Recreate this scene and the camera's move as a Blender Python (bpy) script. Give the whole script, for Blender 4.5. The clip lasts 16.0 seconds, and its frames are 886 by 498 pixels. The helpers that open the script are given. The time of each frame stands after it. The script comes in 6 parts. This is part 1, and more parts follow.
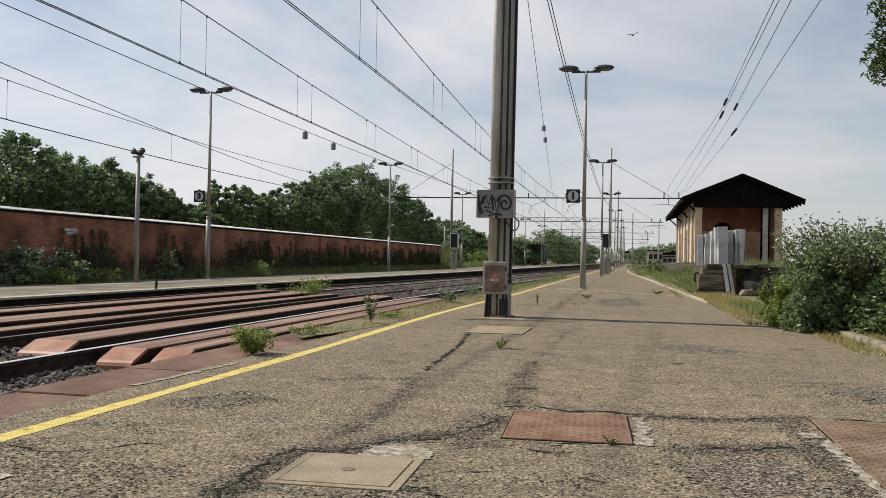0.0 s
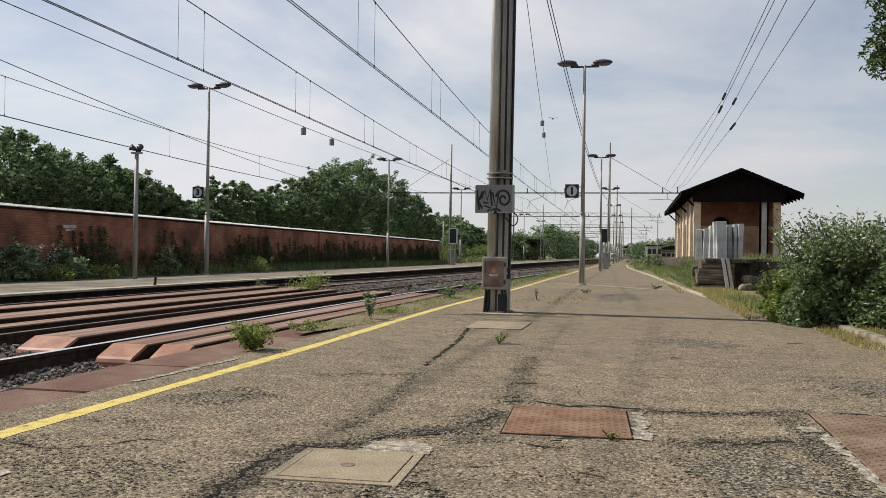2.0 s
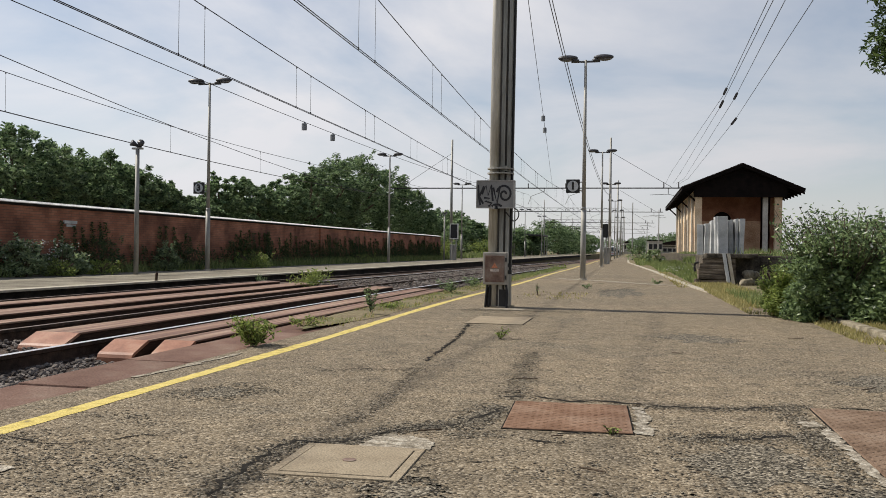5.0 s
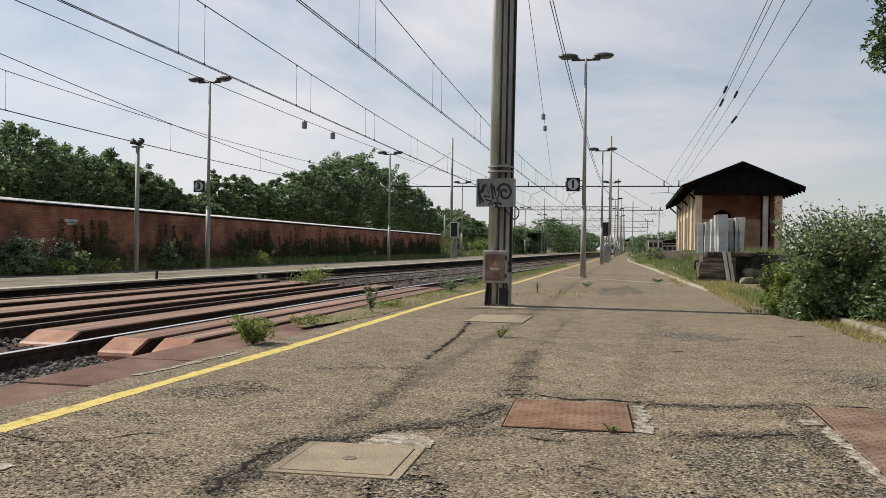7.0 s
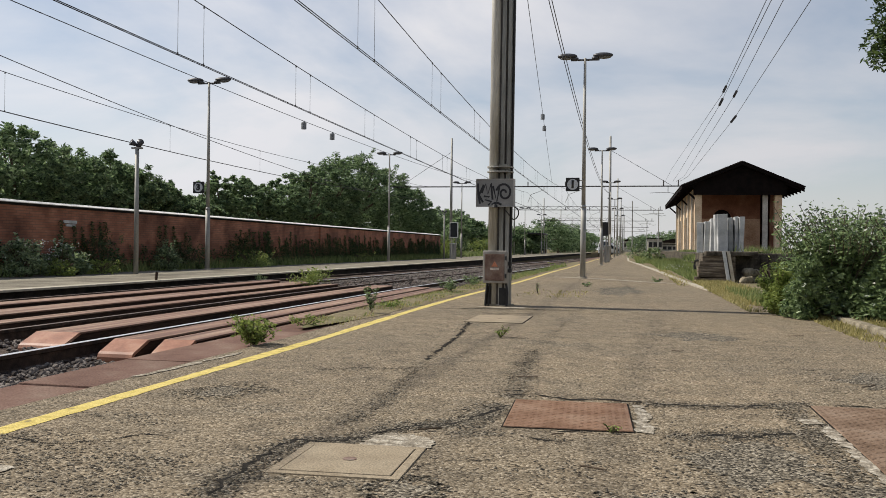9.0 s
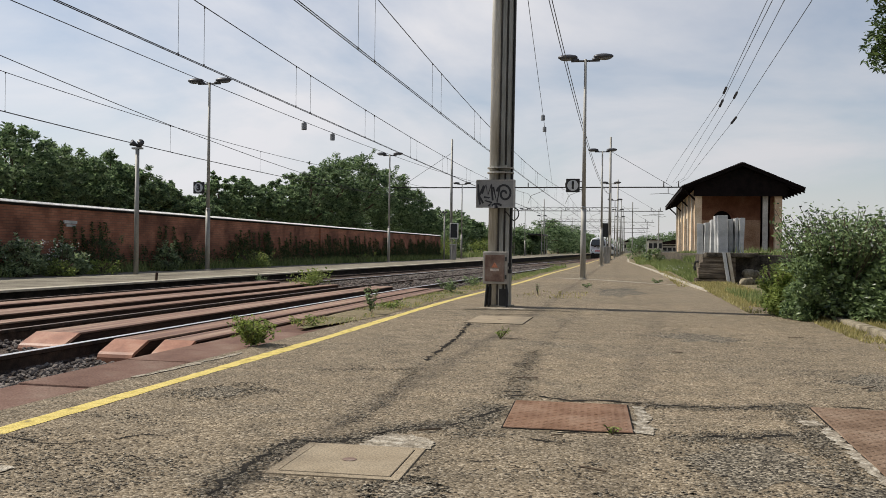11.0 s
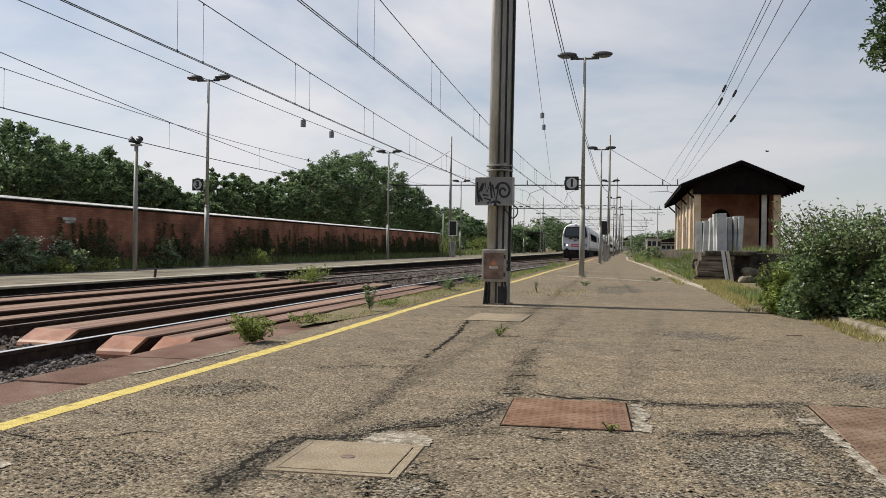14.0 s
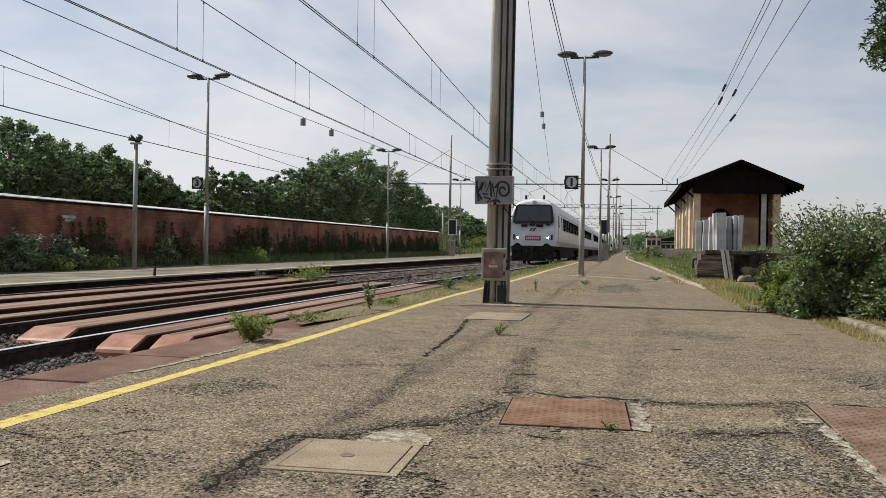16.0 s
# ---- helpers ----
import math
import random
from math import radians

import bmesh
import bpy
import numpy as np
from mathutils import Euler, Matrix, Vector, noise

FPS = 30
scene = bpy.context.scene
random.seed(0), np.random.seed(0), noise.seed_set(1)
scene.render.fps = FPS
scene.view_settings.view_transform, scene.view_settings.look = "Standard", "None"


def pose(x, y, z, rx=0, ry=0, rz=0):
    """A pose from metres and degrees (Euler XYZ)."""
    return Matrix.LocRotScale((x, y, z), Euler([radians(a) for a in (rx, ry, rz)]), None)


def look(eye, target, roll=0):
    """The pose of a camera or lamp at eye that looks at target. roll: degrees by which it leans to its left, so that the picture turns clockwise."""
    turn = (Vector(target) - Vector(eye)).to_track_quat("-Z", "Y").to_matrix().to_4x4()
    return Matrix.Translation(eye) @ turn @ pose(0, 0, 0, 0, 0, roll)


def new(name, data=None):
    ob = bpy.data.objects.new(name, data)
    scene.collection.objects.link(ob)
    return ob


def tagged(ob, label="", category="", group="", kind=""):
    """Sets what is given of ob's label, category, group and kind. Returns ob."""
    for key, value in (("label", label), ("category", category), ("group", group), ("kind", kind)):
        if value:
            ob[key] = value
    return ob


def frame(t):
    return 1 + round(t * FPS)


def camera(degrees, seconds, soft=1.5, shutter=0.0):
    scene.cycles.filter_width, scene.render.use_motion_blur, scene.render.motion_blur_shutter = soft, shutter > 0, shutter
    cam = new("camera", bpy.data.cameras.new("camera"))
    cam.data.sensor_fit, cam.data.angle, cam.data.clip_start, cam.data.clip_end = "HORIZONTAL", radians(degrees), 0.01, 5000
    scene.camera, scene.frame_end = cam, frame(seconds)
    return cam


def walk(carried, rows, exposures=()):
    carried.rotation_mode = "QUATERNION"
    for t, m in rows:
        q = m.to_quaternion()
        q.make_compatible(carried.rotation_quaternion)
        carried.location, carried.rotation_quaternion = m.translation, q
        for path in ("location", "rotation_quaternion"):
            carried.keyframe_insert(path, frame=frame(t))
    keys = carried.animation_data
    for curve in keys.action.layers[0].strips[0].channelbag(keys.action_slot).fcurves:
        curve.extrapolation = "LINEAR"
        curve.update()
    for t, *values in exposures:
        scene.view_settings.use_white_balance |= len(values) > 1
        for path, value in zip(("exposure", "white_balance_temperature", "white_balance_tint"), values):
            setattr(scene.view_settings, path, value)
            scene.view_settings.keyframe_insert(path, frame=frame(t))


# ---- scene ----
cam = camera(53.5, 16.0, 0.7)
EYE = (0.0, 0.0, 0.85)


def head(turn, tilt, lean):
    """Camera on its support: turned left of the track, tilted up, leaning left, in degrees."""
    return pose(*EYE, 90 + tilt, 0, turn) @ pose(0, 0, 0, 0, 0, lean)


walk(cam, [
    (0.0, head(12.038, 0.626, 1.056)),
    (0.5, head(12.017, 0.583, 1.068)),
    (1.0, head(11.968, 0.499, 1.013)),
    (1.5, head(11.915, 0.389, 1.039)),
    (2.0, head(11.962, 0.327, 0.874)),
    (2.5, head(11.927, 0.258, 0.801)),
    (3.0, head(11.869, 0.194, 0.699)),
    (3.5, head(11.946, 0.041, 0.672)),
    (4.0, head(11.990, 0.029, 0.779)),
    (6.5, head(12.031, -0.027, 0.823)),
    (7.0, head(12.032, -0.087, 0.812)),
    (7.5, head(12.001, -0.027, 0.696)),
    (8.0, head(12.011, -0.133, 0.512)),
    (8.5, head(12.013, -0.055, 0.585)),
    (9.0, head(12.014, -0.065, 0.650)),
    (11.5, head(12.021, -0.007, 0.745)),
    (12.0, head(12.013, -0.081, 0.605)),
    (12.5, head(12.005, -0.046, 0.693)),
    (13.0, head(12.025, -0.084, 0.810)),
    (13.5, head(12.007, -0.029, 0.848)),
    (14.0, head(11.947, -0.174, 0.867)),
    (14.5, head(11.945, -0.192, 0.903)),
    (15.0, head(11.954, -0.172, 0.982)),
    (15.5, head(11.893, -0.167, 0.995)),
    (16.0, head(11.920, -0.252, 0.964)),
])

# ---- world, sun, exposure ----
SUN_TO = Vector((-0.99, 0.09, 1.12)).normalized()
world = bpy.data.worlds.new("world")
scene.world = world
world.use_nodes = True
wn, wl = world.node_tree.nodes, world.node_tree.links
wn.clear()
sky = wn.new("ShaderNodeTexSky")
sky.sky_type, sky.sun_disc = "NISHITA", False
sky.sun_elevation = math.asin(SUN_TO.z)
sky.sun_rotation = math.atan2(SUN_TO.x, SUN_TO.y)
sky.air_density, sky.dust_density, sky.ozone_density = 1.0, 0.7, 1.4
tc = wn.new("ShaderNodeTexCoord")
sep = wn.new("ShaderNodeSeparateXYZ")
wl.new(tc.outputs["Generated"], sep.inputs[0])
add = wn.new("ShaderNodeMath")
add.operation, add.inputs[1].default_value = "ADD", 0.30
wl.new(sep.outputs["Z"], add.inputs[0])
px_, py_ = wn.new("ShaderNodeMath"), wn.new("ShaderNodeMath")
for node, axis in ((px_, "X"), (py_, "Y")):
    node.operation = "DIVIDE"
    wl.new(sep.outputs[axis], node.inputs[0])
    wl.new(add.outputs[0], node.inputs[1])
comb = wn.new("ShaderNodeCombineXYZ")
wl.new(px_.outputs[0], comb.inputs[0])
wl.new(py_.outputs[0], comb.inputs[1])
cloud = wn.new("ShaderNodeTexNoise")
cloud.inputs["Scale"].default_value, cloud.inputs["Detail"].default_value = 1.15, 7
cloud.inputs["Roughness"].default_value, cloud.inputs["Distortion"].default_value = 0.55, 0.35
wl.new(comb.outputs[0], cloud.inputs["Vector"])
ramp = wn.new("ShaderNodeValToRGB")
ramp.color_ramp.elements[0].position, ramp.color_ramp.elements[0].color = 0.38, (0.34, 0.34, 0.34, 1)
ramp.color_ramp.elements[1].position, ramp.color_ramp.elements[1].color = 0.60, (0.96, 0.96, 0.96, 1)
wl.new(cloud.outputs[0], ramp.inputs[0])
mixc = wn.new("ShaderNodeMix")
mixc.data_type = "RGBA"
thin = wn.new("ShaderNodeMapRange")
thin.inputs["From Min"].default_value, thin.inputs["From Max"].default_value = 0.28, 0.75
thin.inputs["To Min"].default_value, thin.inputs["To Max"].default_value = 1.0, 0.14
wl.new(sep.outputs["Z"], thin.inputs["Value"])
cover = wn.new("ShaderNodeMath")
cover.operation = "MULTIPLY"
wl.new(ramp.outputs[0], cover.inputs[0])
wl.new(thin.outputs[0], cover.inputs[1])
haze = wn.new("ShaderNodeMapRange")
haze.inputs["From Min"].default_value, haze.inputs["From Max"].default_value = 0.0, 0.17
haze.inputs["To Min"].default_value, haze.inputs["To Max"].default_value = 0.92, 0.0
wl.new(sep.outputs["Z"], haze.inputs["Value"])
most = wn.new("ShaderNodeMath")
most.operation = "MAXIMUM"
wl.new(cover.outputs[0], most.inputs[0])
wl.new(haze.outputs[0], most.inputs[1])
wl.new(most.outputs[0], mixc.inputs["Factor"])
# cloud and haze are brighter towards the sun
toward = wn.new("ShaderNodeVectorMath")
toward.operation, toward.inputs[1].default_value = "DOT_PRODUCT", SUN_TO
wl.new(tc.outputs["Generated"], toward.inputs[0])
glare = wn.new("ShaderNodeMapRange")
glare.inputs["From Min"].default_value, glare.inputs["From Max"].default_value = -0.6, 0.6
glare.inputs["To Min"].default_value, glare.inputs["To Max"].default_value = 0.60, 1.10
wl.new(toward.outputs["Value"], glare.inputs["Value"])
lit = wn.new("ShaderNodeVectorMath")
lit.operation, lit.inputs[0].default_value = "SCALE", (7.72, 7.68, 8.0)
wl.new(glare.outputs[0], lit.inputs["Scale"])
wl.new(lit.outputs["Vector"], mixc.inputs["B"])
wl.new(sky.outputs[0], mixc.inputs["A"])
bg = wn.new("ShaderNodeBackground")
bg.inputs[1].default_value = 0.1
wo = wn.new("ShaderNodeOutputWorld")
wl.new(mixc.outputs["Result"], bg.inputs[0])
wl.new(bg.outputs[0], wo.inputs[0])

sun = bpy.data.lights.new("sun", "SUN")
sun.energy, sun.angle, sun.color = 5.0, radians(1.1), (1.0, 0.94, 0.84)
sun_ob = new("sun", sun)
sun_ob.matrix_world = look((-30, 5, 40), tuple(Vector((-30, 5, 40)) - SUN_TO))
scene.view_settings.exposure = 0.0


# ---- helpers of this scene ----
rng = np.random.default_rng(7)


def part(name, bm, material, parent=None, label="", smooth=False):
    """One mesh object out of a bmesh, under its thing or part."""
    me = bpy.data.meshes.new(name)
    bm.normal_update()
    bm.to_mesh(me)
    bm.free()
    me.materials.append(material)
    if smooth:
        me.polygons.foreach_set("use_smooth", [True] * len(me.polygons))
    ob = new(name, me)
    if parent is not None:
        ob.parent = parent
    if label:
        ob["label"] = label
    return ob


def share(name, me, parent, m, label=""):
    """One more piece on the same mesh."""
    ob = new(name, me)
    ob.parent = parent
    ob.matrix_basis = m
    if label:
        ob["label"] = label
    return ob


def thing(name, m, label, category, group="", kind=""):
    ob = new(name)
    ob.empty_display_size = 0.1
    ob.matrix_basis = m
    return tagged(ob, label, category, group, kind)


def box(bm, x0, x1, y0, y1, z0, z1, bevel=0.0):
    r = bmesh.ops.create_cube(bm, size=1.0)
    vs = r["verts"]
    for v in vs:
        v.co = Vector(((x0 + x1) / 2 + v.co.x * (x1 - x0), (y0 + y1) / 2 + v.co.y * (y1 - y0), (z0 + z1) / 2 + v.co.z * (z1 - z0)))
    if bevel:
        es = list({e for v in vs for e in v.link_edges})
        bmesh.ops.bevel(bm, geom=es, offset=bevel, segments=2, affect="EDGES", profile=0.6)
    return bm


def rod(bm, p0, p1, r0, r1=None, n=10, caps=True):
    p0, p1 = Vector(p0), Vector(p1)
    d = p1 - p0
    m = Matrix.Translation((p0 + p1) / 2) @ d.to_track_quat("Z", "Y").to_matrix().to_4x4()
    bmesh.ops.create_cone(bm, cap_ends=caps, cap_tris=False, segments=n, radius1=r0, radius2=r0 if r1 is None else r1, depth=d.length, matrix=m)
    return bm


def ball(bm, c, sx, sy, sz, u=14, v=8):
    bmesh.ops.create_uvsphere(bm, u_segments=u, v_segments=v, radius=1.0, matrix=Matrix.Translation(c) @ Matrix.Diagonal((sx, sy, sz, 1)))
    return bm


def tube(bm, pts, r, n=6):
    """One closed tube swept through the points."""
    pts = [Vector(p) for p in pts]
    rings = []
    for i, p in enumerate(pts):
        d = (pts[min(len(pts) - 1, i + 1)] - pts[max(0, i - 1)]).normalized()
        side = d.cross(Vector((0, 0, 1)) if abs(d.z) < 0.9 else Vector((0, 1, 0))).normalized()
        up = side.cross(d)
        rings.append([bm.verts.new(p + (side * math.cos(a) + up * math.sin(a)) * r) for a in (2 * math.pi * k / n for k in range(n))])
    for a, b in zip(rings, rings[1:]):
        for k in range(n):
            bm.faces.new((a[k], a[(k + 1) % n], b[(k + 1) % n], b[k]))
    bm.faces.new(rings[0][::-1])
    bm.faces.new(rings[-1])
    return bm


def prism(bm, outline, y0, y1):
    """An outline in x, z drawn along y."""
    a = [bm.verts.new((x, y0, z)) for x, z in outline]
    b = [bm.verts.new((x, y1, z)) for x, z in outline]
    k = len(outline)
    for i in range(k):
        bm.faces.new((a[i], b[i], b[(i + 1) % k], a[(i + 1) % k]))
    bm.faces.new(a)
    bm.faces.new(b[::-1])
    bmesh.ops.recalc_face_normals(bm, faces=bm.faces)
    return bm


def raw(name, verts, faces, material, parent=None, label="", kind="", smooth=False):
    me = bpy.data.meshes.new(name)
    me.from_pydata(verts, [], faces)
    me.materials.append(material)
    if smooth:
        me.polygons.foreach_set("use_smooth", [True] * len(me.polygons))
    me.update()
    ob = new(name, me)
    if parent is not None:
        ob.parent = parent
    if label:
        ob["label"] = label
    if kind:
        ob["kind"] = kind
    return ob


def B():
    return bmesh.new()


# ---- materials ----
def surface(name, colours, scale=3.0, rough=0.8, metal=0.0, bump=0.3, grain=60.0, depth=0.004, spread=(0.35, 0.65), fine=0.35, vary=0.0, stretch=None):
    """Colours blended by a broad noise, a fine grain over them, and relief of the same grain."""
    m = bpy.data.materials.new(name)
    m.use_nodes = True
    n, l = m.node_tree.nodes, m.node_tree.links
    bsdf = n["Principled BSDF"]
    tex = n.new("ShaderNodeTexCoord")
    vec = tex.outputs["Object"]
    if stretch:
        mp = n.new("ShaderNodeMapping")
        mp.inputs["Scale"].default_value = stretch
        l.new(vec, mp.inputs[0])
        vec = mp.outputs[0]
    broad = n.new("ShaderNodeTexNoise")
    broad.inputs["Scale"].default_value, broad.inputs["Detail"].default_value, broad.inputs["Roughness"].default_value = scale, 6, 0.6
    l.new(vec, broad.inputs["Vector"])
    r = n.new("ShaderNodeValToRGB")
    k = len(colours)
    while len(r.color_ramp.elements) < k:
        r.color_ramp.elements.new(0.5)
    for i, c in enumerate(colours):
        e = r.color_ramp.elements[i]
        e.position = spread[0] + (spread[1] - spread[0]) * i / max(1, k - 1)
        e.color = (*c, 1)
    l.new(broad.outputs[0], r.inputs[0])
    small = n.new("ShaderNodeTexNoise")
    small.inputs["Scale"].default_value, small.inputs["Detail"].default_value = grain, 4
    l.new(vec, small.inputs["Vector"])
    rg = n.new("ShaderNodeMapRange")
    rg.inputs["From Min"].default_value, rg.inputs["From Max"].default_value = 0.3, 0.7
    rg.inputs["To Min"].default_value, rg.inputs["To Max"].default_value = 1 - fine, 1 + fine
    l.new(small.outputs[0], rg.inputs["Value"])
    mul = n.new("ShaderNodeMix")
    mul.data_type, mul.blend_type = "RGBA", "MULTIPLY"
    mul.inputs["Factor"].default_value = 1.0
    l.new(r.outputs[0], mul.inputs["A"])
    l.new(rg.outputs[0], mul.inputs["B"])
    out = mul.outputs["Result"]
    if vary:
        oi = n.new("ShaderNodeObjectInfo")
        vr = n.new("ShaderNodeMapRange")
        vr.inputs["To Min"].default_value, vr.inputs["To Max"].default_value = 1 - vary, 1 + vary
        l.new(oi.outputs["Random"], vr.inputs["Value"])
        m2 = n.new("ShaderNodeMix")
        m2.data_type, m2.blend_type = "RGBA", "MULTIPLY"
        m2.inputs["Factor"].default_value = 1.0
        l.new(out, m2.inputs["A"])
        l.new(vr.outputs[0], m2.inputs["B"])
        out = m2.outputs["Result"]
    l.new(out, bsdf.inputs["Base Color"])
    bsdf.inputs["Roughness"].default_value, bsdf.inputs["Metallic"].default_value = rough, metal
    bsdf.inputs["Specular IOR Level"].default_value = 0.1 if rough >= 0.8 else 0.4
    if bump:
        bp = n.new("ShaderNodeBump")
        bp.inputs["Strength"].default_value, bp.inputs["Distance"].default_value = bump, depth
        l.new(small.outputs[0], bp.inputs["Height"])
        l.new(bp.outputs[0], bsdf.inputs["Normal"])
    return m


def foliage(name, dark, light, through_=0.35):
    """Leaves: each its own green, some light passing through."""
    m = bpy.data.materials.new(name)
    m.use_nodes = True
    n, l = m.node_tree.nodes, m.node_tree.links
    bsdf = n["Principled BSDF"]
    g = n.new("ShaderNodeNewGeometry")
    r = n.new("ShaderNodeValToRGB")
    r.color_ramp.elements[0].color, r.color_ramp.elements[1].color = (*dark, 1), (*light, 1)
    l.new(g.outputs["Random Per Island"], r.inputs[0])
    l.new(r.outputs[0], bsdf.inputs["Base Color"])
    bsdf.inputs["Roughness"].default_value = 0.5
    bsdf.inputs["Specular IOR Level"].default_value = 0.25
    tr = n.new("ShaderNodeBsdfTranslucent")
    l.new(r.outputs[0], tr.inputs[0])
    mix = n.new("ShaderNodeMixShader")
    mix.inputs[0].default_value = through_
    l.new(bsdf.outputs[0], mix.inputs[1])
    l.new(tr.outputs[0], mix.inputs[2])
    l.new(mix.outputs[0], n["Material Output"].inputs[0])
    return m


def asphalt_material(name="worn asphalt", bare=False):
    """Worn asphalt: pale stones in a brown-grey binder, bare dark patches, stains."""
    m = bpy.data.materials.new(name)
    m.use_nodes = True
    n, l = m.node_tree.nodes, m.node_tree.links
    bsdf = n["Principled BSDF"]
    tex = n.new("ShaderNodeTexCoord")
    vec = tex.outputs["Object"]

    def noise_(scale, detail=5, rough=0.6):
        k = n.new("ShaderNodeTexNoise")
        k.inputs["Scale"].default_value, k.inputs["Detail"].default_value, k.inputs["Roughness"].default_value = scale, detail, rough
        l.new(vec, k.inputs["Vector"])
        return k.outputs[0]

    def ramp_(src, stops):
        r = n.new("ShaderNodeValToRGB")
        while len(r.color_ramp.elements) < len(stops):
            r.color_ramp.elements.new(0.5)
        for e, (p, c) in zip(r.color_ramp.elements, stops):
            e.position, e.color = p, (*c, 1)
        l.new(src, r.inputs[0])
        return r.outputs[0]

    def mix_(a, b, fac, mode="MIX"):
        k = n.new("ShaderNodeMix")
        k.data_type, k.blend_type = "RGBA", mode
        l.new(a, k.inputs["A"])
        l.new(b, k.inputs["B"])
        if isinstance(fac, float):
            k.inputs["Factor"].default_value = fac
        else:
            l.new(fac, k.inputs["Factor"])
        return k.outputs["Result"]

    stones = n.new("ShaderNodeTexVoronoi")
    stones.inputs["Scale"].default_value = 95
    l.new(vec, stones.inputs["Vector"])
    bw = n.new("ShaderNodeRGBToBW")
    l.new(stones.outputs["Color"], bw.inputs[0])
    stone_col = ramp_(bw.outputs[0], [(0.10, (0.044, 0.037, 0.029)), (0.30, (0.160, 0.130, 0.090)), (0.62, (0.220, 0.181, 0.128)), (0.90, (0.385, 0.332, 0.252))])
    dark_col = ramp_(bw.outputs[0], [(0.14, (0.016, 0.014, 0.012)), (0.40, (0.085, 0.075, 0.058)), (0.62, (0.19, 0.165, 0.125)), (0.92, (0.38, 0.345, 0.28))])
    patches = ramp_(noise_(0.85, 8, 0.70), [(0.54, (0, 0, 0)), (0.66, (0.7, 0.7, 0.7))] if not bare else [(0.0, (1, 1, 1)), (1.0, (1, 1, 1))])
    mottle = ramp_(noise_(16, 6, 0.8), [(0.40, (0.15, 0.15, 0.15)), (0.52, (1, 1, 1))])
    patches = mix_(patches, mottle, 1.0, "MULTIPLY") if not bare else patches
    base = mix_(stone_col, dark_col, patches)
    stain = ramp_(noise_(0.28, 6, 0.6), [(0.3, (0.86, 0.86, 0.86)), (0.7, (1.17, 1.13, 1.07))])
    base = mix_(base, stain, 1.0, "MULTIPLY")
    blotch = ramp_(noise_(4.5, 6, 0.65), [(0.34, (0.78, 0.78, 0.78)), (0.5, (1.0, 0.995, 0.985)), (0.68, (1.16, 1.14, 1.11))])
    base = mix_(base, blotch, 1.0, "MULTIPLY")
    pits = ramp_(noise_(52, 3, 0.6), [(0.34, (0.22, 0.21, 0.20)), (0.42, (1.0, 1.0, 1.0))])
    base = mix_(base, pits, 1.0, "MULTIPLY")
    fine = ramp_(noise_(38, 5, 0.7), [(0.34, (0.78, 0.77, 0.76)), (0.5, (1.0, 1.0, 1.0)), (0.68, (1.17, 1.17, 1.16))])
    base = mix_(base, fine, 1.0, "MULTIPLY")
    l.new(base, bsdf.inputs["Base Color"])
    bsdf.inputs["Roughness"].default_value = 0.9
    bsdf.inputs["Specular IOR Level"].default_value = 0.12
    bp = n.new("ShaderNodeBump")
    bp.inputs["Strength"].default_value, bp.inputs["Distance"].default_value = 0.75, 0.006
    l.new(stones.outputs["Distance"], bp.inputs["Height"])
    bp.invert = True
    l.new(bp.outputs[0], bsdf.inputs["Normal"])
    return m


def brick_material(name, c1, c2, mortar, sx, dirt=(0.4, 0.36, 0.33)):
    """Courses of brick in the plane of a wall, with sooty streaks of its own."""
    m = bpy.data.materials.new(name)
    m.use_nodes = True
    n, l = m.node_tree.nodes, m.node_tree.links
    bsdf = n["Principled BSDF"]
    tex = n.new("ShaderNodeTexCoord")
    sp, mp = n.new("ShaderNodeSeparateXYZ"), n.new("ShaderNodeCombineXYZ")
    l.new(tex.outputs["Object"], sp.inputs[0])
    l.new(sp.outputs[sx], mp.inputs[0])
    l.new(sp.outputs["Z"], mp.inputs[1])
    bt = n.new("ShaderNodeTexBrick")
    bt.inputs["Color1"].default_value, bt.inputs["Color2"].default_value, bt.inputs["Mortar"].default_value = (*c1, 1), (*c2, 1), (*mortar, 1)
    bt.inputs["Scale"].default_value, bt.inputs["Mortar Size"].default_value = 1.0, 0.007
    bt.inputs["Brick Width"].default_value, bt.inputs["Row Height"].default_value = 0.26, 0.072
    l.new(mp.outputs[0], bt.inputs["Vector"])
    no = n.new("ShaderNodeTexNoise")
    no.inputs["Scale"].default_value, no.inputs["Detail"].default_value = 0.9, 7
    l.new(tex.outputs["Object"], no.inputs["Vector"])
    r = n.new("ShaderNodeValToRGB")
    r.color_ramp.elements[0].position, r.color_ramp.elements[0].color = 0.36, (*dirt, 1)
    r.color_ramp.elements[1].position, r.color_ramp.elements[1].color = 0.6, (1.1, 1.08, 1.05, 1)
    l.new(no.outputs[0], r.inputs[0])
    mul = n.new("ShaderNodeMix")
    mul.data_type, mul.blend_type = "RGBA", "MULTIPLY"
    mul.inputs["Factor"].default_value = 1.0
    l.new(bt.outputs["Color"], mul.inputs["A"])
    l.new(r.outputs[0], mul.inputs["B"])
    l.new(mul.outputs["Result"], bsdf.inputs["Base Color"])
    bsdf.inputs["Roughness"].default_value = 0.9
    bp = n.new("ShaderNodeBump")
    bp.inputs["Strength"].default_value, bp.inputs["Distance"].default_value = 0.6, 0.01
    bp.invert = True
    l.new(bt.outputs["Fac"], bp.inputs["Height"])
    l.new(bp.outputs[0], bsdf.inputs["Normal"])
    return m


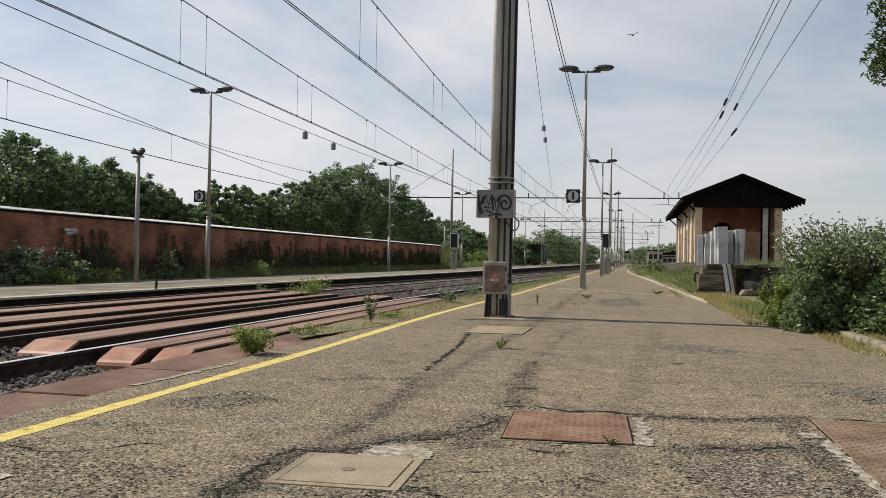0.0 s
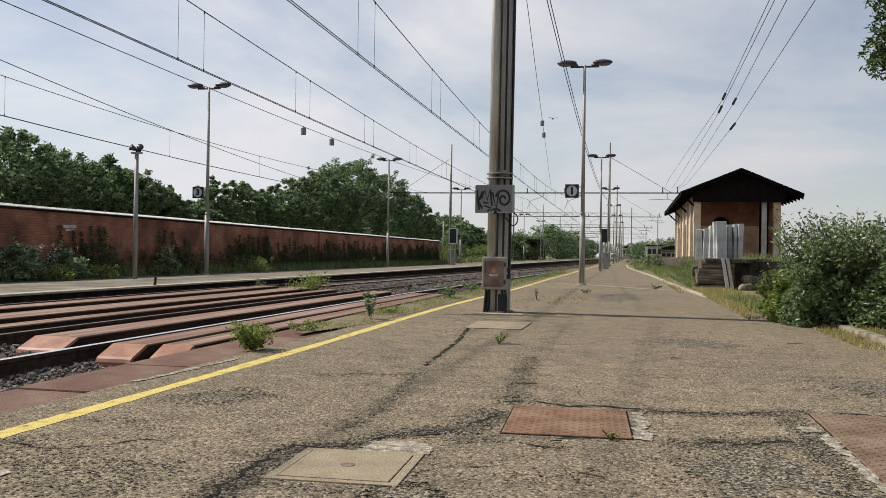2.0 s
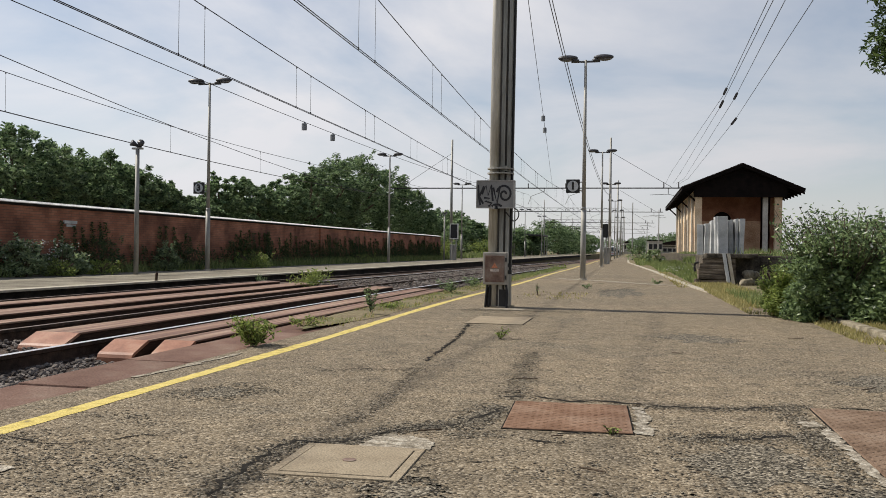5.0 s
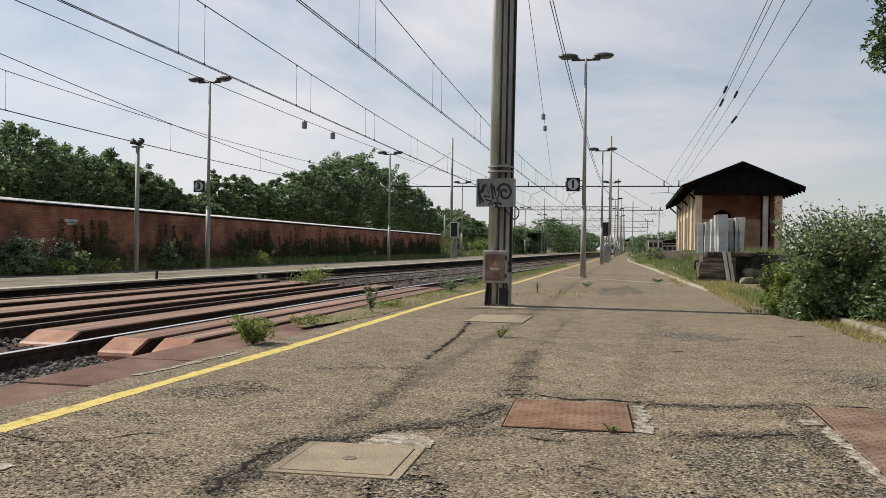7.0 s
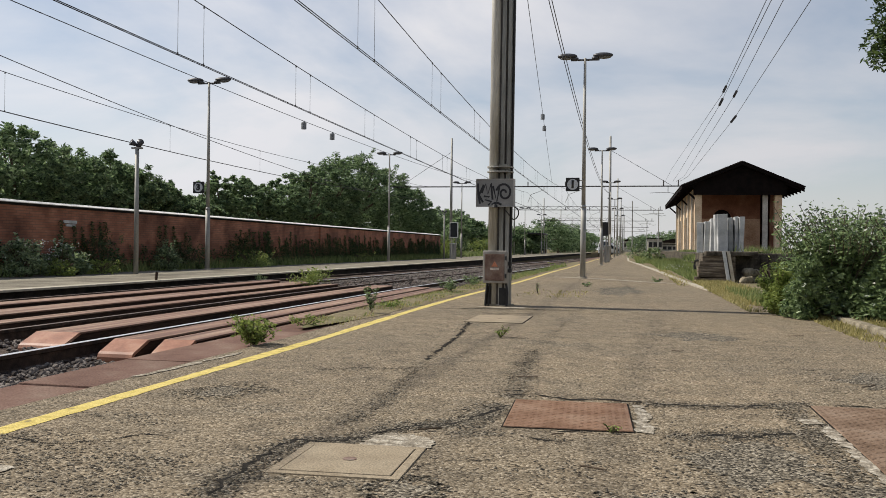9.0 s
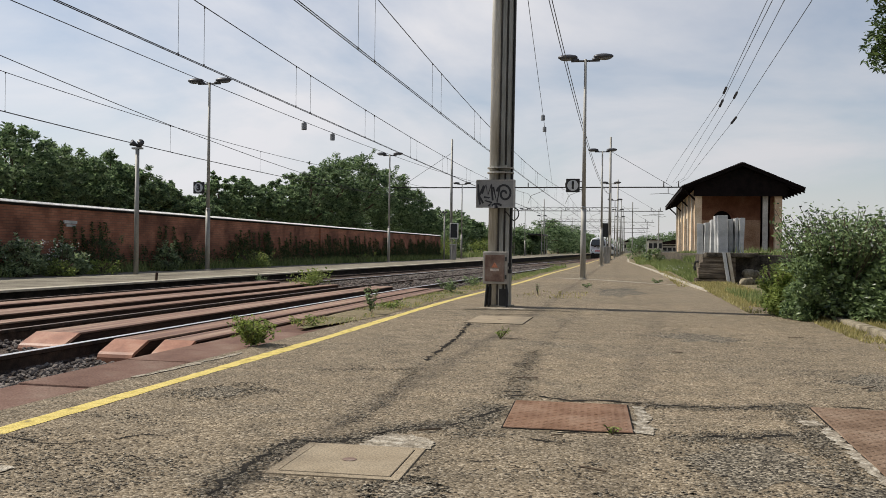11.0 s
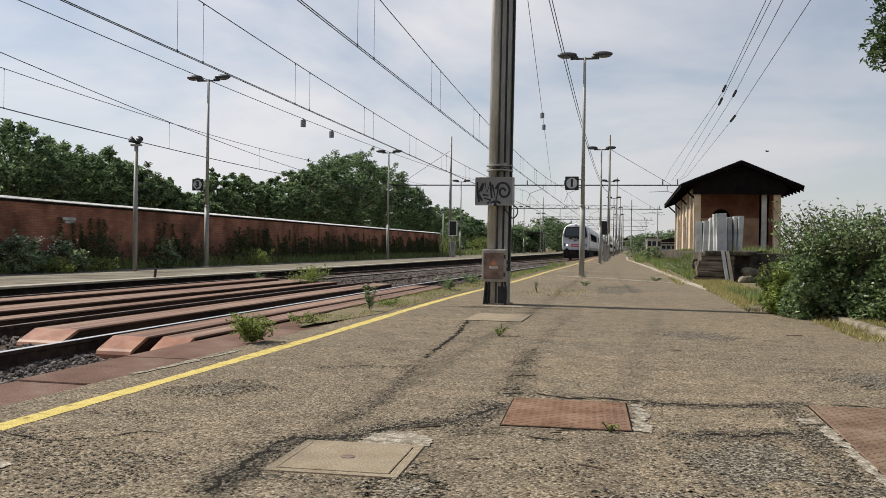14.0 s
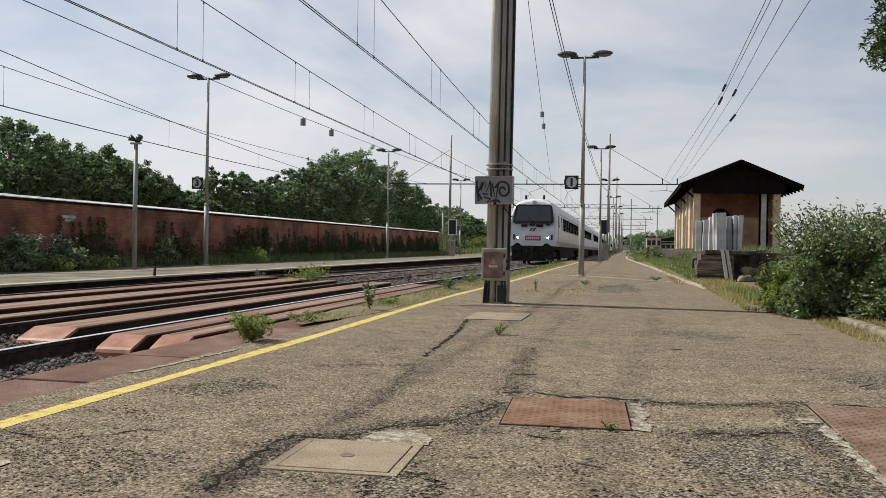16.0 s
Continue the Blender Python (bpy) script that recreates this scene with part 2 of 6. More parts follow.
def glow(name, colour, strength):
    m = bpy.data.materials.new(name)
    m.use_nodes = True
    b = m.node_tree.nodes["Principled BSDF"]
    b.inputs["Emission Color"].default_value, b.inputs["Emission Strength"].default_value = (*colour, 1), strength
    b.inputs["Base Color"].default_value = (*colour, 1)
    return m


M_ASPHALT = asphalt_material()
M_BARE = asphalt_material("bare broken asphalt", True)
M_PLAT2 = surface("pale platform paving", [(0.12, 0.105, 0.08), (0.20, 0.178, 0.135), (0.27, 0.245, 0.19)], 0.9, 0.9, 0, 0.4, 40)
M_EARTH = surface("dry earth and sparse grass", [(0.13, 0.105, 0.065), (0.20, 0.165, 0.10), (0.11, 0.12, 0.05)], 0.7, 0.95, 0, 0.6, 25, 0.03)
M_COPING = surface("reddish concrete coping", [(0.11, 0.062, 0.046), (0.165, 0.10, 0.076), (0.21, 0.15, 0.115)], 1.6, 0.85, 0, 0.4, 70, vary=0.12)
M_YELLOW = surface("worn yellow line paint", [(0.20, 0.165, 0.10), (0.50, 0.39, 0.11), (0.60, 0.48, 0.16)], 11, 0.8, 0, 0.5, 120, spread=(0.30, 0.52), fine=0.32)
M_BALLAST = surface("brown ballast bed", [(0.06, 0.045, 0.037), (0.14, 0.105, 0.085)], 8, 0.95, 0, 1.0, 30, 0.05)
M_STONE = foliage("ballast stone", (0.032, 0.026, 0.023), (0.27, 0.235, 0.205), 0.0)
M_STONE.node_tree.nodes["Principled BSDF"].inputs["Roughness"].default_value = 0.95
M_STONE.node_tree.nodes["Principled BSDF"].inputs["Specular IOR Level"].default_value = 0.15
M_RAILSIDE = surface("rusty rail steel", [(0.032, 0.024, 0.019), (0.085, 0.055, 0.040)], 9, 0.8, 0.1, 0.3, 90)
M_RAILTOP = surface("polished rail head", [(0.72, 0.71, 0.69), (0.84, 0.83, 0.81)], 5, 0.42, 1.0, 0.05, 200, stretch=(1, 0.05, 1), fine=0.08)
M_RAILDULL = surface("dull rail head", [(0.10, 0.07, 0.055), (0.2, 0.15, 0.12)], 5, 0.6, 0.3, 0.1, 100)
M_BOARD = surface("dusty brown crossing board", [(0.085, 0.036, 0.022), (0.21, 0.116, 0.074), (0.42, 0.295, 0.21)], 5, 0.7, 0, 0.2, 60, stretch=(2.5, 0.06, 1), spread=(0.3, 0.7), fine=0.15, vary=0.12)
# rust brown taken nearly to black: the shade between the boards is in it
M_BEAM = surface("rust-brown steel beam darkened as shade", [(0.022, 0.014, 0.010), (0.06, 0.034, 0.022)], 6, 0.8, 0.0, 0.3, 80, stretch=(1, 0.1, 1))
M_RAMP = surface("worn orange-red ramp paint", [(0.22, 0.088, 0.047), (0.32, 0.142, 0.080), (0.40, 0.22, 0.138)], 4, 0.5, 0, 0.15, 60, fine=0.12)
M_GALV = surface("weathered grey steel", [(0.20, 0.195, 0.175), (0.31, 0.30, 0.27), (0.38, 0.37, 0.34)], 3, 0.6, 0.25, 0.15, 80, stretch=(1, 1, 0.3), fine=0.12)
M_POLEGREY = surface("streaked grey-green steel", [(0.125, 0.12, 0.10), (0.23, 0.225, 0.195), (0.34, 0.335, 0.30)], 5, 0.55, 0.3, 0.2, 90, stretch=(1, 1, 0.12), fine=0.15)
M_POLEDARK = surface("dark brown-grey steel", [(0.03, 0.027, 0.022), (0.075, 0.066, 0.055)], 5, 0.6, 0.2, 0.2, 90, stretch=(1, 1, 0.15))
M_DARK = surface("black plastic and iron", [(0.010, 0.010, 0.010), (0.024, 0.023, 0.022)], 8, 0.55, 0, 0.1, 90)
# near-black so that shaded masonry carries its shade in the colour
M_SHADEBLACK = surface("black masonry with painted shade", [(0.010, 0.009, 0.008), (0.03, 0.026, 0.022)], 3, 0.95, 0, 0.4, 40)
M_LAMPHEAD = surface("dark grey lamp housing", [(0.045, 0.045, 0.048), (0.075, 0.075, 0.08)], 6, 0.42, 0.1, 0.1, 90)
M_LENS = surface("grey lamp cover", [(0.45, 0.46, 0.46), (0.55, 0.56, 0.56)], 6, 0.25, 0, 0.0, 90)
M_LAMPGLASS = surface("dull lamp glass", [(0.13, 0.135, 0.14), (0.19, 0.195, 0.20)], 6, 0.2, 0, 0.0, 90)
M_WIRE = surface("dark wire", [(0.045, 0.045, 0.046), (0.085, 0.083, 0.082)], 3, 0.6, 0.3, 0, 90)
M_BRICK = brick_material("old red brick", (0.285, 0.112, 0.063), (0.37, 0.158, 0.092), (0.18, 0.105, 0.072), "Y")
M_COPEWALL = surface("pale wall coping", [(0.62, 0.60, 0.55), (0.80, 0.78, 0.73)], 2, 0.85, 0, 0.3, 40)
M_PLASTER = surface("faded ochre-red plaster", [(0.15, 0.062, 0.038), (0.21, 0.095, 0.058), (0.27, 0.145, 0.09)], 0.9, 0.9, 0, 0.3, 40)
M_BUFF = surface("stained buff plaster", [(0.50, 0.35, 0.22), (0.64, 0.48, 0.32), (0.70, 0.56, 0.40)], 1.2, 0.9, 0, 0.3, 40)
M_TAN = surface("stained tan plaster", [(0.30, 0.17, 0.10), (0.42, 0.26, 0.165), (0.48, 0.33, 0.22)], 0.9, 0.9, 0, 0.3, 40)
M_STONEWHITE = surface("pale stone pier", [(0.36, 0.33, 0.28), (0.52, 0.49, 0.43)], 2, 0.85, 0, 0.3, 40)
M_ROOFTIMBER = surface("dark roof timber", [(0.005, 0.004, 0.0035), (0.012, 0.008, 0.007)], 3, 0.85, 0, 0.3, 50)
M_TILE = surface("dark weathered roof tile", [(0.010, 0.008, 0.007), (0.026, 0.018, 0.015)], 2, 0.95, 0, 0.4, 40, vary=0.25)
M_SLAB = surface("pale grey concrete slab", [(0.33, 0.335, 0.325), (0.45, 0.455, 0.44), (0.56, 0.56, 0.54)], 2.5, 0.8, 0, 0.2, 60, fine=0.13, vary=0.1)
M_SLEEPER = surface("old weathered timber", [(0.05, 0.04, 0.03), (0.13, 0.105, 0.08), (0.24, 0.2, 0.15)], 4, 0.9, 0, 0.5, 50, stretch=(0.25, 2, 3), vary=0.25)
M_CONCRETE = surface("rough light concrete", [(0.33, 0.29, 0.22), (0.45, 0.41, 0.33)], 4, 0.9, 0, 0.5, 70, fine=0.2)
M_COVER = surface("sandy concrete cover", [(0.255, 0.205, 0.14), (0.33, 0.272, 0.19)], 5, 0.85, 0, 0.35, 120)
M_LEAF_TREE = foliage("tree leaves", (0.020, 0.045, 0.020), (0.29, 0.395, 0.19), 0.48)
M_LEAF_BUSH = foliage("shrub leaves", (0.022, 0.046, 0.018), (0.30, 0.40, 0.17), 0.36)
M_LEAF_DARK = foliage("dark glossy leaves", (0.012, 0.028, 0.010), (0.13, 0.19, 0.06), 0.3)
M_LEAF_SAGE = foliage("pale sage leaves", (0.04, 0.072, 0.03), (0.38, 0.46, 0.24), 0.35)
M_LEAF_IVY = foliage("dark creeper leaves", (0.016, 0.030, 0.010), (0.10, 0.15, 0.055), 0.3)
M_GRASS = foliage("grass blades", (0.10, 0.15, 0.045), (0.31, 0.35, 0.13), 0.4)
M_DRY = foliage("dry grass blades", (0.24, 0.22, 0.075), (0.50, 0.43, 0.19), 0.4)
M_FLOWER = foliage("small white blossom", (0.55, 0.56, 0.5), (0.8, 0.8, 0.75), 0.3)
M_BARK = surface("grey-brown bark", [(0.07, 0.052, 0.036), (0.15, 0.115, 0.085)], 6, 0.95, 0, 0.7, 40, stretch=(1, 1, 0.3))
M_KERB = surface("dirty worn kerb stone", [(0.11, 0.095, 0.065), (0.22, 0.19, 0.135), (0.30, 0.265, 0.20)], 5, 0.9, 0, 0.6, 50, 0.01)
M_CRACK = surface("dark crack", [(0.012, 0.011, 0.009), (0.035, 0.03, 0.024)], 20, 1.0, 0, 0.4, 90)

# ---- large structure ----
EDGE1, EDGE2 = -3.72, -11.0
TRACK1, TRACK2, RAIL_Z = -5.92, -9.4, -0.095


def grade(y):
    """The line falls gently beyond the crossing."""
    return -0.005 * max(0.0, y - 20.0)


def ground():
    xs = [-2500, -300, -60, -20, EDGE2 - 0.35, EDGE2 - 0.3, EDGE1 + 0.3, EDGE1 + 0.35, 2.6, 12, 60, 300, 2500]
    zs = [-0.05, -0.05, -0.05, -0.05, -0.05, -0.42, -0.42, -0.05, -0.05, -0.05, -0.05, -0.05, -0.05]
    ys = [-300, -40, 0, 20, 60, 100, 160, 260, 500, 1200, 4000]
    verts = [(x, y, z + (1.3 * grade(min(y, 700)) if z < -0.2 else 0.0)) for y in ys for x, z in zip(xs, zs)]
    k = len(xs)
    faces = [(j * k + i, j * k + i + 1, (j + 1) * k + i + 1, (j + 1) * k + i) for j in range(len(ys) - 1) for i in range(k - 1)]
    return tagged(raw("ground", verts, faces, M_EARTH), "dry bare earth with sparse grass around the station", "ground", kind="structure")


def platform_one():
    bm = B()
    box(bm, -3.12, 2.46, -12, 150, -0.4, 0.0)
    return tagged(part("pavement", bm, M_ASPHALT), "worn brownish asphalt platform with patches and cracks", "platform", kind="structure")


def platform_two():
    bm = B()
    box(bm, -16.2, EDGE2 - 0.32, -20, 260, -0.4, -0.004)
    p = tagged(part("platform", bm, M_PLAT2), "pale dusty platform across the tracks", "platform", kind="structure")
    bm = B()
    box(bm, EDGE2 - 0.32, EDGE2, -20, 260, -0.045, 0.0, 0.012)
    part("coping", bm, M_CONCRETE, p, "pale concrete edge")
    # this face looks away from the sun; its shade is painted in black
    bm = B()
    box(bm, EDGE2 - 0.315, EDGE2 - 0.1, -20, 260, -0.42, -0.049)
    part("retaining_face", bm, M_SHADEBLACK, p, "edge face coloured black for its shade")
    return p


def rail(parent, x, bright=True):
    prof = [(-0.075, -0.172), (0.075, -0.172), (0.075, -0.155), (0.012, -0.13), (0.012, -0.045), (0.036, -0.035), (0.036, -0.003), (-0.036, -0.003), (-0.036, -0.035), (-0.012, -0.045), (-0.012, -0.13), (-0.075, -0.155)]
    bm = B()
    prism(bm, [(x + a, RAIL_Z + b) for a, b in prof], -40, 20)
    prism(bm, [(x + a, RAIL_Z + b) for a, b in prof], 20, 700)
    for v in bm.verts:
        v.co.z += grade(v.co.y)
    r = part("rail", bm, M_RAILSIDE, parent)
    bm = B()
    box(bm, x - 0.033, x + 0.033, -40, 20, RAIL_Z - 0.004, RAIL_Z)
    box(bm, x - 0.033, x + 0.033, 20, 700, RAIL_Z - 0.004, RAIL_Z)
    for v in bm.verts:
        v.co.z += grade(v.co.y)
    part("rail_head", bm, M_RAILTOP if bright else M_RAILDULL, r, "bright worn running surface" if bright else "dull brown running surface")
    return r


def track(x, tag):
    t = thing("railway_track", Matrix(), tag, "railway track", kind="structure")
    rail(t, x + 0.7535)
    bm = B()
    box(bm, -1.15, 1.15, -0.12, 0.12, -0.2, 0.0, 0.02)
    me = bpy.data.meshes.new("sleeper")
    bm.to_mesh(me)
    bm.free()
    me.materials.append(M_KERB)
    for i in range(70):
        y = 2.0 + 0.6 * i
        share("sleeper", me, t, pose(x + float(rng.uniform(-0.03, 0.03)), y, -0.262 + grade(y) + float(rng.uniform(-0.008, 0.008)), 0, 0, float(rng.uniform(-1, 1))))
    rail(t, x - 0.7535, False)
    return t


ground()
platform_one()
platform_two()
track(TRACK1, "railway track with rusty rails and bright heads in brown ballast")
track(TRACK2, "second railway track with rusty rails beside the far platform")


def ballast():
    xs = [EDGE2 - 0.1, -10.3, -10.0, -8.8, -8.4, -7.9, -7.3, -6.8, -6.4, -5.3, -4.9, -4.4, EDGE1 + 0.02]
    zs = [-0.30, -0.17, -0.17, -0.17, -0.16, -0.13, -0.12, -0.15, -0.16, -0.18, -0.20, -0.25, -0.30]
    ys = list(np.concatenate([np.arange(-30, 60, 1.0), np.arange(60, 700, 8.0)]))
    # the bed lies lower between the boards of the crossing
    low_y, low_z = [8.3, 9.0, 19.0, 21.0], [-0.06, -0.15, -0.15, 0.0]
    verts = [(x, y, z + grade(y) + float(np.interp(y, low_y, low_z)) + float(rng.uniform(-0.02, 0.02))) for y in ys for x, z in zip(xs, zs)]
    k = len(xs)
    faces = [(j * k + i, j * k + i + 1, (j + 1) * k + i + 1, (j + 1) * k + i) for j in range(len(ys) - 1) for i in range(k - 1)]
    bed = tagged(raw("ballast_bed", verts, faces, M_BALLAST), "bed of brown crushed stone ballast under the tracks", "ballast", kind="structure")
    # loose stones on the bed
    count = 24000
    u = rng.random(count)
    y = 3.5 + 62 * u ** 2.0
    x = rng.uniform(-8.5, EDGE1 - 0.02, count)
    near = rng.random(count) < 0.45
    x = np.where(near & (y < 12), rng.uniform(-5.1, EDGE1 - 0.02, count), x)
    keep = (np.abs(x - TRACK1 - 0.7535) > 0.07) & (np.abs(x - TRACK1 + 0.7535) > 0.07)
    x, y = x[keep], y[keep]
    z = np.interp(x, xs, zs) + 0.018 + np.interp(y, low_y, low_z) + np.minimum(0.0, -0.005 * (y - 20.0))
    s = rng.uniform(0.016, 0.038, len(x)) * np.where(y > 25, 1.3, 1.0)
    g = (1 + 5 ** 0.5) / 2
    ico = np.array([(-1, g, 0), (1, g, 0), (-1, -g, 0), (1, -g, 0), (0, -1, g), (0, 1, g), (0, -1, -g), (0, 1, -g), (g, 0, -1), (g, 0, 1), (-g, 0, -1), (-g, 0, 1)], float) / 1.9
    tri = np.array([(0, 11, 5), (0, 5, 1), (0, 1, 7), (0, 7, 10), (0, 10, 11), (1, 5, 9), (5, 11, 4), (11, 10, 2), (10, 7, 6), (7, 1, 8), (3, 9, 4), (3, 4, 2), (3, 2, 6), (3, 6, 8), (3, 8, 9), (4, 9, 5), (2, 4, 11), (6, 2, 10), (8, 6, 7), (9, 8, 1)])
    a = rng.uniform(0, 2 * np.pi, len(x))
    shape = rng.uniform(0.6, 1.25, (len(x), 1, 3)) * np.array([1, 1, 0.75])
    p = ico[None] * rng.uniform(0.72, 1.2, (len(x), 12, 1)) * shape * s[:, None, None]
    c, si = np.cos(a)[:, None], np.sin(a)[:, None]
    q = np.stack([p[..., 0] * c - p[..., 1] * si, p[..., 0] * si + p[..., 1] * c, p[..., 2]], -1)
    q += np.stack([x, y, z], -1)[:, None]
    f = tri[None] + (np.arange(len(x)) * 12)[:, None, None]
    tagged(raw("ballast_stones", q.reshape(-1, 3).tolist(), f.reshape(-1, 3).tolist(), M_STONE), "loose brown and grey ballast stones between the rails", "ballast", kind="stuff")
    return bed


ballast()


def crossing_boards():
    """Long boards laid beside the rails at a crossing, some with a sloping red end."""
    spans = [(-4.40, -4.08, 7.5, 7.78, 19.6), (-4.89, -4.53, 7.4, 7.7, 19.8), (-6.05, -5.55, 7.8, 8.1, 20.4), (-7.30, -7.02, 6.9, 7.2, 20.7), (-8.5, -7.85, 6.9, 7.2, 21.6), (-9.55, -9.1, 6.9, 7.2, 22.0)]
    for x0, x1, ya, yb, yc in spans:
        t = thing("crossing_board", Matrix(), "long dusty brown crossing board with orange-red sloping end", "crossing board", "boards of the track crossing")
        top, low = RAIL_Z + 0.03, RAIL_Z - 0.17
        bm = B()
        box(bm, x0, x1, yb, yc, top - 0.02, top, 0.006)
        part("deck", bm, M_BOARD, t)
        # beam sides are coloured dark for the shadow below the deck
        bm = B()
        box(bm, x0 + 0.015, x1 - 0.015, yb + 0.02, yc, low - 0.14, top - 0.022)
        part("beam", bm, M_BEAM, t, "rusty beam under the deck, darkened as shade")
        prof = [(yb - 0.004, top), (ya + 0.05, low + 0.105), (ya + 0.02, low + 0.085), (ya + 0.004, low + 0.055), (ya, low + 0.02), (ya + 0.012, low - 0.02)]
        bm = B()
        inner = [(y + 0.026, z - 0.022) for y, z in prof]
        rings = [[bm.verts.new((x, y, z)) for y, z in prof + inner[::-1]] for x in (x0, x1)]
        k = len(rings[0])
        for i in range(k):
            bm.faces.new((rings[0][i], rings[0][(i + 1) % k], rings[1][(i + 1) % k], rings[1][i]))
        for ring in rings:
            for i in range(len(prof) - 1):
                bm.faces.new((ring[i], ring[i + 1], ring[k - 2 - i], ring[k - 1 - i]))
        bmesh.ops.recalc_face_normals(bm, faces=bm.faces)
        part("ramp", bm, M_RAMP, t, "worn orange-red sloping steel end")
        # added dark block in place of the shaded hollow behind the ramp plate
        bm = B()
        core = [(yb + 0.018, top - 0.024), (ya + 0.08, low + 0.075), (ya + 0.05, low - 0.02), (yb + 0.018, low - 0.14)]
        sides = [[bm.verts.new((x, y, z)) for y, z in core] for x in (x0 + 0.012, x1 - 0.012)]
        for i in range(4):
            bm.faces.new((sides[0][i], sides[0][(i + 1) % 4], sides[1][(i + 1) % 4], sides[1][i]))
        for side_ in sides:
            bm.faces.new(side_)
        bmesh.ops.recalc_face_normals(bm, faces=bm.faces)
        part("ramp_shade_block", bm, M_BEAM, t, "dark block standing for the shade behind the ramp plate")


crossing_boards()


def yellow_line():
    bm = B()
    ys = np.concatenate([np.arange(-6, 3, 0.6), np.arange(3, 20, 0.09), np.arange(20, 140, 0.6)])
    rows_ = []
    for y in ys:
        w = 0.056 + 0.006 * math.sin(y * 2.1) + float(rng.uniform(-0.007, 0.007))
        x = -2.80 + 0.03 * math.sin(y * 0.33) + (-0.06 if 8 < y < 20 else 0) * math.sin((y - 8) / 12 * math.pi)
        rows_.append((bm.verts.new((x - w, y, 0.002)), bm.verts.new((x + w, y, 0.002))))
    for (a, b), (c, d) in zip(rows_, rows_[1:]):
        bm.faces.new((a, b, d, c))
    tagged(part("yellow_line", bm, M_YELLOW), "worn yellow safety line painted along the platform edge", "line marking", kind="structure")


yellow_line()


def brick_wall():
    w = thing("wall_west", Matrix(), "long old red brick wall with pale coping and dark creeper", "wall", kind="structure")
    bm = B()
    box(bm, -16.30, -16.0, -25, 74, -0.3, 1.869)
    part("brickwork", bm, M_BRICK, w)
    bm = B()
    y = -25.0
    while y < 74:
        top = 2.02 + float(rng.uniform(-0.005, 0.005))
        prism(bm, [(-16.38, 1.935), (-15.92, 1.935), (-15.92, 1.955), (-16.15, top), (-16.38, 1.955)], y, min(74, y + 1.192))
        y += 1.2
    part("coping", bm, M_COPEWALL, w, "pale sloping stone coping along the top")
    # added dark strip: the coping's shadow on the wall, put in as colour
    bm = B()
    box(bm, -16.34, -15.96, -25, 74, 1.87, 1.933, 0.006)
    part("coping_shade_strip", bm, M_SHADEBLACK, w, "dark strip painted as the shade under the coping")
    for y in (19.6, 44.0, 68.0):
        bm = B()
        box(bm, -16.0, -15.90, y - 0.2, y + 0.2, -0.3, 1.865)
        part("pilaster", bm, M_BRICK, w, "shallow brick pilaster")


brick_wall()

# ---- posts and lamps ----


def lamp_post(x, y, h, lean=0.0):
    t = thing("street_lamp", pose(x, y, 0, 0, lean, 0), "tall grey steel platform lamp with two dark heads on arms", "street lamp", "platform lamps")
    bm = B()
    rod(bm, (0, 0, 0), (0, 0, 2.1), 0.083, 0.08, 14)
    rod(bm, (0, 0, 2.1), (0, 0, h), 0.062, 0.038, 14)
    rod(bm, (0, 0, 2.08), (0, 0, 2.16), 0.084, 0.064, 14)
    part("pole", bm, M_GALV, t, smooth=True)
    bm = B()
    rod(bm, (0, 0, 0), (0, 0, 0.05), 0.13, 0.12, 14)
    part("collar", bm, M_CONCRETE, t, "concrete foot ring")
    bm = B()
    rod(bm, (-0.42, 0, h - 0.05), (0.42, 0, h - 0.05), 0.03, n=10)
    part("arm", bm, M_LAMPHEAD, t)
    for s in (-1, 1):
        bm = B()
        ball(bm, (s * 0.52, 0, h + 0.07), 0.30, 0.13, 0.085)
        rod(bm, (s * 0.2, 0, h - 0.03), (s * 0.38, 0, h + 0.02), 0.05, 0.07, 10)
        hd = part("head", bm, M_LAMPHEAD, t, "dark rounded lamp housing", smooth=True)
        bm = B()
        ball(bm, (s * 0.55, 0, h + 0.03), 0.22, 0.10, 0.07)
        part("cover", bm, M_LAMPGLASS, hd, "grey glass cover", smooth=True)
    return t


def number_sign(x, y, z, digit, w=0.4):
    t = thing("track_sign", pose(x, y, z), "square dark track number sign with a pale disc", "sign", "track number signs")
    bm = B()
    box(bm, -w / 2, w / 2, -0.03, 0.03, -w / 2, w / 2, 0.012)
    part("panel", bm, M_DARK, t)
    bm = B()
    rod(bm, (0, -0.034, 0), (0, -0.031, 0), w * 0.40, n=28)
    part("disc", bm, M_LENS, t, "pale round field")
    cu = bpy.data.curves.new("number", "FONT")
    cu.body, cu.size, cu.align_x, cu.align_y, cu.extrude, cu.offset = digit, w * 0.72, "CENTER", "CENTER", 0.002, 0.018
    cu.materials.append(M_DARK)
    ob = new("number", cu)
    ob.parent, ob.matrix_basis = t, pose(0, -0.038, 0, 90, 0, 0)
    ob["label"] = "dark digit " + digit
    for k in (0.12, -0.12):
        bm = B()
        rod(bm, (w / 2 - 0.01, 0, k), (w / 2 + 0.09, 0, k), 0.015)
        part("bracket", bm, M_GALV, t)
    return t


for x, y in ((-1.36, 26.25), (-1.6, 50.5), (-1.62, 74.7), (-1.7, 99), (-1.7, 123), (-1.7, 148)):
    lamp_post(x, y, 6.5)
for y in (28.04, 51.37, 74.8, 98.2, 121.6, 145):
    lamp_post(-14.3, y, 6.5)
number_sign(-1.68, 26.2, 2.77, "1")
number_sign(-14.62, 27.98, 2.85, "3")


